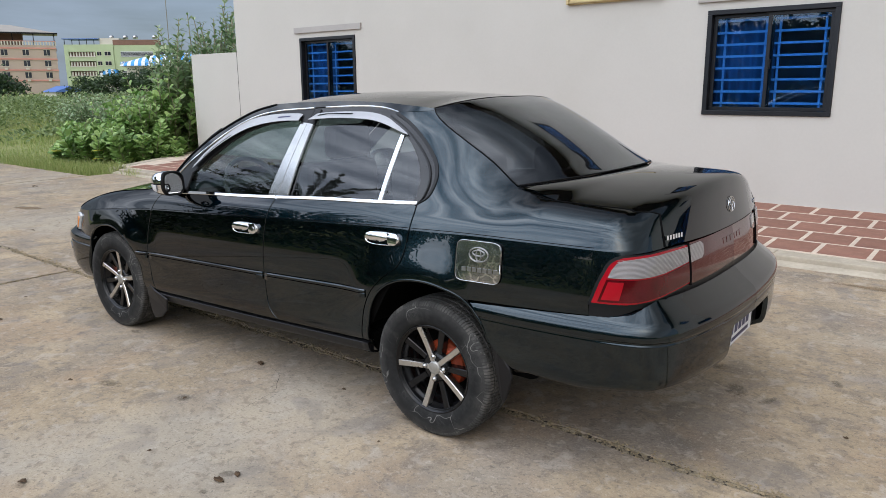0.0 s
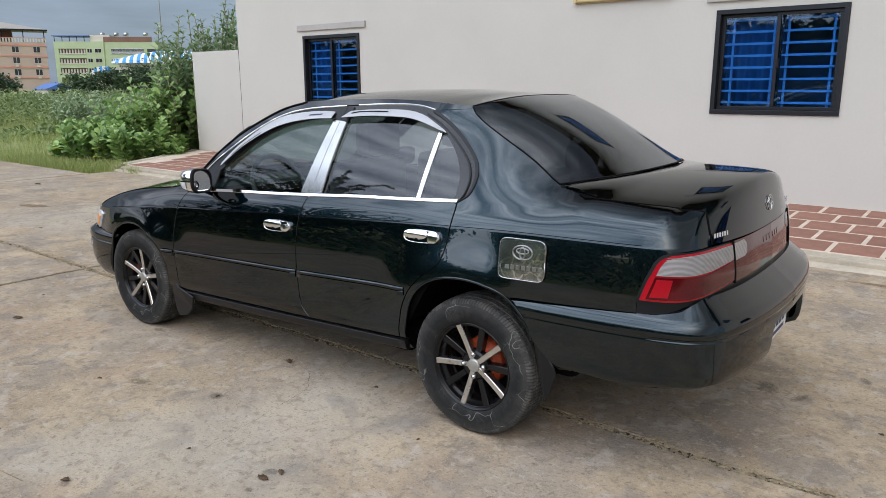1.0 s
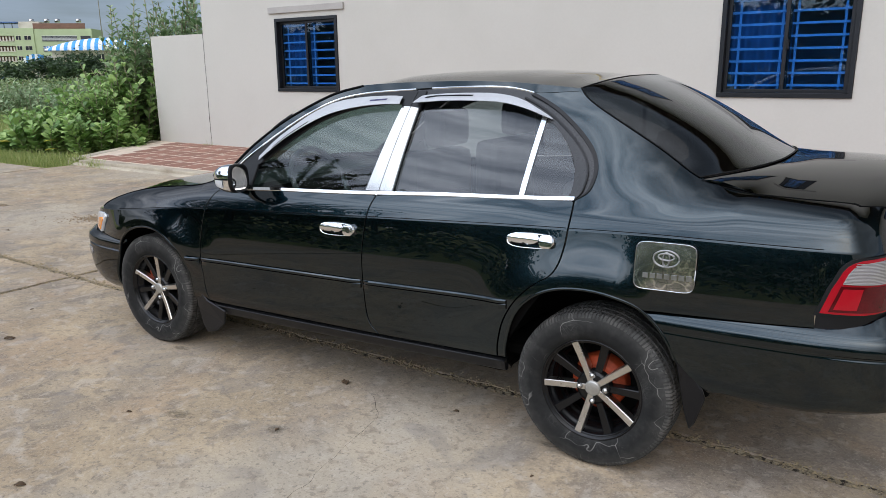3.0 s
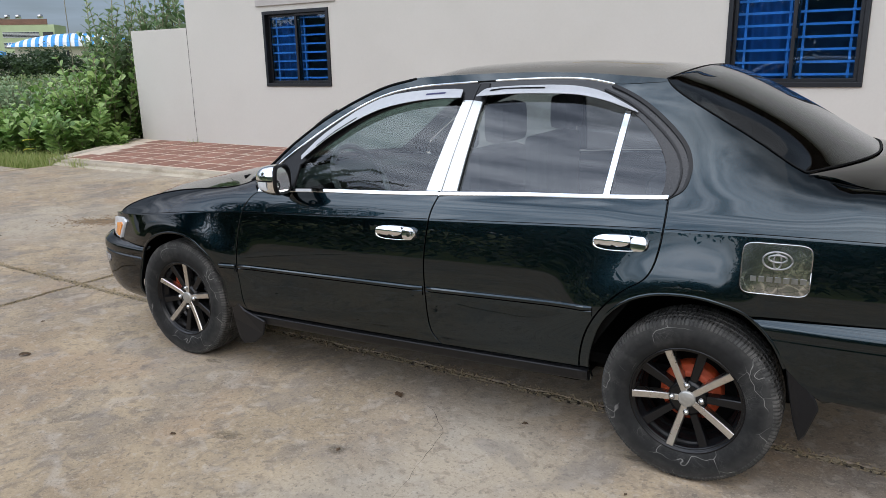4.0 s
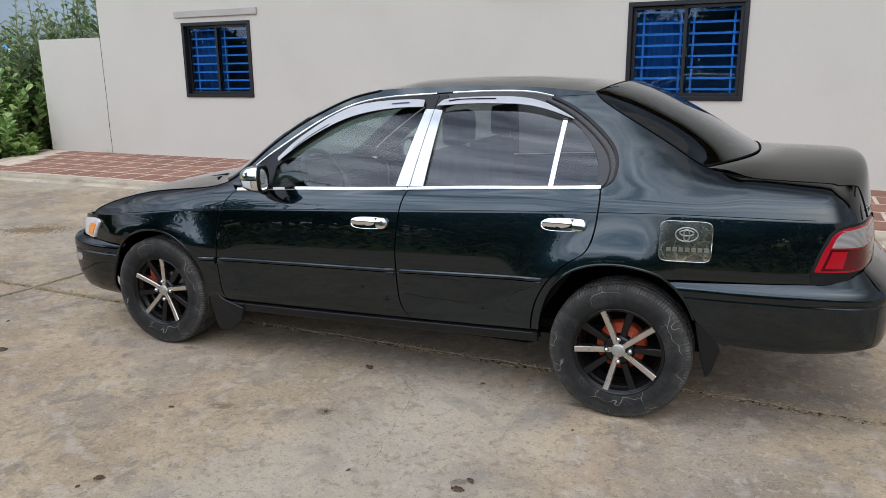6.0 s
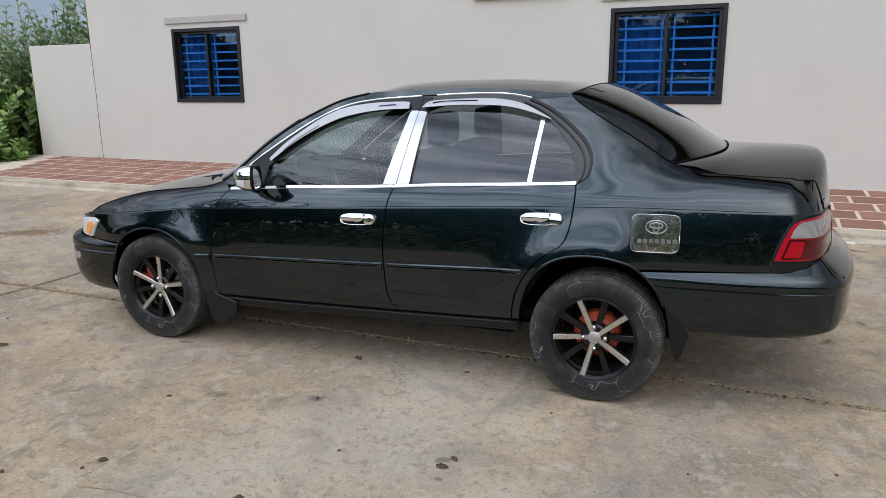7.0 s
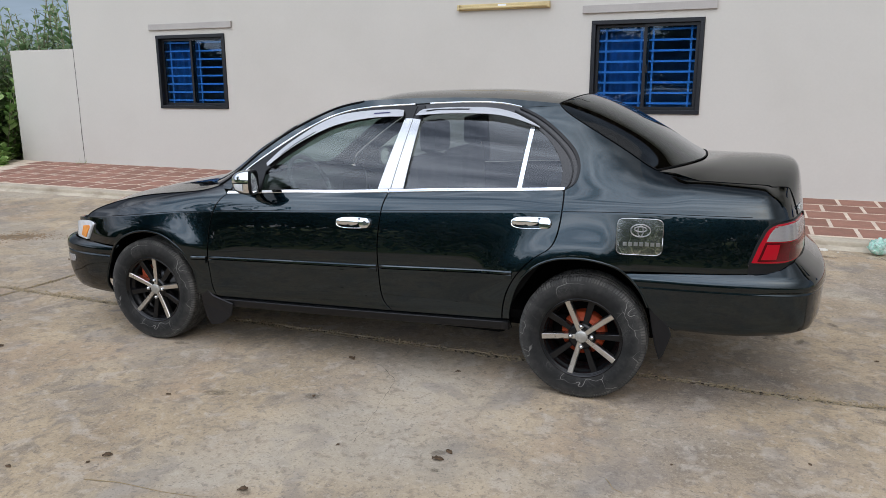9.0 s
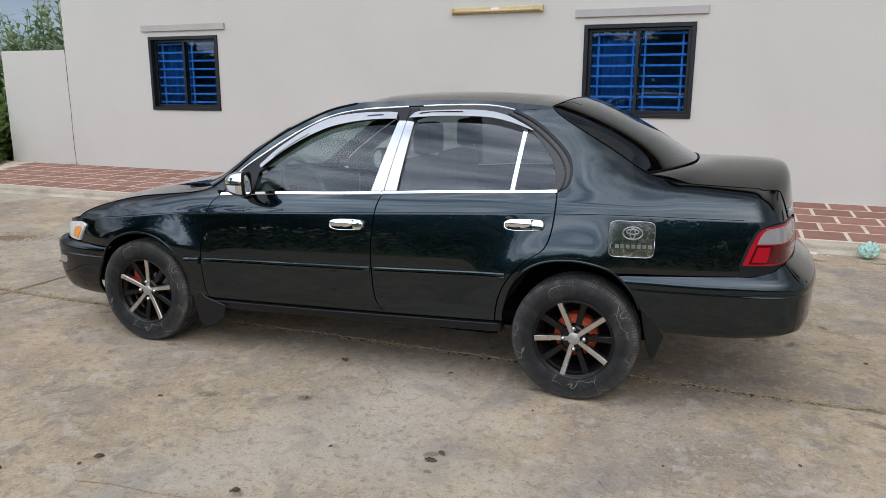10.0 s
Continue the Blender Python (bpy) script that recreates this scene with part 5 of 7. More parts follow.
rail_z = curve_of((-0.116, 1.343), (0.012, 1.367), (0.15, 1.376), (0.35, 1.383), (0.55, 1.386), (0.75, 1.382), (0.9, 1.372), (1.0, 1.364), (1.06, 1.358))
crown = curve_of((-0.16, 1.380), (-0.04, 1.394), (0.14, 1.418), (0.32, 1.428), (0.49, 1.432), (0.65, 1.432), (0.81, 1.424), (0.97, 1.414), (1.12, 1.400))
front_row, back_row = ws_rows[-1], bl_rows[0]
roof_rows, nq = [], len(front_row)
for i in range(25):
    t = i / 24
    row = []
    for k in range(nq):
        q = -1 + 2 * k / (nq - 1)
        a, b = front_row[k], back_row[k]
        x = a.x * (1 - t) + b.x * t
        ex = front_row[0].x * (1 - t) + back_row[0].x * t
        e = side_surface(ex, rail_z(ex))
        z_arch = e.z + (crown(x) - e.z) * (1 - abs(q) ** 2.4)
        line = a.z * (1 - t) + b.z * t
        w = min(1.0, 6 * t, 6 * (1 - t))
        w = w * w * (3 - 2 * w)
        row.append(Vector((x, e.y * -q if w > 0.5 else (a.y * (1 - t) + b.y * t) * (1 - w) + e.y * -q * w, line * (1 - w) + z_arch * w)))
    roof_rows.append(row)
grid_mesh("roof", roof_rows, M_PAINT, car, thick=0.004)
# rails that close the roof against the doors
rail = [(x, rail_z(x)) for x in np.linspace(0.0, 1.05, 30)]
rail_low = [(x, z) for x, z in smooth_line(DRIP) if -0.02 < x < 0.88]
panel("roof_rail", [(-0.02, 1.318)] + [(x, z + 0.004) for x, z in rail_low] + [(0.90, 1.345), (1.05, 1.352)] + [(x, z + 0.002) for x, z in rail][::-1], M_PAINT, car, off=0.001, step=0.03)

# bonnet
hood_side = [side_surface(x, z) for x, z in smooth_line(HOODLINE, 2)]
hood_rows = []
hood_mid = curve_of((-1.99, 0.652), (-1.93, 0.695), (-1.83, 0.745), (-1.7, 0.792), (-1.6, 0.816), (-1.4, 0.858), (-1.2, 0.895), (-1.05, 0.922))
m = len(hood_side)
for i, e in enumerate(hood_side):
    t = i / (m - 1)
    row = []
    for k in range(25):
        q = -1 + 2 * k / 24
        bx = (-0.245 + 0.0 * t) * (1 - abs(q) ** 2.2)
        x = e.x + bx
        zc = hood_mid(e.x - 0.245)
        row.append(Vector((x, e.y * -q, e.z + (zc - e.z) * (1 - abs(q) ** 2.4) + 0.004 * math.exp(-((abs(q) - 0.62) / 0.1) ** 2))))
    hood_rows.append(row)
hood_rows.insert(0, [p + Vector((-0.003, 0, -0.012)) for p in hood_rows[0]])
grid_mesh("bonnet", hood_rows, M_PAINT, car, thick=0.004)
cowl = [[a * (1 - t) + b * t + Vector((0, 0, -0.02 * math.sin(t * math.pi))) for a, b in zip(hood_rows[-1], [ws_rows[0][round(k * 20 / 24)] for k in range(25)])] for t in (0, 0.5, 1)]
grid_mesh("cowl", cowl, M_BLACK, car, thick=0.003)
for s, x in ((0.30, -1.06), (-0.06, -1.04)):
    v, f = tube([(x - 0.02, s, 0.890), (x, s - 0.28, 0.897), (x + 0.05, s - 0.5, 0.902)], 0.005, 6)
    mesh_part("wiper", v, f, M_BLACK, car)

# boot lid: top, lip and rear face in one sheet; its front edge follows the rear window
def window_foot(q):
    row = bl_rows[-1]
    k = (q + 1) / 2 * (len(row) - 1)
    a = min(int(k), len(row) - 2)
    return row[a].lerp(row[a + 1], k - a)


lid_lip = smooth_line([(1.97, 1.106), (2.05, 1.104), (2.105, 1.100), (2.138, 1.090), (2.153, 1.064), (2.164, 1.0), (2.173, 0.94), (2.180, 0.894)], 2)
shut = [side_surface(x, z) for x, z in seam + [(2.12, 1.011), (rear_corner - 0.05, 1.010)]]
shut_y, shut_z = curve_of(*[(p.x, -p.y - 0.005) for p in shut]), curve_of(*[(p.x, p.z + 0.001) for p in shut])
corner = [side_surface(rear_corner + 0.010, z) for z in np.linspace(1.004, 0.896, 12)]
shut_end = [side_surface(x, z) for x, z in [(2.0, 1.018), (2.03, 1.016), (2.06, 1.012), (2.10, 1.011), (2.14, 1.011), (2.18, 1.010), (rear_corner - 0.02, 1.008)]] + corner
lid_rows = []
for i in range(12):
    t = i / 12
    row = []
    w2 = min(1.0, t * 2.2)
    w2 = w2 * w2 * (3 - 2 * w2)
    ex = (window_foot(1).x + 0.008) * (1 - t) + (shut_end[0].x - 0.01) * t
    for k in range(41):
        q = -1 + 2 * k / 40
        f = window_foot(-q)
        top = 1.106 - (1.106 - shut_z(ex)) * abs(q) ** 2.2
        x_end = 1.97 - (1.98 - shut_end[0].x) * abs(q) ** 2.2
        row.append(Vector(((f.x + 0.008) * (1 - t) + x_end * t, (shut_y(ex) if ex > 1.6 else 0.612) * q, (f.z - 0.003) * (1 - w2) + top * w2)))
    lid_rows.append(row)
for i, (x, z) in enumerate(lid_lip):
    row = []
    at = i / (len(lid_lip) - 1) * (len(shut_end) - 1)
    j = min(int(at), len(shut_end) - 2)
    e = shut_end[j].lerp(shut_end[j + 1], at - j)
    for k in range(41):
        q = -1 + 2 * k / 40
        row.append(Vector((x + (e.x + 0.004 - x) * abs(q) ** 2.4, (-e.y - 0.005) * q, z + (e.z - z) * abs(q) ** 2.2)))
    lid_rows.append(row)
v, f = tube([p + Vector((0.001, 0.0035, -0.002)) for p in shut_end], 0.0045, 6)
both_sides("shut_gap", (v, f), M_DARK, car)
v, f = tube([p + Vector((0, 0.0015, -0.0005)) for p in shut[:-1]], 0.0028, 6)
both_sides("shut_gap", (v, f), M_DARK, car)
lid = grid_mesh("boot_lid", lid_rows, M_PAINT, car, thick=0.006)


def on_tail(y, z, off):
    """A point on the boot lid's rear face or on the lamps below it."""
    q = y / 0.585
    x = curve_of((0.70, 2.194), (0.80, 2.198), (0.894, 2.179), (0.93, 2.173), (0.985, 2.165), (1.03, 2.157))(z)
    return Vector((x - 0.060 * abs(q) ** 2.2 + off, y, z))


ring_mark(lambda a, b, o: on_tail(a, 0.978 + b, 0.004 + o), 0, 0, 0.0016, "badge", lid, M_CHROME, [(0, 0, 0.042, 0.030), (0, 0.007, 0.027, 0.012), (0, -0.002, 0.012, 0.026)])
for y0, n in ((-0.578, 6), (0.47, 4)):
    for k in range(n):
        pts = [on_tail(y0 + 0.018 * k + a, 0.926 + b, o) for o in (0.0, 0.004) for a, b in ((0, -0.008), (0.011, -0.008), (0.013, 0.008), (0.002, 0.008))]
        mesh_part("letter_bar", pts, [(4, 5, 6, 7), (0, 1, 5, 4), (1, 2, 6, 5), (2, 3, 7, 6), (3, 0, 4, 7)], M_CHROME, lid, smooth=False, label="chrome letter bar")

# tail lamps and the band between them
LAMP = [(1.923, 0.699), (1.949, 0.782), (1.978, 0.846), (1.995, 0.864), (2.014, 0.874), (2.049, 0.882), (2.12, 0.883), (rear_corner, 0.887), (lamp_end, 0.887),
        (lamp_end, 0.735), (2.26, 0.722), (2.16, 0.712), (2.06, 0.704)]
lamps = panel("tail_lamp", LAMP, M_BLACK, car, step=0.03, off=0.003, flange=0.02, label="red and clear tail lamp", rows=())
panel("red_border", [(1.938, 0.709), (1.962, 0.783), (1.990, 0.840), (2.004, 0.855), (2.020, 0.864), (2.05, 0.873), (2.12, 0.878), (rear_corner, 0.882), (lamp_end - 0.004, 0.882),
                     (lamp_end - 0.004, 0.741), (2.26, 0.728), (2.16, 0.718), (2.06, 0.710)], M_REDTRIM, lamps, step=0.03, off=0.006, flange=0.006, label="bright red border", rows=())
panel("red_lens", [(1.960, 0.716), (1.987, 0.796), (2.1, 0.796), (rear_corner - 0.02, 0.800), (lamp_end - 0.008, 0.817), (lamp_end - 0.008, 0.747), (2.25, 0.734), (2.1, 0.719)], M_REDLENS, lamps, step=0.03, off=0.0095, flange=0.006, label="dark red lens", rows=())
panel("reflector", [(1.972, 0.724), (1.994, 0.788), (2.048, 0.789), (2.034, 0.726)], M_REDTRIM, lamps, step=0.03, off=0.0105, flange=0.003, label="bright red reflector", rows=())
panel("clear_lens", [(1.991, 0.802), (2.004, 0.831), (2.020, 0.851), (2.05, 0.864), (2.12, 0.870), (rear_corner, 0.874), (lamp_end - 0.008, 0.875), (lamp_end - 0.008, 0.822), (rear_corner - 0.02, 0.806), (2.1, 0.801)], M_CLEAR, lamps, step=0.03, off=0.0095, flange=0.006, label="clear ribbed lens", rows=())
for k in range(11):
    zr, sr = 0.8075 + 0.0055 * k, 1.999 + 0.0028 * k
    tilt = 0.006 + 0.014 * (1 - k / 10)
    panel("lens_rib", [(sr, zr), (2.12, zr + 0.001), (lamp_end - 0.012, zr + tilt), (lamp_end - 0.012, zr + tilt + 0.0018), (2.12, zr + 0.0028), (sr, zr + 0.0018)], M_CLEAR, lamps, step=0.05, off=0.0106, flange=0.002, rows=())
panel("lamp_gap", [(lamp_end - 0.003, 0.733), (lamp_end - 0.003, 0.889), (lamp_end + 0.006, 0.889), (lamp_end + 0.006, 0.733)], M_DARK, car, step=0.04, off=0.0105, flange=0.01, rows=())
panel("garnish", [(lamp_end + 0.006, 0.735), (lamp_end + 0.006, 0.886), (plan_s[-1], 0.890), (plan_s[-1], 0.745)], M_MAROON, car, step=0.04, off=0.003, flange=0.02, label="glossy maroon band between the tail lamps")
panel("reverse_lens", [(lamp_end + 0.009, 0.815), (lamp_end + 0.009, 0.878), (lamp_end + 0.10, 0.880), (lamp_end + 0.118, 0.868), (lamp_end + 0.118, 0.835), (lamp_end + 0.10, 0.820)], M_CLEAR, car, step=0.03, off=0.007, flange=0.006, label="clear reversing lens")
for k in range(3):
    y0 = 0.012 + 0.042 * k
    panel("letter_bar", [(plan_s[-1] - y0 - 0.028, 0.834), (plan_s[-1] - y0, 0.834), (plan_s[-1] - y0, 0.856), (plan_s[-1] - y0 - 0.028, 0.856)], M_MAROON, car, step=0.02, off=0.0045, flange=0.002, rows=())


# bumpers
def bumper_surface(points, zero, profile, lift, keen):
    at = points[zero][0]
    points = smooth_line(points, 2)
    bx, by, bs = plan_curve(points, min(range(len(points)), key=lambda i: abs(points[i][0] - at)))
    depth = curve_of(*profile)
    def f(s, z):
        x, y = bx(s), by(s)
        w = min(1.0, max(0.0, (abs(x) - 1.9) / 0.25))
        d = depth(z - lift(x)) * (1.0 if z > keen else 0.4 + 0.6 * w * w * (3 - 2 * w))
        e = 0.01
        tx, ty = bx(s + e) - bx(s - e), by(s + e) - by(s - e)
        k = math.hypot(tx, ty) or 1.0
        nx, ny = -ty / k, tx / k
        if nx * x + ny * y < 0:
            nx, ny = -nx, -ny
        return Vector((x - nx * d, -(y - ny * d), z))
    return f, bs


REAR = [(1.40, 0.816), (1.6, 0.825), (1.8, 0.825), (1.97, 0.817), (2.09, 0.797), (2.16, 0.766), (2.205, 0.712), (2.232, 0.64), (2.256, 0.55), (2.28, 0.42), (2.298, 0.22), (2.304, 0.0)]
REAR_LIFT = curve_of((1.4, -0.012), (2.05, 0.0), (2.3, 0.004))
rear_bumper_surface, rb_s = bumper_surface(REAR, 1, [(0.375, 0.150), (0.381, 0.092), (0.388, 0.060), (0.399, 0.036), (0.417, 0.020), (0.45, 0.011), (0.52, 0.007), (0.575, 0.007), (0.586, 0.011), (0.592, 0.001), (0.60, 0.0), (0.612, 0.0015), (0.628, 0.006), (0.640, 0.013), (0.655, 0.029), (0.668, 0.046), (0.682, 0.062), (0.70, 0.085), (0.722, 0.105)],
                                             REAR_LIFT, 0.589)
rb_top = [(1.412, 0.634), (1.5, 0.640), (1.76, 0.652), (2.0, 0.668), (2.1, 0.69), (2.25, 0.715), (rb_s[-1], 0.722)]
rb_bot = [(1.535, 0.478), (1.60, 0.415), (1.665, 0.362), (1.80, 0.376), (2.0, 0.386), (2.1, 0.387), (2.2, 0.388), (rb_s[-1], 0.388)]
rb_notch = [(rb_s[-1] - 0.285, 0.388), (rb_s[-1] - 0.27, 0.53), (rb_s[-1] - 0.25, 0.549), (rb_s[-1], 0.552)]
panel("rear_bumper", [(1.458, 0.589), (1.497, 0.540)] + rb_bot[:-2] + rb_notch + rb_top[::-1], M_PAINT, car, surf=rear_bumper_surface, step=0.025, flange=0.02,
      rows=[lambda q, h=h: h + REAR_LIFT(q) for h in (0.572, 0.579, 0.585, 0.590, 0.594, 0.612, 0.628, 0.640, 0.655)])
# plate recess and plate
part("plate_recess", boxes(((2.195, -0.30, 0.412), (2.235, 0.30, 0.575)), bevel=0.006), M_BLACK, car)
plate = part("number_plate", boxes(((0.0, -0.166, -0.066), (0.003, 0.166, 0.066)), bevel=0.001), M_PLATE, car, "white number plate")
plate.matrix_local = pose(2.240, 0.02, 0.476, 0, 2, 0)
for a, b in ((-0.14, -0.11), (-0.09, -0.05), (-0.035, 0.005), (0.02, 0.06), (0.075, 0.115)):
    part("character_bar", boxes(((0.0034, a, -0.020), (0.0042, b, 0.040))), M_INK, plate)
part("character_bar", boxes(((0.0034, -0.12, -0.052), (0.0042, 0.12, -0.036))), M_INK, plate)
FRONT = [(-2.14, 0.0), (-2.13, 0.28), (-2.095, 0.50), (-2.02, 0.65), (-1.92, 0.745), (-1.78, 0.796), (-1.64, 0.812), (-1.45, 0.818)]
front_bumper_surface, fb_s = bumper_surface(FRONT, 6, [(0.215, 0.09), (0.24, 0.055), (0.29, 0.026), (0.36, 0.008), (0.44, 0.003), (0.472, 0.004), (0.482, 0.012), (0.490, 0.001), (0.51, 0.0), (0.53, 0.006), (0.545, 0.024), (0.556, 0.05), (0.566, 0.09)], curve_of((-2.1, 0.0), (-1.4, 0.0)), 0.0)
fb_bot = [(fb_s[0], 0.26), (-2.1, 0.26), (-1.93, 0.258), (-1.80, 0.246), (-1.65, 0.236), (-1.575, 0.230)]
fb_top = [(-1.475, 0.546), (-1.60, 0.548), (-1.72, 0.549), (-1.85, 0.552), (-2.1, 0.560), (fb_s[0], 0.562)]
panel("front_bumper", fb_bot + [(-1.59, 0.286), (-1.575, 0.342), (-1.547, 0.419), (-1.498, 0.511)] + fb_top, M_PAINT, car, surf=front_bumper_surface, step=0.025, flange=0.02, rows=[lambda q, h=h: h for h in (0.469, 0.476, 0.482, 0.488, 0.493, 0.53)])
panel("side_marker", [(-1.93, 0.405), (-1.845, 0.415), (-1.832, 0.43), (-1.84, 0.455), (-1.93, 0.452)], M_CLEAR, car, surf=front_bumper_surface, step=0.02, flange=0.008, off=0.004)
# head lamps and grille
panel("head_lamp", [(-1.728, 0.556), (-1.70, 0.60), (-1.660, 0.649), (-1.675, 0.662), (-1.72, 0.667), (-1.80, 0.660), (-1.90, 0.640), (-2.0, 0.620), (-2.10, 0.602), (-2.10, 0.558)], M_HEAD, car, step=0.03, off=0.011, flange=0.02, label="clear head lamp")
panel("nose_panel", [(-1.715, 0.664), (-1.80, 0.655), (-1.90, 0.637), (-2.0, 0.620), (-2.10, 0.607), (plan_s[0], 0.604), (plan_s[0], 0.640), (-2.1, 0.645), (-1.9, 0.668), (-1.75, 0.686)], M_PAINT, car, step=0.03, off=-0.003, flange=0.02)
panel("indicator_lens", [(-1.790, 0.572), (-1.735, 0.566), (-1.690, 0.632), (-1.700, 0.642), (-1.762, 0.632)], M_AMBER, car, step=0.02, off=0.016, flange=0.006, label="amber indicator lens")
panel("grille", [(-2.11, 0.56), (-2.11, 0.600), (plan_s[0], 0.600), (plan_s[0], 0.56)], M_BLACK, car, step=0.04, flange=0.02)


def mud_flap(points, thick_y, out):
    bm = bmesh.new()
    rows = []
    for dy in (0, thick_y):
        rows.append([bm.verts.new((x, -out + dy + 0.02 * k, z)) for x, z, k in points])
    n = len(points)
    bm.faces.new(rows[0])
    bm.faces.new(rows[1][::-1])
    for i in range(n):
        bm.faces.new((rows[0][i], rows[1][i], rows[1][(i + 1) % n], rows[0][(i + 1) % n]))
    bmesh.ops.recalc_face_normals(bm, faces=bm.faces)
    bmesh.ops.bevel(bm, geom=list(bm.edges), offset=0.004, segments=1, affect="EDGES")
    return bm


for pts, o in (([(1.530, 0.482, 0.6), (1.566, 0.470, 0.3), (1.625, 0.392, 0.3), (1.636, 0.362, 0.3), (1.606, 0.262, 0.7), (1.588, 0.236, 0.8), (1.566, 0.300, 0.9), (1.545, 0.40, 0.9)], 0.825),
               ([(-0.915, 0.44, 0.3), (-0.868, 0.372, 0), (-0.800, 0.312, -0.2), (-0.672, 0.274, -0.2), (-0.690, 0.205, 0), (-0.755, 0.150, 0.2), (-0.832, 0.133, 0.3), (-0.862, 0.168, 0.5), (-0.885, 0.255, 0.5)], 0.825)):
    part("mud_flap", mud_flap(pts, 0.012, o), M_BLACK, car, smooth=False)
    bm = mud_flap(pts, 0.012, o)
    bmesh.ops.scale(bm, vec=(1, -1, 1), verts=bm.verts)
    bmesh.ops.reverse_faces(bm, faces=bm.faces)
    part("mud_flap", bm, M_RUBBER, car)


# wheels
def wheel(m, turn, drum, side):
    """Ten-spoke wheel, five spokes machined bright, with tyre, hub cap, nuts and brake behind."""
    w = thing("wheel", m, "", "")
    w.parent = car
    R = 0.298
    prof = [(0.085, 0.190), (0.092, 0.196), (0.099, 0.212), (0.102, 0.235), (0.100, 0.258), (0.094, 0.277), (0.088, 0.287), (0.080, 0.2925)]
    face = [(0.080, 0.2925)]
    for g in (0.055, 0.020, -0.020, -0.055):
        r = R - 0.002 - (abs(g) / 0.08) ** 2 * 0.003
        face += [(g + 0.0045, r), (g + 0.004, r - 0.007), (g - 0.004, r - 0.007), (g - 0.0045, r)]
    profile = prof + face[1:] + [(-h, r) for h, r in prof[::-1]]
    v, f = lathe([(-h, r) for h, r in profile], 96)
    tyre = mesh_part("tyre", v, f, M_TYRE, w, label="worn dusty tyre")
    # tread blocks on the shoulders
    verts, faces = [], []
    for k in range(132):
        for side_h in (-1, 1):
            a0, a1 = 2 * math.pi * (k + 0.17 + 0.06 * math.sin(k * 1.7) + 0.08 * math.sin(k * 4.3)) / 132, 2 * math.pi * (k + 0.78 + 0.09 * math.sin(k * 2.9)) / 132
            b = len(verts)
            for a in (a0, a1):
                for h, r, deep, back in ((0.058, 0.2972, 0.289, 0.0), (0.082, 0.2945, 0.284, 0.006), (0.0895, 0.2885, 0.277, 0.010), (0.0955, 0.2775, 0.268, 0.015)):
                    verts += [(math.cos(a + back) * r, side_h * h, math.sin(a + back) * r), (math.cos(a + back) * deep, side_h * (h - 0.006), math.sin(a + back) * deep)]
            for q in range(3):
                c = b + 2 * q
                faces += [(c, c + 2, c + 10, c + 8), (c, c + 1, c + 3, c + 2), (c + 8, c + 10, c + 11, c + 9)]
            faces += [(b + 6, b + 7, b + 15, b + 14), (b, b + 8, b + 9, b + 1)]
    for k in range(110):
        for h0, h1, r0, r1, skew in ((-0.0505, -0.0245, 0.29, 0.2990, 0.5), (0.0245, 0.0505, 0.29, 0.2990, 0.5), (-0.0155, 0.0155, 0.29, 0.2995, 0.25)):
            b = len(verts)
            a0, a1 = 2 * math.pi * (k + skew + 0.13 + 0.05 * math.sin(k * 1.7)) / 110, 2 * math.pi * (k + skew + 0.87) / 110
            for a in (a0, a1):
                for h in (h0, h1):
                    verts += [(math.cos(a) * r1, h, math.sin(a) * r1), (math.cos(a) * r0, h, math.sin(a) * r0)]
            faces += [(b, b + 4, b + 6, b + 2), (b, b + 2, b + 3, b + 1), (b + 4, b + 5, b + 7, b + 6), (b, b + 1, b + 5, b + 4), (b + 2, b + 6, b + 7, b + 3)]
    tread = mesh_part("tread", verts, faces, M_TREAD, tyre, smooth=False)
    tagged(tread, kind="stuff")
    rim = [(-0.088, 0.193), (-0.0905, 0.1905), (-0.0895, 0.187), (-0.080, 0.185), (-0.078, 0.1815), (-0.079, 0.178), (-0.072, 0.1765), (-0.048, 0.174), (-0.046, 0.169), (-0.02, 0.166), (0.0, 0.160), (0.002, 0.154), (0.05, 0.152), (0.08, 0.186)]
    v, f = lathe(rim, 72)
    rim_ob = mesh_part("rim", v, f, M_RIMBLACK, w, label="gloss black alloy rim")

    def spoke(a, r_in, r_out, w_in, w_out, y_in, y_out, depth):
        verts = []
        c, s = math.cos(a), math.sin(a)
        n = 6
        for i in range(n + 1):
            t = i / n
            r, hw = r_in + (r_out - r_in) * t, (w_in + (w_out - w_in) * t) / 2
            y = y_in + (y_out - y_in) * t ** 1.6
            for u, d in ((-1, depth), (-0.92, 0.003), (-0.75, 0), (0.75, 0), (0.92, 0.003), (1, depth)):
                verts.append((c * r - s * hw * u, y + d, s * r + c * hw * u))
        faces = [(i * 6 + k, i * 6 + k + 1, i * 6 + k + 7, i * 6 + k + 6) for i in range(n) for k in range(5)]
        faces += [tuple(range(6))[::-1], tuple(range(n * 6, n * 6 + 6))]
        return verts, faces

    for k in range(5):
        a = radians(turn + 72 * k)
        v, f = spoke(a, 0.026, 0.1835, 0.025, 0.029, -0.063, -0.0815, 0.034)
        mesh_part("spoke", v, f, M_MACHINED, rim_ob, label="machined bright spoke", smooth=False)
        v, f = spoke(a + radians(36), 0.036, 0.180, 0.026, 0.036, -0.054, -0.070, 0.034)
        mesh_part("spoke", v, f, M_RIMBLACK, rim_ob, label="black spoke", smooth=False)
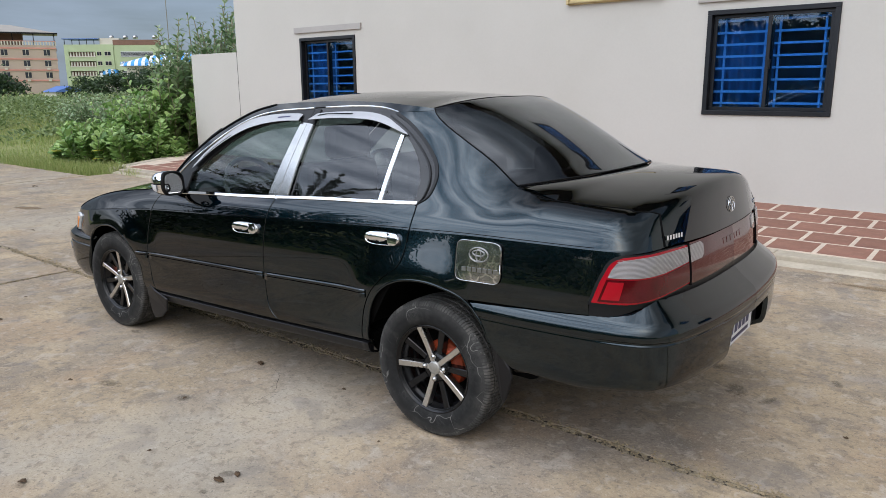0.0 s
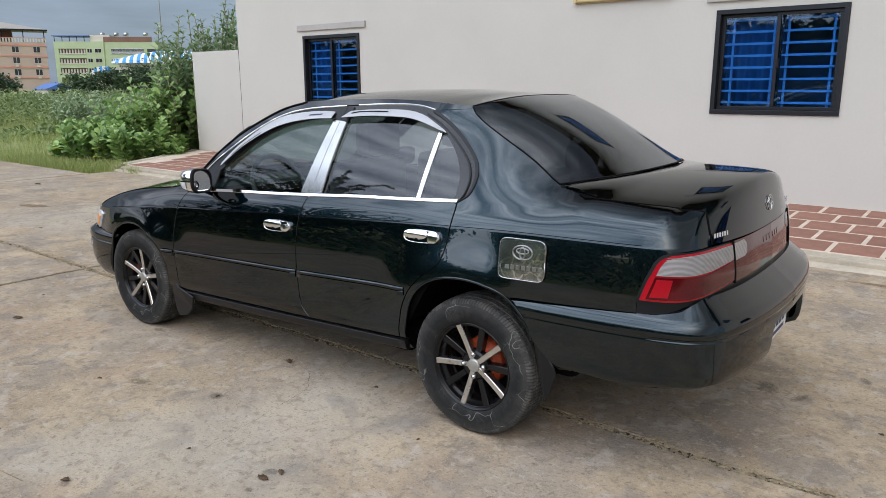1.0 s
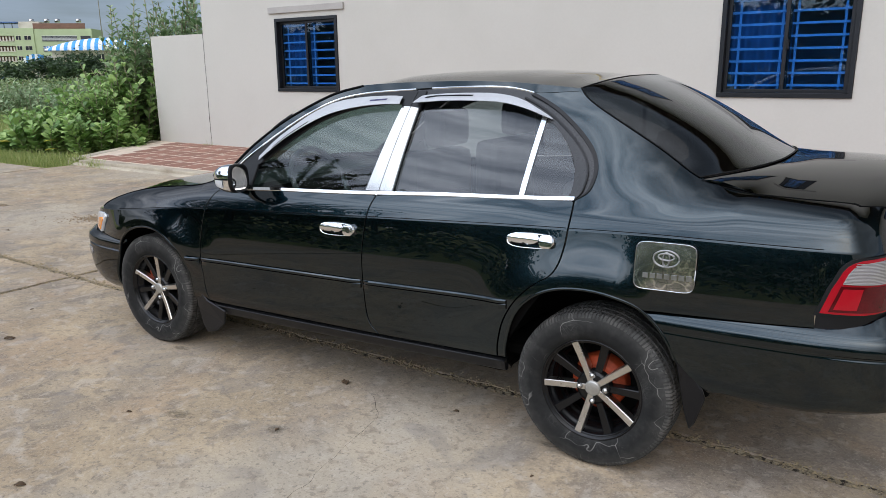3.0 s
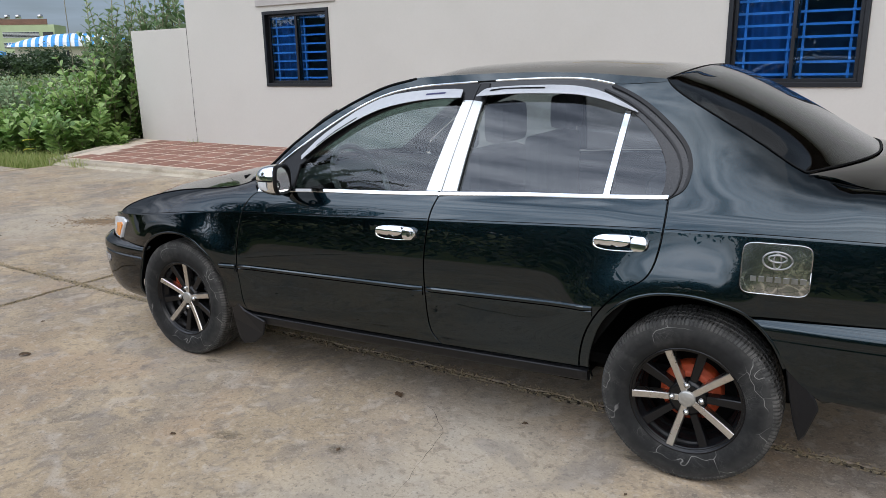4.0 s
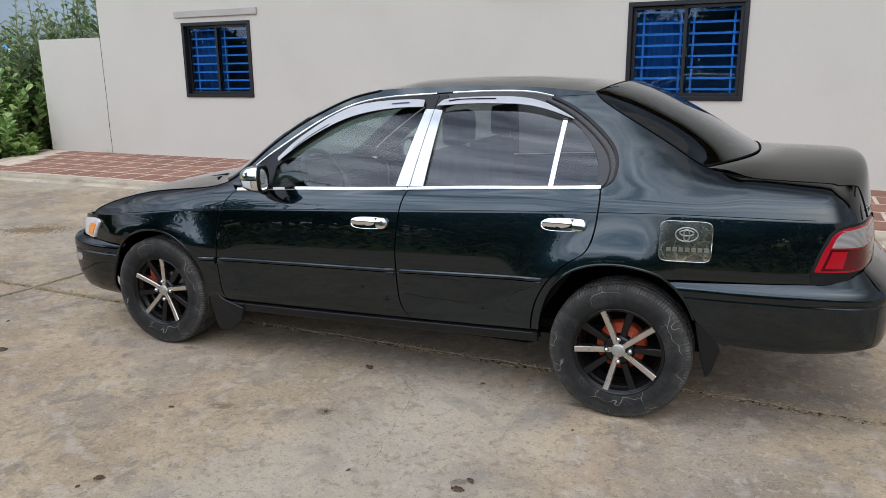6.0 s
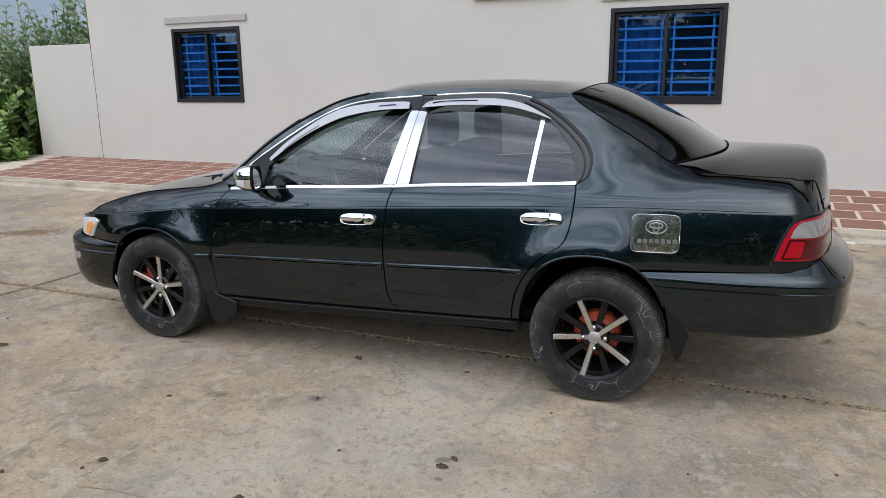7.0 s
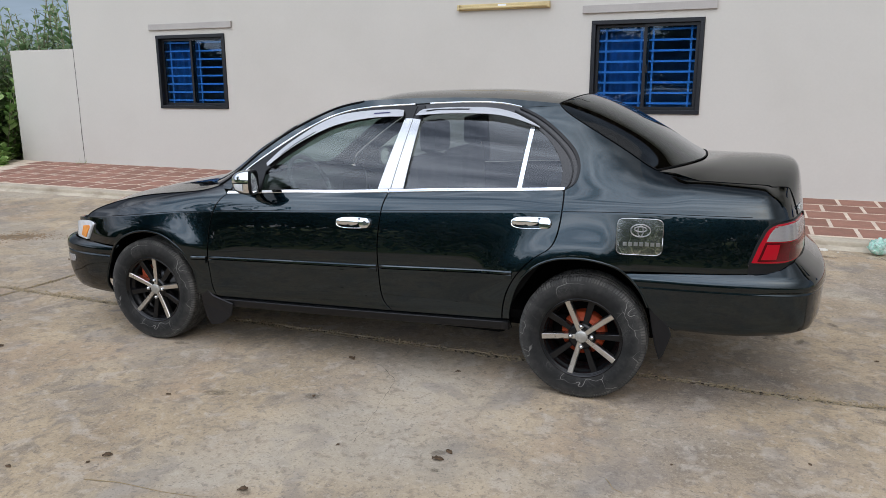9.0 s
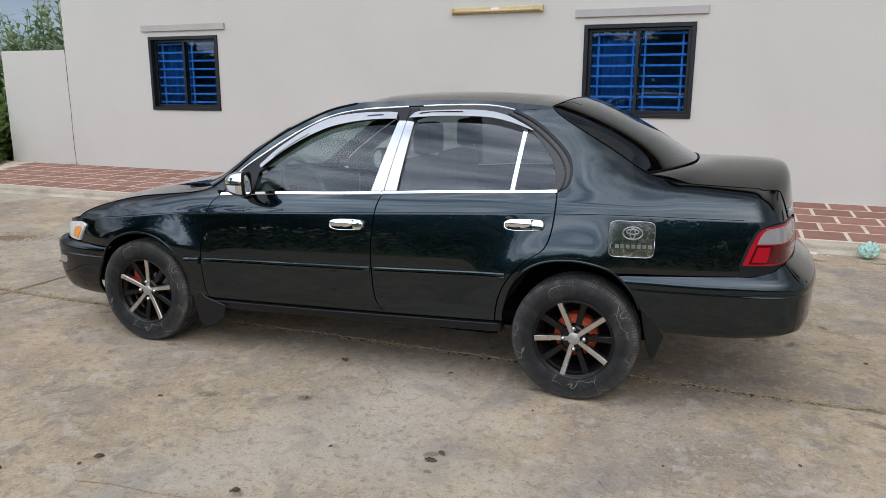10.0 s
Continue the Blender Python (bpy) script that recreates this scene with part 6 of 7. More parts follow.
    v, f = lathe([(-0.060, 0.0), (-0.0615, 0.05), (-0.057, 0.064), (-0.03, 0.068)], 32)
    mesh_part("hub", v, f, M_RIMBLACK, rim_ob)
    v, f = lathe([(-0.0705, 0.0), (-0.0700, 0.024), (-0.068, 0.0285), (-0.058, 0.030)], 32)
    mesh_part("hub_cap", v, f, M_CAP, rim_ob, label="worn grey centre cap")
    for k in range(4):
        a = radians(90 * k + 2)
        v, f = lathe([(-0.076, 0.0), (-0.0745, 0.006), (-0.070, 0.0105), (-0.062, 0.0125), (-0.05, 0.0125)], 16)
        mesh_part("wheel_nut", [(x + 0.050 * math.cos(a), y, z + 0.050 * math.sin(a)) for x, y, z in v], f, M_STEEL, rim_ob)
    if drum:
        v, f = lathe([(-0.018, 0.0), (-0.02, 0.075), (-0.016, 0.085), (-0.008, 0.088), (-0.004, 0.100), (0.004, 0.104), (0.05, 0.106)], 48)
        mesh_part("brake_drum", v, f, M_DRUM, w, label="orange rusty brake drum")
    else:
        v, f = lathe([(-0.004, 0.0), (-0.006, 0.12), (0.004, 0.121), (0.02, 0.121)], 48)
        mesh_part("brake_disc", v, f, M_RIMBLACK, w)
        part("brake_caliper", boxes(((-0.13, -0.02, 0.01), (-0.06, 0.03, 0.12)), bevel=0.012), M_DRUM, w, "red brake caliper")
    v, f = lathe([(0.052, 0.0), (0.052, 0.176)], 32)
    mesh_part("backing_plate", v, f, M_DARK, w)
    return w


wheel(pose(1.235, -0.723, 0.297), 40, True, -1)
wheel(pose(-1.235, -0.723, 0.297), 12, False, -1)
wheel(pose(1.235, 0.723, 0.297, 0, 0, 180), 70, True, 1)
wheel(pose(-1.235, 0.723, 0.297, 0, 0, 180), 25, False, 1)


# door mirrors
def mirror():
    verts, faces = [], []
    # shell: an egg that is cut flat towards the rear
    n, m = 18, 9
    for i in range(m + 1):
        t = i / m
        k = (1 - (1 - t) ** 2.3) ** 0.5
        x = -0.078 + 0.105 * t
        for j in range(n):
            a = 2 * math.pi * j / n
            cy, cz = math.cos(a), math.sin(a)
            verts.append(Vector((-0.510 + x, -0.862 + 0.094 * k * math.copysign(abs(cy) ** 0.62, cy), 0.958 + 0.067 * k * math.copysign(abs(cz) ** 0.66, cz) + 0.012 * k * cy * -1)))
    for i in range(m):
        for j in range(n):
            faces.append((i * n + j, i * n + (j + 1) % n, (i + 1) * n + (j + 1) % n, (i + 1) * n + j))
    return verts, faces, n, m


def turn_in(points):
    """The mirror head is swung in towards the driver."""
    hub, turn = Vector((-0.52, -0.862, 0.958)), Matrix.Rotation(radians(21), 3, "Z")
    return [hub + turn @ (Vector(p) - hub) for p in points]


v, f, n, m = mirror()
shell = both_sides("mirror_shell", (turn_in(v), f), M_CHROME, car, label="chrome door mirror cover")
last = v[m * n:]
mid = sum(last, Vector()) / n
ring_v = last + [mid + (p - mid) * 0.97 + Vector((0.012, 0, 0)) for p in last] + [mid + (p - mid) * 0.84 + Vector((0.014, 0, 0)) for p in last] + [mid + (p - mid) * 0.80 + Vector((-0.04, 0, 0)) for p in last]
ring_f = [(r * n + j, r * n + (j + 1) % n, (r + 1) * n + (j + 1) % n, (r + 1) * n + j) for r in range(3) for j in range(n)]
both_sides("mirror_rim", (turn_in(ring_v), ring_f), M_BLACK, shell, label="black mirror rim")


def glass_face(y, z, off=0.0):
    """A point of the mirror's face, which is set to look back past the flank."""
    return Vector((mid.x - 0.006 + 0.18 * (y - mid.y) - 0.10 * (z - mid.z) + off, y, z))


both_sides("mirror_glass", (turn_in([glass_face(*(mid + (p - mid) * 0.81).yz) for p in last]), [tuple(range(n))]), M_CHROME, shell, label="mirror glass")
spot = [glass_face(mid.y - 0.036 + 0.0045 * k * math.cos(a), mid.z - 0.020 + 0.0045 * k * math.sin(a), 0.003 + 0.007 * (1 - (k / 4) ** 2)) for k in range(1, 5) for a in np.linspace(0, 2 * math.pi, 21)[:-1]]
spot_f = [(r * 20 + j, (r + 1) * 20 + j, (r + 1) * 20 + (j + 1) % 20, r * 20 + (j + 1) % 20) for r in range(3) for j in range(20)] + [tuple(range(20))]
both_sides("blind_spot_mirror", (turn_in(spot), spot_f), M_CHROME, shell, label="small round convex mirror")
v, f = tube(turn_in([glass_face(mid.y - 0.036 + 0.020 * math.cos(a), mid.z - 0.020 + 0.020 * math.sin(a), 0.004) for a in np.linspace(0, 2 * math.pi, 25)]), 0.0032, 6)
both_sides("blind_spot_rim", (v, f), M_BLACK, shell)


def shell_patch(t0, t1, a0, a1, off):
    """A piece lying on the mirror's shell, between two stations and two angles."""
    verts, faces, w = [], [], 7
    for i in range(w):
        t = t0 + (t1 - t0) * i / (w - 1)
        k = (1 - (1 - t) ** 2.3) ** 0.5
        for j in range(w):
            a = radians(a0 + (a1 - a0) * j / (w - 1))
            cy, cz = math.cos(a), math.sin(a)
            verts.append(Vector((-0.588 + 0.105 * t, -0.862 + (0.094 + off) * k * math.copysign(abs(cy) ** 0.62, cy), 0.958 + (0.067 + off) * k * math.copysign(abs(cz) ** 0.66, cz) - 0.012 * k * cy)))
    for i in range(w - 1):
        for j in range(w - 1):
            faces.append((i * w + j, i * w + j + 1, (i + 1) * w + j + 1, (i + 1) * w + j))
    return turn_in(verts), faces


both_sides("indicator_lens", shell_patch(0.28, 0.72, 183, 214, 0.003), M_HEAD, shell, label="clear indicator lens")
both_sides("cover_seam", shell_patch(0.10, 0.98, 180.5, 183, 0.0012), M_RUBBER, shell)
arm_v, arm_f = tube([(-0.55, -0.80, 0.925), (-0.57, -0.76, 0.905), (-0.60, -0.71, 0.905)], 0.035, 10, 1.3, 0.7)
both_sides("mirror_arm", (arm_v, arm_f), M_BLACK, shell, label="black mirror arm")
panel("mirror_sail", [(-0.69, 0.885), (-0.64, 0.893), (-0.50, 0.91), (-0.49, 1.006), (-0.53, 1.0), (-0.62, 0.935)], M_BLACK, front_doors, off=0.004)

# aerial on the pillar
v, f = tube([side_surface(-0.450, 1.166) + Vector((0, 0, 0.002)), side_surface(-0.41, 1.194) + Vector((0, 0, 0.005)), side_surface(-0.350, 1.232) + Vector((0, 0, 0.005))], 0.006, 8)
mesh_part("aerial", v, f, M_BLACK, car, label="short black aerial on the pillar")

# a thin near-black tube stands in for the shaded gap beside the bonnet
v, f = tube([side_surface(x, z - 0.001) + Vector((0, -0.0005, 0)) for x, z in smooth_line(HOODLINE, 2)], 0.0022, 6)
both_sides("bonnet_gap_shade", (v, f), M_DARK, car)

# cabin
def seat(x, y, w):
    bm = boxes(((x - 0.10, y - w, 0.36), (x + 0.38, y + w, 0.54)), bevel=0.04)
    box(bm, (x + 0.33, y - w, 0.50), (x + 0.47, y + w, 1.08), 0.045, None)
    box(bm, (x + 0.42, y - 0.13, 1.10), (x + 0.52, y + 0.13, 1.27), 0.04, None)
    return bm


for y in (-0.36, 0.36):
    part("seat", seat(-0.12, y, 0.24), M_SEAT, car, "grey cloth front seat", smooth=False)
part("seat", boxes(((0.45, -0.60, 0.38), (0.84, 0.60, 0.56)), ((1.0, -0.60, 0.74), (1.18, 0.60, 1.02)), ((1.12, -0.45, 1.02), (1.22, -0.18, 1.16)), ((1.12, 0.18, 1.02), (1.22, 0.45, 1.16)), bevel=0.05), M_SEAT, car, "grey cloth rear bench")
part("dashboard", boxes(((-1.02, -0.68, 0.55), (-0.55, 0.68, 0.89)), bevel=0.06), M_BLACK, car)
ang = radians(28)
sw = [Vector((-0.42 - 0.18 * math.sin(t) * math.sin(ang), -0.36 + 0.185 * math.cos(t), 0.885 + 0.185 * math.sin(t) * math.cos(ang))) for t in np.linspace(0, 2 * math.pi, 33)]
v, f = tube(sw, 0.014, 8)
mesh_part("steering_wheel", v, f, M_SEAT, car)
part("parcel_shelf", boxes(((1.15, -0.60, 0.96), (1.58, 0.60, 0.985)), bevel=0.01), M_DARK, car)
part("cabin_floor", boxes(((-0.95, -0.70, 0.33), (1.2, 0.70, 0.37))), M_DARK, car)

# ---- plants ----
rng = random.Random(7)


def leaf_blade(verts, faces, base, along, up, length, width, fold=0.18, droop=0.15):
    """One oval leaf, folded along its midrib and drooping to its tip."""
    along, up = along.normalized(), up.normalized()
    across = along.cross(up).normalized()
    b = len(verts)
    rows = ((0.0, 0.10), (0.3, 0.72), (0.68, 1.0), (0.92, 0.6))
    for t, w in rows:
        c = base + along * (length * t) - up * (droop * length * t * t)
        half = across * (width * 0.5 * w)
        lift = up * (fold * width * 0.5 * w)
        verts.extend((c - half + lift, c, c + half + lift))
    verts.append(base + along * length - up * (droop * length * 1.2))
    for i in range(3):
        k = b + 3 * i
        faces.extend(((k, k + 1, k + 4, k + 3), (k + 1, k + 2, k + 5, k + 4)))
    k = b + 9
    faces.extend(((k, k + 1, k + 3), (k + 1, k + 2, k + 3)))


def stem_with_leaves(lv, lf, sv, sf, base, lean, length, leaf, pairs, start=0.15, tilt=0.5, width=0.6):
    top = base + lean * length
    bend = Vector((rng.uniform(-1, 1), rng.uniform(-1, 1), 0)) * (0.12 * length)
    pts = [base + (top - base) * t + bend * math.sin(t * math.pi) for t in (0, 0.25, 0.5, 0.75, 1)]
    v, f = tube(pts, 0.011 + 0.004 * length, 5, 0.35)
    b = len(sv)
    sv.extend(v)
    sf.extend(tuple(i + b for i in q) for q in f)
    d = (top - base).normalized()
    side = d.orthogonal().normalized()
    turn = rng.uniform(0, 6.28)
    for k in range(pairs):
        t = start + (1 - start) * (k + 0.5) / pairs
        p = base + (top - base) * t + bend * math.sin(t * math.pi)
        size = leaf * (1.0 - 0.45 * max(0, t - 0.7) / 0.3) * rng.uniform(0.75, 1.15)
        for s in (0, math.pi):
            out = Matrix.Rotation(turn + s + rng.uniform(-0.3, 0.3), 3, d) @ side
            way = out + d * rng.uniform(tilt - 0.25, tilt + 0.45)
            leaf_blade(lv, lf, p, way, d + out * -0.3, size, size * width * rng.uniform(0.85, 1.1), droop=rng.uniform(0.05, 0.35))
        turn += math.pi / 2 + rng.uniform(-0.2, 0.2)


def shrub(x, y, spread, height, stems, leaf, material, label, pairs=8, lean=0.5, tilt=0.5, group="", width=0.6, start=0.15, z=-0.06, yellow=0):
    s = thing("shrub", Matrix.Translation((x, y, z)), label, "shrub", group)
    lv, lf, sv, sf = [], [], [], []
    for _ in range(stems):
        a, r = rng.uniform(0, 6.28), spread * math.sqrt(rng.random()) * 0.6
        base = Vector((r * math.cos(a), r * math.sin(a), 0))
        d = Vector((math.cos(a) * lean * rng.random() * 1.2, math.sin(a) * lean * rng.random() * 1.2, 1)).normalized()
        stem_with_leaves(lv, lf, sv, sf, base, d, height * rng.uniform(0.55, 1.05), leaf, pairs, start, tilt, width)
    tagged(mesh_part("branchwork", sv, sf, M_STEM, s), kind="stuff")
    tagged(mesh_part("foliage", lv, lf, material, s, smooth=True), kind="stuff")
    if yellow:
        yv, yf = [], []
        for _ in range(yellow):
            a = rng.uniform(3.6, 5.6)
            p = Vector((spread * 0.9 * math.cos(a), spread * 0.9 * math.sin(a), rng.uniform(0.15, 0.4)))
            leaf_blade(yv, yf, p, Vector((math.cos(a), math.sin(a), 0.1)), Vector((0, 0, 1)), leaf, leaf * 0.6)
        tagged(mesh_part("yellow_foliage", yv, yf, M_LEAFYELLOW, s, label="yellowing leaves"), kind="stuff")
    return s


BROAD = "broad-leaved green shrub growing beside the low wall"
for x, y, sp, h, n, yl in ((-10.9, 4.5, 0.7, 0.85, 30, 3), (-11.8, 4.15, 0.75, 0.85, 30, 2), (-11.25, 5.0, 0.45, 1.35, 30, 1), (-12.6, 4.0, 0.4, 0.4, 14, 0), (-11.5, 5.1, 0.8, 1.45, 32, 0),
                           (-12.1, 4.9, 0.55, 0.95, 22, 0), (-11.4, 5.75, 0.5, 1.9, 34, 0), (-11.7, 6.0, 0.7, 2.0, 28, 0), (-10.45, 4.9, 0.35, 0.55, 12, 1), (-12.2, 6.3, 0.6, 1.5, 24, 0)):
    shrub(x, y, sp, h, int(n * 1.3), 0.215, M_LEAF, BROAD, 11, 0.5, 0.95, "broad-leaved shrubs", 0.62, 0.08, yellow=yl)
TALL = "tall grey-green shrub with upright leafy stems behind the wall"
for x, y, sp, h, n in ((-11.5, 5.75, 0.3, 2.45, 5), (-11.9, 6.2, 0.35, 2.75, 6), (-12.1, 6.8, 0.4, 2.9, 6), (-11.4, 6.75, 0.35, 3.0, 6), (-10.9, 6.6, 0.35, 3.05, 6), (-12.3, 6.5, 0.4, 2.1, 6),
                       (-10.6, 6.4, 0.3, 2.9, 5), (-11.2, 7.4, 0.4, 3.1, 6), (-10.0, 6.9, 0.4, 3.0, 6), (-9.4, 6.6, 0.3, 2.9, 5)):
    shrub(x, y, sp * 1.5, h * 1.04, n + 10, 0.235, M_LEAFGREY, TALL, 22, 0.16, 0.8, "tall shrubs", 0.5, 0.12)
FIELD = "leafy pale green field shrub standing in long grass"
for x, y, sp, h, n in ((-22.5, 9.6, 1.4, 1.5, 40), (-25.0, 11.5, 1.3, 1.4, 34), (-20.6, 10.2, 1.2, 1.3, 30), (-33.0, 16.5, 1.8, 1.4, 30), (-27.0, 11.0, 1.3, 1.2, 30), (-29.5, 12.8, 1.4, 1.2, 28), (-18.5, 12.5, 1.3, 1.3, 30), (-40, 16, 1.6, 1.3, 26), (-24, 15, 1.8, 1.6, 34)):
    shrub(x, y, sp * 1.1, h, int(n * 1.5), 0.21, M_LEAFGREY, FIELD, 9, 0.5, 0.6, "field shrubs", 0.5, 0.1)


def clump(count, size, reach, flat=1.0):
    """A crown of many small leaves in uneven clusters."""
    verts, faces = [], []
    knots = []
    for _ in range(26):
        a, b, r = rng.uniform(0, 6.28), rng.uniform(-0.5, 1), rng.uniform(0.45, 1.0)
        c = math.sqrt(max(0, 1 - b * b))
        knots.append((Vector((c * math.cos(a) * reach * r, c * math.sin(a) * reach * r, b * reach * flat * r)), rng.uniform(0.22, 0.42) * reach))
    for _ in range(count):
        k, r = rng.choice(knots)
        p = k + Vector((rng.gauss(0, 1), rng.gauss(0, 1), rng.gauss(0, 0.8))) * (r * 0.5)
        d = Vector((rng.uniform(-1, 1), rng.uniform(-1, 1), rng.uniform(-0.7, 0.7))).normalized()
        u = d.orthogonal().normalized()
        w = d.cross(u)
        s = size * rng.uniform(0.6, 1.3)
        b = len(verts)
        verts.extend((p - d * s, p + w * s * 0.45 + u * s * 0.1, p + d * s, p - w * s * 0.45 + u * s * 0.1))
        faces.append((b, b + 1, b + 2, b + 3))
    return verts, faces


def tree(x, y, height, reach, label, count=2600, size=0.16, bare=0.3, group="", flat=0.8):
    t = thing("tree", Matrix.Translation((x, y, -0.06)), label, "tree", group)
    verts, faces = tube([(0, 0, 0), (0.05 * reach, 0.03, height * bare), (0.0, 0.08 * reach, height * 0.62)], 0.07 + 0.018 * height, 8, 0.45)
    for _ in range(6):
        a = rng.uniform(0, 6.28)
        z = height * rng.uniform(bare * 0.8, 0.55)
        v, f = tube([(0.02, 0.02, z), (reach * 0.35 * math.cos(a), reach * 0.35 * math.sin(a), z + height * 0.14), (reach * 0.7 * math.cos(a), reach * 0.7 * math.sin(a), z + height * 0.24)], 0.03 + 0.007 * height, 6, 0.35)
        b = len(verts)
        verts = list(verts) + list(v)
        faces += [tuple(i + b for i in q) for q in f]
    mesh_part("trunk", verts, faces, M_BARK, t)
    v, f = clump(count, size, reach, flat)
    mesh_part("crown", [p + Vector((0, 0, height - reach * flat * 0.95)) for p in v], f, M_LEAFDARK, t, smooth=False)
    return t


# trees across the field, and the row across the lot that the paint and glass mirror
for x, y, h, r in ((-55, 18.05, 2.9, 1.8), (-70, 35.0, 2.9, 2.2), (-67, 36, 3.1, 2.2), (-73, 33.5, 2.4, 1.9), (-64, 36.5, 3.3, 2.3), (-62, 39, 3.0, 2.2), (-80, 44, 3.0, 2.3)):
    tree(x, y, h, r, "low dark bushy tree across the field", 2400, 0.17, 0.1, "field trees", 0.72)
for k in range(16):
    x = -33 + 4.3 * k + rng.uniform(-0.8, 0.8)
    h, r = (2.9 + rng.uniform(-0.5, 0.6), 2.5) if -12.5 < x < -5.5 else (1.3 + rng.uniform(-0.3, 0.4), 1.7)
    tree(x, -11.2 + rng.uniform(-0.6, 0.6), h, r, "dark leafy tree at the edge of the lot" if h > 2.1 else "low dark bushy tree at the edge of the lot", 3000, 0.16, 0.1, "lot edge trees", 0.7)
for k in range(2):
    tree(-54 + 5.0 * k + rng.uniform(-1.5, 1.5), -15.5 + rng.uniform(-1.2, 1.2), 4.6 + rng.uniform(-1.2, 1.0), 2.7, "tall dark leafy tree behind the lot", 4200, 0.2, 0.25, "lot edge tall trees", 0.8)
for k in range(15):
    tree(-64 + 6.2 * k + rng.uniform(-1.5, 1.5), -33 + rng.uniform(-2, 2), 4.8 + rng.uniform(-0.7, 0.9), 4.2, "dark leafy tree of the far tree line", 2600, 0.36, 0.1, "far tree line", 0.62)


def feather_tree(x, y, height, reach):
    """A light tree: long arching twigs, each with two rows of small leaves."""
    t = thing("tree", Matrix.Translation((x, y, -0.06)), "feathery green tree with arching twigs at the edge of the lot", "tree", "lot edge trees")
    sv, sf = tube([(0, 0, 0), (0.06, 0.04, height * 0.3), (0.02, 0.1, height * 0.6)], 0.12, 8, 0.5)
    sv, sf, lv, lf = list(sv), list(sf), [], []
    for k in range(260):
        a, z = rng.uniform(0, 6.28), height * rng.uniform(0.22, 0.66)
        out, up = reach * rng.uniform(0.45, 1.0), height * rng.uniform(0.12, 0.34)
        pts = [Vector((math.cos(a) * out * q, math.sin(a) * out * q, z + up * math.sin(q * 2.0))) for q in (0, 0.2, 0.4, 0.6, 0.8, 1.0)]
        v, f = tube(pts, 0.016, 4, 0.25)
        b = len(sv)
        sv += v
        sf += [tuple(i + b for i in q) for q in f]
        for i in range(190):
            q = 0.10 + 0.90 * i / 190
            j = min(4, int(q * 5))
            p = pts[j].lerp(pts[j + 1], q * 5 - j)
            d = Vector((rng.gauss(0, 1), rng.gauss(0, 1), rng.gauss(-0.1, 0.6))).normalized()
            w = d.orthogonal().normalized()
            s = rng.uniform(0.05, 0.12)
            b = len(lv)
            lv += [p, p + d * s * 0.5 + w * s * 0.2, p + d * s, p + d * s * 0.5 - w * s * 0.2]
            lf.append((b, b + 1, b + 2, b + 3))
    mesh_part("trunk", sv, sf, M_BARK, t)
    mesh_part("crown", lv, lf, M_LEAFDARK, t, smooth=False)
    return t


feather_tree(-8.7, -8.3, 6.4, 2.9)


def grass_patch(name, count, place, height, width, label, material=M_GRASS):
    verts, faces = [], []
    for _ in range(count):
        x, y, k = place()
        h, w, a = height * k * rng.uniform(0.5, 1.2), width * k, rng.uniform(0, 6.28)
        lean = Vector((rng.uniform(-1, 1), rng.uniform(-1, 1), 0)) * h * 0.45
        s = Vector((math.cos(a), math.sin(a), 0)) * w
        p = Vector((x, y, -0.06))
        b = len(verts)
        verts.extend((p - s, p + s, p + s * 0.7 + lean * 0.4 + Vector((0, 0, h * 0.6)), p - s * 0.7 + lean * 0.4 + Vector((0, 0, h * 0.6)), p + lean + Vector((0, 0, h))))
        faces.extend(((b, b + 1, b + 2, b + 3), (b + 3, b + 2, b + 4)))
    return tagged(mesh_part(name, verts, faces, material, smooth=False), label, "grass", kind="stuff")


def field_place():
    d = rng.random() ** 1.6
    x = -10.2 - 34 * d
    y = 2.95 + rng.random() * (4 + 22 * d) + 0.25 * noise.noise((x * 0.8, 0, 0))
    k = 0.75 + 0.5 * noise.noise((x * 0.35, y * 0.35, 4))
    return x, y, max(0.25, k) * (0.55 + 1.6 * d)


grass_patch("field_grass", 30000, field_place, 0.24, 0.010, "long green and straw grass over the field")


def verge_place():
    x = rng.uniform(-15.5, -9.2)
    y = 2.72 + 0.55 * max(0, (x + 10.6) / 1.5) + abs(rng.gauss(0, 0.35)) + 0.22 * noise.noise((x * 1.3, 0, 9)) - 0.22 * max(0, noise.noise((x * 0.7, 2, 0)))
    return x, y, 0.6 + 0.5 * max(0, noise.noise((x * 2, y * 2, 0)))


grass_patch("verge_grass", 5200, verge_place, 0.17, 0.005, "short green grass creeping over the edge of the lot")
grass_patch("verge_grass", 3200, lambda: (rng.uniform(-13.6, -9.7), 2.86 + abs(rng.gauss(0, 0.55)) + 0.12 * noise.noise((rng.random() * 3, 0, 5)), 0.9), 0.20, 0.006, "thick green grass spilling on to the lot beside the shrubs")


def corner_place():
    t = rng.random()
    return -9.9 + 1.55 * t + rng.gauss(0, 0.05), 3.42 - 0.20 * t + rng.gauss(0, 0.06), (0.5 + 0.7 * abs(math.sin(7 * t))) * (1.15 - 0.5 * t)


grass_patch("walkway_weeds", 620, corner_place, 0.20, 0.005, "low green weeds growing along the end of the walkway kerb")
grass_patch("wall_weed", 60, lambda: (-8.86 + rng.gauss(0, 0.05), 5.50 + rng.gauss(0, 0.03), 1.0), 0.28, 0.004, "small weed at the foot of the wall joint")


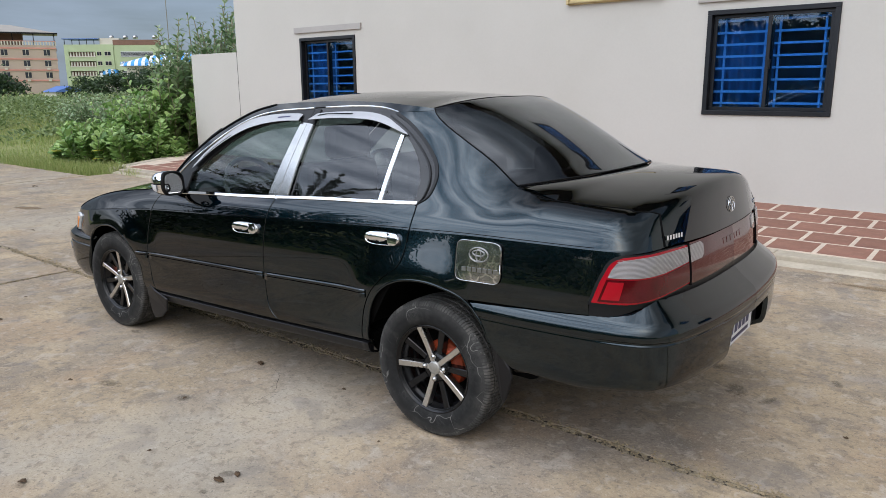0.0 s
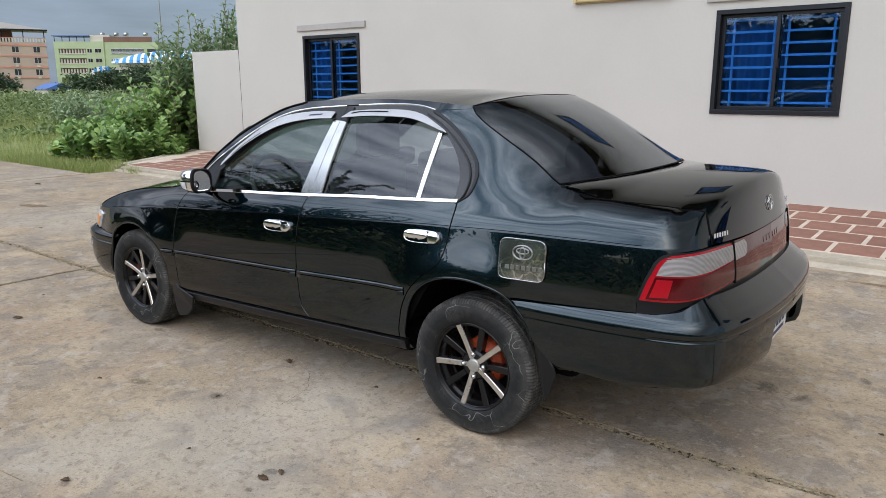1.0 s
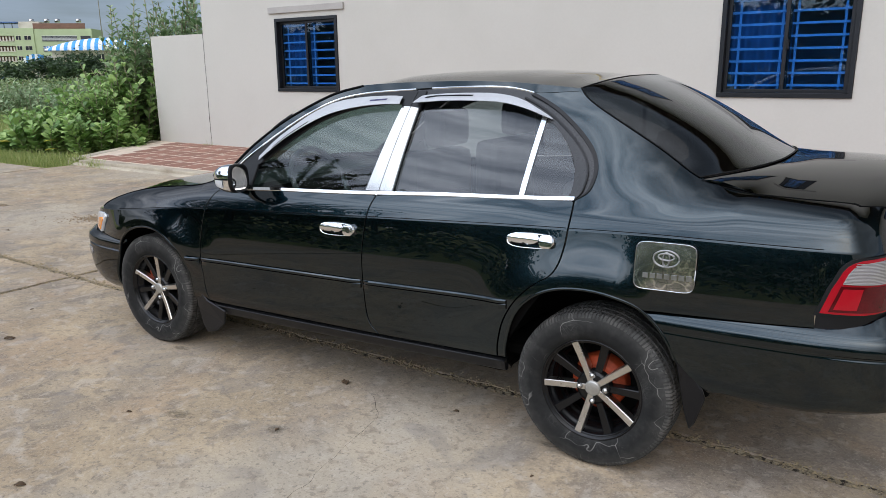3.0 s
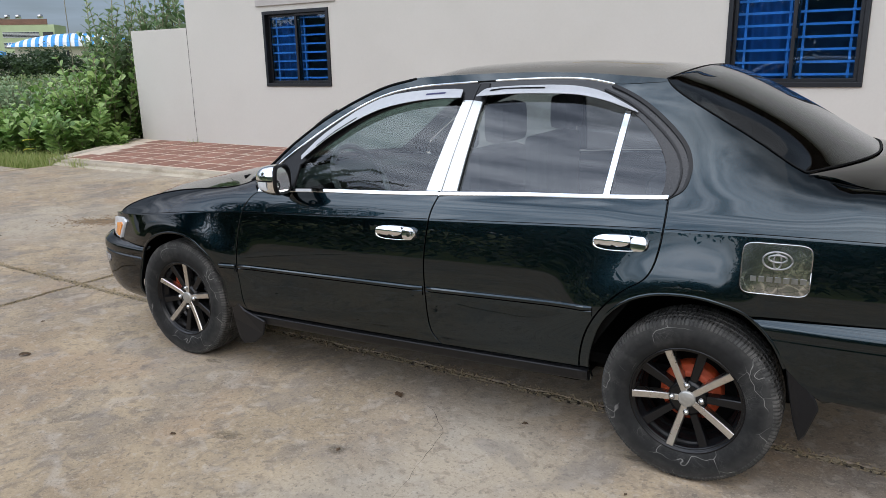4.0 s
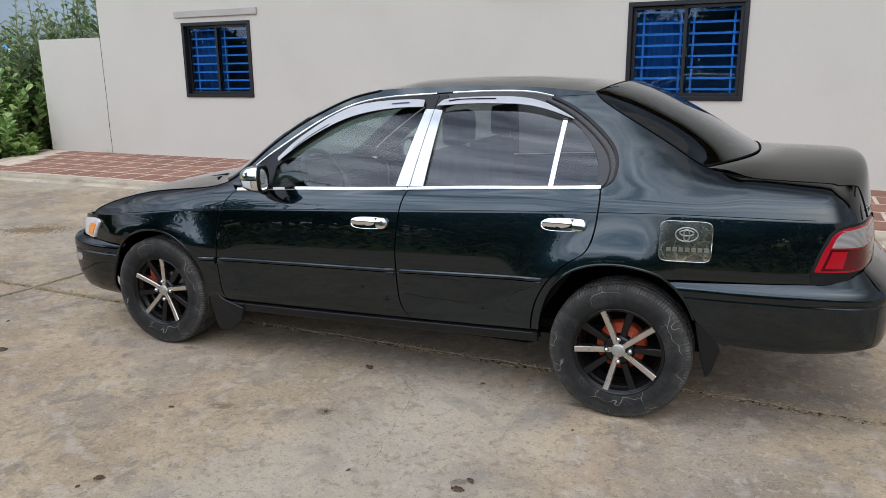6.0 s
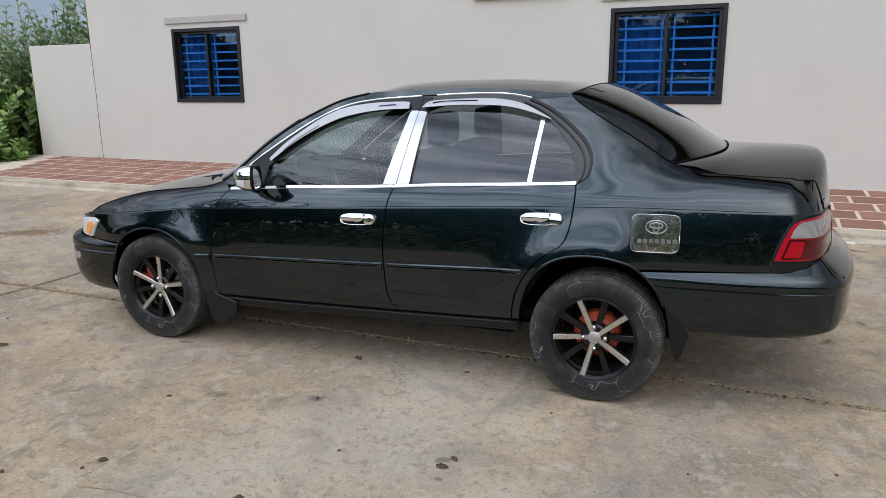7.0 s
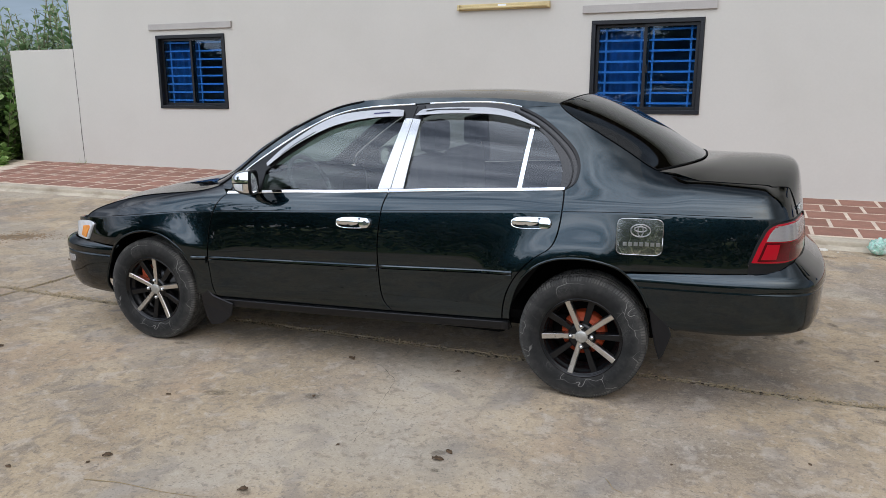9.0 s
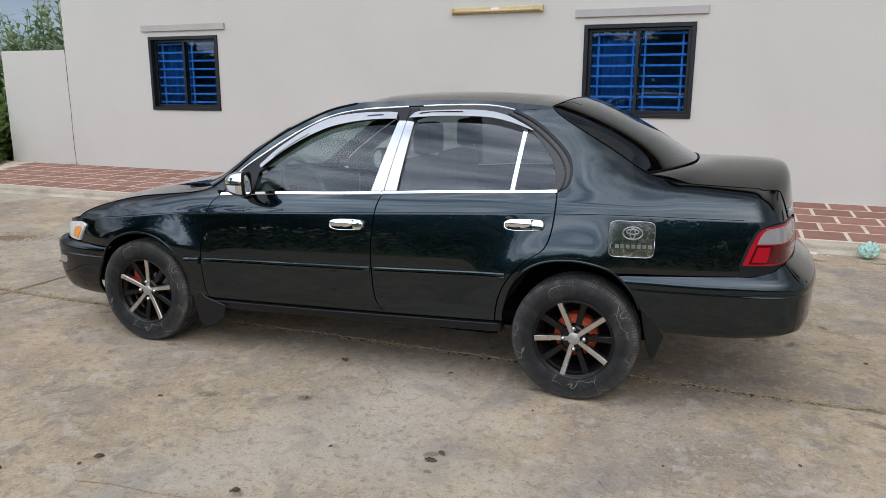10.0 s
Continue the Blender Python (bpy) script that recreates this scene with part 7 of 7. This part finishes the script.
def weed_band():
    """Tangled leafy weeds across the field, knee-high near the lot and shoulder-high farther off."""
    verts, faces = [], []
    for _ in range(420):
        d = 18 + 44 * rng.random() ** 0.8
        a = radians(rng.uniform(146, 163))
        x, y = 3.08 + d * math.cos(a), -2.99 + d * math.sin(a)
        k = 0.5 + 0.5 * noise.noise((x * 0.22, y * 0.22, 8))
        far = min(1.0, max(0.0, (d - 26) / 10))
        if k + 0.4 * far < 0.58:
            continue
        h, r = (0.18 + 0.85 * far) * (0.35 + 1.15 * k), (0.35 + 0.5 * far) * rng.uniform(0.7, 1.3)
        for _ in range(int(26 + 34 * far)):
            q, b = rng.uniform(0, 6.28), rng.random() ** 0.7
            s = r * math.sqrt(rng.random()) * (1.1 - 0.6 * b)
            p = Vector((x + s * math.cos(q), y + s * math.sin(q), -0.04 + h * b))
            g = Vector((math.cos(q) + rng.gauss(0, 0.5), math.sin(q) + rng.gauss(0, 0.5), rng.uniform(0.1, 1.3)))
            leaf_blade(verts, faces, p, g.normalized(), Vector((rng.gauss(0, 0.3), rng.gauss(0, 0.3), 1)), rng.uniform(0.12, 0.24), rng.uniform(0.05, 0.10))
    return tagged(mesh_part("field_weeds", verts, faces, M_WEED, smooth=False), "tangled dull green leafy weeds across the field", "weeds", kind="stuff")


weed_band()


def lot_weeds():
    """Dense dark weeds along the open side of the lot."""
    verts, faces = [], []
    for _ in range(9000):
        x, q = rng.uniform(-22, 13), rng.random()
        y = -5.35 - 4.5 * q
        h = (0.28 + 0.5 * min(1.0, q * 2.5)) * (0.7 + 0.6 * noise.noise((x * 0.5, y * 0.5, 12)))
        a = rng.uniform(0, 6.28)
        p = Vector((x, y, -0.05 + h * rng.random()))
        leaf_blade(verts, faces, p, Vector((math.cos(a), math.sin(a), rng.uniform(0.1, 1.2))), Vector((rng.gauss(0, 0.3), rng.gauss(0, 0.3), 1)), rng.uniform(0.16, 0.34), rng.uniform(0.06, 0.12))
    return tagged(mesh_part("lot_weeds", verts, faces, M_LEAFDARK, smooth=False), "dense dark green weeds along the open side of the lot", "weeds", kind="stuff")


lot_weeds()


# ---- far buildings ----
def far_frame(azimuth, distance, turn=0.0):
    """A pose across the field: local x runs to the right as seen from the lot, local y away from it."""
    a = radians(azimuth)
    return pose(3.08 + distance * math.cos(a), -2.99 + distance * math.sin(a), 0, 0, 0, azimuth - 90 + turn)


def far_window(x, z, w, h, parent, y=0.0, sill=True):
    f = part("window", boxes(((x - w / 2 - 0.12, y - 0.10, z - h / 2 - 0.12), (x + w / 2 + 0.12, y - 0.02, z - h / 2)), ((x - w / 2 - 0.12, y - 0.10, z + h / 2), (x + w / 2 + 0.12, y - 0.02, z + h / 2 + 0.12)),
                             ((x - 0.05, y - 0.09, z - h / 2), (x + 0.05, y - 0.02, z + h / 2))), M_CREAM, parent)
    part("pane", boxes(((x - w / 2, y - 0.06, z - h / 2), (x + w / 2, y - 0.01, z + h / 2))), M_FARGLASS, f)
    return f


def pink_building():
    b = thing("apartment_building", far_frame(156.25, 262), "pink and beige four-storey building with an open roof terrace", "building")
    part("wall", boxes(((-46, 0, -0.5), (0, 14, 14.4))), M_PINKWALL, b)
    for z in (3.9, 7.0, 10.3, 13.5):
        part("band", boxes(((-46.1, -0.2, z - 0.22), (0.15, 14.1, z + 0.22))), M_PINK, b, "pink band")
    for k in range(8):
        for z in (5.5, 9.0, 12.2):
            far_window(-2.6 - 5.7 * k, z, 1.7, 1.7, b)
            if z < 10 and k < 5:
                part("air_conditioner", boxes(((-3.0 - 5.7 * k, -0.5, z - 1.9), (-2.1 - 5.7 * k, -0.02, z - 1.3))), M_CREAM, b)
    part("balustrade_rail", boxes(((-46, -0.1, 15.5), (0, 0.1, 15.7)), ((-0.1, 0, 15.5), (0.1, 14, 15.7))), M_PINK, b)
    for k in range(58):
        part("baluster", boxes(((-45.8 + 0.8 * k, -0.06, 14.4), (-45.4 + 0.8 * k, 0.06, 15.5))), M_CREAM, b)
    for k in range(9):
        part("post", boxes(((-0.35 - 5.6 * k, 0.4, 14.4), (-0.1 - 5.6 * k, 0.65, 18.2))), M_FRAME, b)
    part("terrace_core", boxes(((-46, 4.5, 14.4), (-9, 13, 18.0))), M_RUST, b)
    bm = bmesh.new()
    lo = [bm.verts.new(p) for p in ((-46.5, -0.8, 18.1), (0.8, -0.8, 18.1), (0.8, 14.8, 18.1), (-46.5, 14.8, 18.1))]
    hi = [bm.verts.new(p) for p in ((-42, 6, 20.6), (-12, 6, 20.6), (-12, 8, 20.6), (-42, 8, 20.6))]
    bm.faces.new(lo[::-1])
    bm.faces.new(hi)
    for i in range(4):
        bm.faces.new((lo[i], lo[(i + 1) % 4], hi[(i + 1) % 4], hi[i]))
    part("roof", bm, M_FARROOF, b)
    part("eave", boxes(((-46.5, -0.85, 17.7), (0.85, -0.7, 18.15))), M_FRAME, b)


def green_building():
    b = thing("school_building", far_frame(152.7, 296, -22), "lime green four-storey building with recessed balconies", "building")
    part("wall", boxes(((-17.5, 1.6, -0.5), (0, 12, 16.8))), M_GREENWALL, b)
    part("corner_pier", boxes(((-17.5, 0, -0.5), (-16.0, 1.58, 16.8))), M_GREENWALL, b)
    part("corner_pier", boxes(((-6.4, 0, -0.5), (0, 1.58, 16.8))), M_GREENWALL, b)
    for z in (0.2, 4.2, 7.6, 11.0, 14.3):
        part("balcony_parapet", boxes(((-15.98, 0.01, z), (-6.42, 1.57, z + (2.5 if z > 14 else 1.5)))), M_GREENWALL, b)
    part("side_wing", boxes(((0.02, 0.3, -0.5), (19, 12, 16.6))), M_GREENWALL, b)
    for z in (4.2, 7.6, 11.0):
        part("balcony_back", boxes(((-15.9, 1.4, z + 1.5), (-6.5, 1.58, z + 3.3))), M_RUST, b)
        part("balcony_rail", boxes(((-16.0, -0.15, z + 1.45), (-6.4, 0.02, z + 1.7))), M_CREAM, b)
        for k in range(9):
            part("baluster", boxes(((-15.7 + 1.05 * k, 0.3, z + 1.7), (-15.2 + 1.05 * k, 0.5, z + 3.1))), M_CREAM, b)
        for x in (-5.1, -2.1):
            far_window(x, z + 2.6, 1.5 + 0.6 * (x > -3), 1.3, b)
        part("long_window", boxes(((2.5, 0.15, z + 1.4), (14, 0.29, z + 3.2))), M_FARGLASS, b)
        part("window_grille", boxes(*[((2.5, 0.08, z + 1.5 + 0.42 * k), (14, 0.14, z + 1.62 + 0.42 * k)) for k in range(5)]), M_WHITE, b)
        part("long_window", boxes(((15.2, 0.15, z + 1.4), (18.5, 0.29, z + 3.2))), M_FARGLASS, b)
    part("terrace_roof", boxes(((-17.8, -0.4, 18.6), (-5, 8, 18.9))), M_BLUEROOF, b)
    for x in (-17.3, -14.6, -12, -9.4, -6.8):
        part("post", boxes(((x, 0.2, 16.8), (x + 0.18, 0.4, 18.6))), M_FRAME, b)
    part("penthouse", boxes(((-5, 1, 16.8), (2, 9, 19.0))), M_CREAM, b)
    part("brown_parapet", boxes(((0, 0.2, 16.6), (17, 0.6, 18.4))), M_RUST, b)
    for x in (-1.5, 3.5, 7, 14):
        v, f = lathe([(0, 0.0), (0.0, 0.9), (1.1, 0.9), (1.3, 0.4), (1.35, 0.0)], 12, "z")
        ob = mesh_part("water_tank", v, f, M_STEEL, b)
        ob.location = (x, 3.5, 18.8)


def vault_shed():
    b = thing("market_shed", far_frame(149.7, 112, -12), "white shed under a striped blue and white vaulted awning", "shed")
    part("wall", boxes(((-4.6, 0.3, -0.5), (10.5, 7, 5.0))), M_CREAM, b)
    n = 34
    for k in range(n):
        x0, x1 = -5.2 + 0.47 * k, -5.2 + 0.47 * (k + 1)
        verts, faces = [], []
        for i in range(11):
            a = math.pi * i / 10
            for x in (x0, x1):
                for r in (1.0, 0.97):
                    swell = math.sin(math.pi * min(0.985, max(0.015, (x + 5.3) / 16.2))) ** 0.55
                    verts.append((x, 1.6 - 2.4 * r * math.cos(a), 4.45 + 1.75 * swell * r * math.sin(a)))
        for i in range(10):
            q = 4 * i
            faces += [(q, q + 2, q + 6, q + 4), (q + 1, q + 5, q + 7, q + 3), (q, q + 4, q + 5, q + 1), (q + 2, q + 3, q + 7, q + 6)]
        mesh_part("awning_strip", verts, faces, M_AWNBLUE if k % 2 else M_WHITE, b, smooth=False)
    for k in range(7):
        bm = boxes(((-5.15, -0.7 + 0.66 * k, 4.75), (-5.1, -0.37 + 0.66 * k, 4.85 + 0.2 * math.sin(math.pi * (k + 0.5) / 7))))
        part("awning_end", bm, M_AWNBLUE if k % 2 == 0 else M_WHITE, b)
    for x in (-2.5, 1.5, 5.0, 8.5):
        far_window(x, 3.6, 0.7, 0.8, b, 0.3)
    small = thing("market_shed", far_frame(153.0, 108, -10), "small white lean-to with a striped awning", "shed")
    part("wall", boxes(((-1.0, 0.3, -0.5), (1.3, 4, 2.8))), M_CREAM, small)
    for k in range(6):
        part("awning_strip", boxes(((-1.2 + 0.33 * k, -0.6, 2.8 + 0.2 * math.sin(math.pi * k / 8)), (-0.87 + 0.33 * k, 1.5, 3.3 + 0.6 * math.sin(math.pi * (k + 0.5) / 8)))), M_AWNBLUE if k % 2 else M_WHITE, small)


def gable_house(azimuth, distance, width, eave, ridge, label):
    b = thing("house", far_frame(azimuth, distance, 15), label, "house")
    part("wall", boxes(((-width / 2, 0, -0.5), (width / 2, 8, eave))), M_CREAM, b)
    far_window(-width / 5, eave * 0.6, 1.0, 1.0, b)
    bm = bmesh.new()
    a = [bm.verts.new(p) for p in ((-width / 2 - 0.5, -0.6, eave), (width / 2 + 0.5, -0.6, eave), (width / 2 + 0.5, 8.6, eave), (-width / 2 - 0.5, 8.6, eave), (0, -0.6, ridge), (0, 8.6, ridge))]
    for q in ((0, 1, 4), (2, 3, 5), (0, 4, 5, 3), (1, 2, 5, 4), (3, 2, 1, 0)):
        bm.faces.new([a[i] for i in q])
    part("roof", bm, M_BLUEROOF, b)


pink_building()
green_building()
vault_shed()
gable_house(155.7, 150, 4.4, 0.8, 1.9, "low house with a blue metal roof")
mast = thing("mast", far_frame(149.0, 60), "thin grey radio mast", "mast")
v, f = tube([(0, 0, -0.1), (0, 0, 12), (0, 0, 22)], 0.032, 6, 0.4)
mesh_part("pole", v, f, M_FARROOF, mast)
part("foot", boxes(((-0.25, -0.25, -0.1), (0.25, 0.25, 0.15))), M_KERB, mast)

# ---- litter and wear on the ground ----
def crumbs():
    """Broken mortar and grit along the slab joints."""
    verts, faces = [], []
    r = random.Random(3)
    for _ in range(5200):
        if r.random() < 0.72:
            t = r.uniform(-4.2, 4.2)
            x, y = t, -0.43 + joint_line(t, -0.43) + r.gauss(0, 0.026) + 0.012
        else:
            t = r.uniform(-3.0, 2.6)
            x, y = -2.93 + joint_line(t, -2.93) + r.gauss(0, 0.016), t
        s = abs(r.gauss(0, 0.0032)) + 0.0012
        b = len(verts)
        for dx, dy, dz in ((-1, -0.7, 0), (1, -0.8, 0), (0.8, 0.9, 0), (-0.9, 0.8, 0), (r.uniform(-0.4, 0.4), r.uniform(-0.4, 0.4), 0.9)):
            verts.append((x + dx * s * r.uniform(0.6, 1.3), y + dy * s * r.uniform(0.6, 1.3), dz * s))
        faces.extend(((b, b + 1, b + 4), (b + 1, b + 2, b + 4), (b + 2, b + 3, b + 4), (b + 3, b, b + 4)))
    return tagged(mesh_part("joint_grit", verts, faces, M_GRIT, smooth=False), "broken grit along the concrete joints", "grit", kind="stuff")


crumbs()


def crack(points, width, label):
    """A hairline crack: a thin dark sliver that wanders."""
    verts, faces = [], []
    line = []
    for a, b in zip(points, points[1:]):
        k = max(2, int(math.dist(a, b) / 0.02))
        line += [(a[0] + (b[0] - a[0]) * i / k, a[1] + (b[1] - a[1]) * i / k) for i in range(k)]
    for i, (x, y) in enumerate(line):
        dx, dy = 0.016 * noise.noise((x * 14, y * 14, 1)), 0.016 * noise.noise((x * 14, y * 14, 9))
        w = width * (0.35 + 0.9 * abs(noise.noise((i * 0.21, 3, 3))))
        verts += [(x + dx - w, y + dy, 0.0006), (x + dx + w, y + dy + w, 0.0006), (x + dx, y + dy, -0.004)]
    for i in range(len(line) - 1):
        faces += [(3 * i, 3 * i + 1, 3 * i + 4, 3 * i + 3)]
    return tagged(mesh_part("crack", verts, faces, M_DARK, lot, smooth=False), label)


crack([(0.34, -0.95), (0.37, -1.1), (0.41, -1.32), (0.44, -1.45), (0.47, -1.62)], 0.0009, "hairline crack")
crack([(0.34, -0.95), (0.20, -0.80), (0.05, -0.74)], 0.0010, "hairline crack")
crack([(2.9, 3.6), (2.98, 3.2), (3.15, 2.8), (3.2, 2.3), (3.35, 1.9)], 0.004, "branching crack")
crack([(-6.2, 0.6), (-5.4, 0.9), (-4.6, 0.7), (-4.0, 0.95)], 0.003, "hairline crack")
crack([(-9.5, 2.0), (-8.2, 2.15), (-7.2, 2.45), (-6.3, 2.5)], 0.003, "hairline crack")


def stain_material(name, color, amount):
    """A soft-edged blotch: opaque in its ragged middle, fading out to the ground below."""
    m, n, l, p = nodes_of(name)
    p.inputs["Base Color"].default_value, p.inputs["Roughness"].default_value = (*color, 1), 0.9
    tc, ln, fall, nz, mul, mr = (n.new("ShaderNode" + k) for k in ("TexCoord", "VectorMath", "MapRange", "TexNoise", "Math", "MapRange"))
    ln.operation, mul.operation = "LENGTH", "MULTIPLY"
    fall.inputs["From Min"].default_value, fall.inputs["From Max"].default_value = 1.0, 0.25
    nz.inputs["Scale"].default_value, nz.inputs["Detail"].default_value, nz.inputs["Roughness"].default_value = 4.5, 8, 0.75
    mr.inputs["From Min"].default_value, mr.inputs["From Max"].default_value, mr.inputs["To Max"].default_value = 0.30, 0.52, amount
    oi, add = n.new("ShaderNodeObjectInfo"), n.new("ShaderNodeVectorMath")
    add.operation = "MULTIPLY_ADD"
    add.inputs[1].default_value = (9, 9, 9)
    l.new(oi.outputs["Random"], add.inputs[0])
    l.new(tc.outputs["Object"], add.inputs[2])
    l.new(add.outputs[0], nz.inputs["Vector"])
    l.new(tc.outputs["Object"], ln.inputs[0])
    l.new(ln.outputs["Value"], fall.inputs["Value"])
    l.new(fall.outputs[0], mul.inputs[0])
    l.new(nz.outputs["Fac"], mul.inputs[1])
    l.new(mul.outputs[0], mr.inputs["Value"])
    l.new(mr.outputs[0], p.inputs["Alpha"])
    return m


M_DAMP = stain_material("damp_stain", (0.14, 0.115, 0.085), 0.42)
M_SOIL = stain_material("dried_mud", (0.24, 0.165, 0.095), 0.75)


def stain(x, y, rx, ry, turn, material, label):
    """A thin blotch on the slabs with an uneven outline."""
    n = 28
    verts = [(0, 0, 0)] + [((1 + 0.12 * noise.noise((x + math.cos(2 * math.pi * i / n), y + math.sin(2 * math.pi * i / n), 3))) * math.cos(2 * math.pi * i / n), math.sin(2 * math.pi * i / n), 0) for i in range(n)]
    ob = mesh_part("stain", verts, [(0, i + 1, (i + 1) % n + 1) for i in range(n)], material, lot, smooth=False, label=label)
    ob.matrix_local = pose(x, y, 0.0012, 0, 0, turn) @ Matrix.Diagonal((rx, ry, 1, 1))
    ob.visible_shadow = False


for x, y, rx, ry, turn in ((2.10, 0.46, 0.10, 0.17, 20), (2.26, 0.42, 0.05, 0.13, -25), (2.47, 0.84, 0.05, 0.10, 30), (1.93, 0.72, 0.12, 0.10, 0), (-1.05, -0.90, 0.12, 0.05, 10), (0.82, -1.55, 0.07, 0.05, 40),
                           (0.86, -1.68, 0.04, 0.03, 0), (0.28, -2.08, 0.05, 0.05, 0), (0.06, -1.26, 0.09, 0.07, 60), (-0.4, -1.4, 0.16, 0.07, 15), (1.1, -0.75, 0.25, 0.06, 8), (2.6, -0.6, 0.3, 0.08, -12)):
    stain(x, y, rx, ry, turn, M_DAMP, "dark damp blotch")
for x, y, rx, ry, turn in ((-4.75, 0.93, 0.48, 0.24, 25), (-4.1, 1.5, 0.3, 0.12, 10), (-6.6, 0.7, 0.5, 0.2, 15), (-5.6, -0.2, 0.4, 0.12, 5), (2.4, 2.9, 0.7, 0.12, 0), (3.3, 2.95, 0.6, 0.1, 0)):
    stain(x, y, rx, ry, turn, M_SOIL, "brown dried mud")


def crumbs(x, y, rx, ry, turn, count):
    """Loose clods of dried mud, thickest in the middle of the patch."""
    verts, faces, m = [], [], Matrix.Rotation(radians(turn), 3, "Z")
    for _ in range(count):
        p = Vector((x, y, 0)) + m @ Vector((rng.gauss(0, 0.42) * rx, rng.gauss(0, 0.42) * ry, 0))
        r, b, a = rng.uniform(0.003, 0.012), len(verts), rng.uniform(0, 6.28)
        for k in range(4):
            verts.append(p + Vector((r * rng.uniform(0.7, 1.3) * math.cos(a + 1.57 * k), r * rng.uniform(0.7, 1.3) * math.sin(a + 1.57 * k), 0.0005)))
        verts.append(p + Vector((rng.uniform(-0.3, 0.3) * r, rng.uniform(-0.3, 0.3) * r, r * rng.uniform(0.5, 0.9))))
        faces += [(b, b + 1, b + 4), (b + 1, b + 2, b + 4), (b + 2, b + 3, b + 4), (b + 3, b, b + 4)]
    return tagged(mesh_part("mud_crumbs", verts, faces, M_CLOD, smooth=False), "loose brown crumbs of dried mud on concrete", "mud", kind="stuff")


M_CLOD = surface("mud_clod", (0.23, 0.16, 0.095), rough=0.95, var=0.3, scale=12, bump=0.1)
crumbs(-4.75, 0.93, 0.5, 0.26, 25, 700)
crumbs(-4.1, 1.5, 0.34, 0.15, 10, 220)


def dry_leaf(x, y, size, turn, material=M_DRY):
    r = random.Random(int(x * 100) + int(y * 1000))
    verts, faces = [], []
    for i in range(7):
        t = i / 6
        w = math.sin(math.pi * min(1, t * 0.9 + 0.08)) * 0.32
        for k, u in enumerate((-1, 0, 1)):
            verts.append((size * (t - 0.5), size * w * u, size * (0.05 + 0.16 * abs(u) * r.random() + 0.10 * math.sin(t * 3 + r.random()))))
    for i in range(6):
        for k in range(2):
            faces.append((3 * i + k, 3 * i + k + 1, 3 * i + k + 4, 3 * i + k + 3))
    ob = mesh_part("dry_leaf", verts, faces, material)
    ob.matrix_world = pose(x, y, 0.0, 0, 0, turn)
    mod = ob.modifiers.new("thick", "SOLIDIFY")
    mod.thickness = 0.0012
    return tagged(ob, "small curled dry brown leaf on concrete", "leaf", "fallen leaves")


for i, (x, y, s) in enumerate(((-0.69, -2.27, 0.035), (-0.40, -2.06, 0.05), (-0.43, -2.13, 0.025), (-0.01, -0.76, 0.07), (0.59, -0.72, 0.035), (0.41, -1.64, 0.022), (0.06, -1.26, 0.03), (0.86, -1.53, 0.045),
                               (0.84, -1.60, 0.06), (-1.97, -1.34, 0.07), (-8.62, 1.61, 0.12), (2.62, 0.24, 0.03), (0.26, -2.07, 0.05), (1.1, -1.0, 0.02), (2.2, -1.1, 0.025), (-1.5, -1.9, 0.03), (-0.6, -1.5, 0.03), (1.7, -1.3, 0.02),
                               (2.9, 0.6, 0.03), (2.75, -0.3, 0.02), (3.2, 1.2, 0.03), (-2.4, -1.0, 0.03), (-3.4, 0.4, 0.05), (-4.1, 1.2, 0.06), (-5.0, 0.1, 0.05))):
    dry_leaf(x, y, s * 0.8, 47 * i)


def twig(points):
    v, f = tube([Vector(p) for p in points], 0.0018, 5, 0.6)
    return tagged(mesh_part("twig", v, f, M_STRAW), "thin curved dry straw-coloured twig on concrete", "twig", "twigs")


twig([(1.48, -1.50, 0.002), (1.50, -1.53, 0.003), (1.515, -1.56, 0.002), (1.55, -1.575, 0.002)])
twig([(-0.34, -2.23, 0.002), (-0.2, -2.20, 0.003), (0.0, -2.19, 0.002), (0.14, -2.17, 0.002)])


def rubble(x, y, size, turn, label):
    bm = bmesh.new()
    bmesh.ops.create_icosphere(bm, subdivisions=2, radius=1.0)
    for v in bm.verts:
        v.co *= 0.8 + 0.45 * noise.noise(v.co * 1.3 + Vector((x, y, 0)))
        v.co = Vector((v.co.x * size, v.co.y * size * 0.5, max(-0.05, v.co.z) * size * 0.42))
    ob = part("stone", bm, M_STONE, smooth=False)
    ob.matrix_world = pose(x, y, 0.004, 0, 0, turn)
    return tagged(ob, label, "stone", "broken stones")


rubble(2.62, 3.16, 0.062, 10, "pale broken chip of stone beside the kerb")
rubble(2.74, 3.12, 0.02, 40, "small pale stone crumb beside the kerb")
rubble(2.50, 3.17, 0.016, 70, "small pale stone crumb beside the kerb")


def carrier_bag(x, y):
    bm = bmesh.new()
    bmesh.ops.create_icosphere(bm, subdivisions=4, radius=1.0)
    for v in bm.verts:
        n = v.co.normalized()
        k = 1 + 0.30 * noise.noise(n * 2.2) + 0.16 * noise.noise(n * 5.5) + 0.08 * abs(noise.noise(n * 12))
        v.co = Vector((n.x * 0.085 * k, n.y * 0.075 * k, (n.z * 0.5 + 0.5) * 0.135 * k + 0.002))
    ob = part("plastic_bag", bm, M_BAG, smooth=True)
    ob.matrix_world = pose(x, y, 0.0, 0, 0, 20)
    return tagged(ob, "crumpled pale green plastic bag beside the kerb", "bag")


carrier_bag(3.06, 3.14)


tile_floor(platform_top)
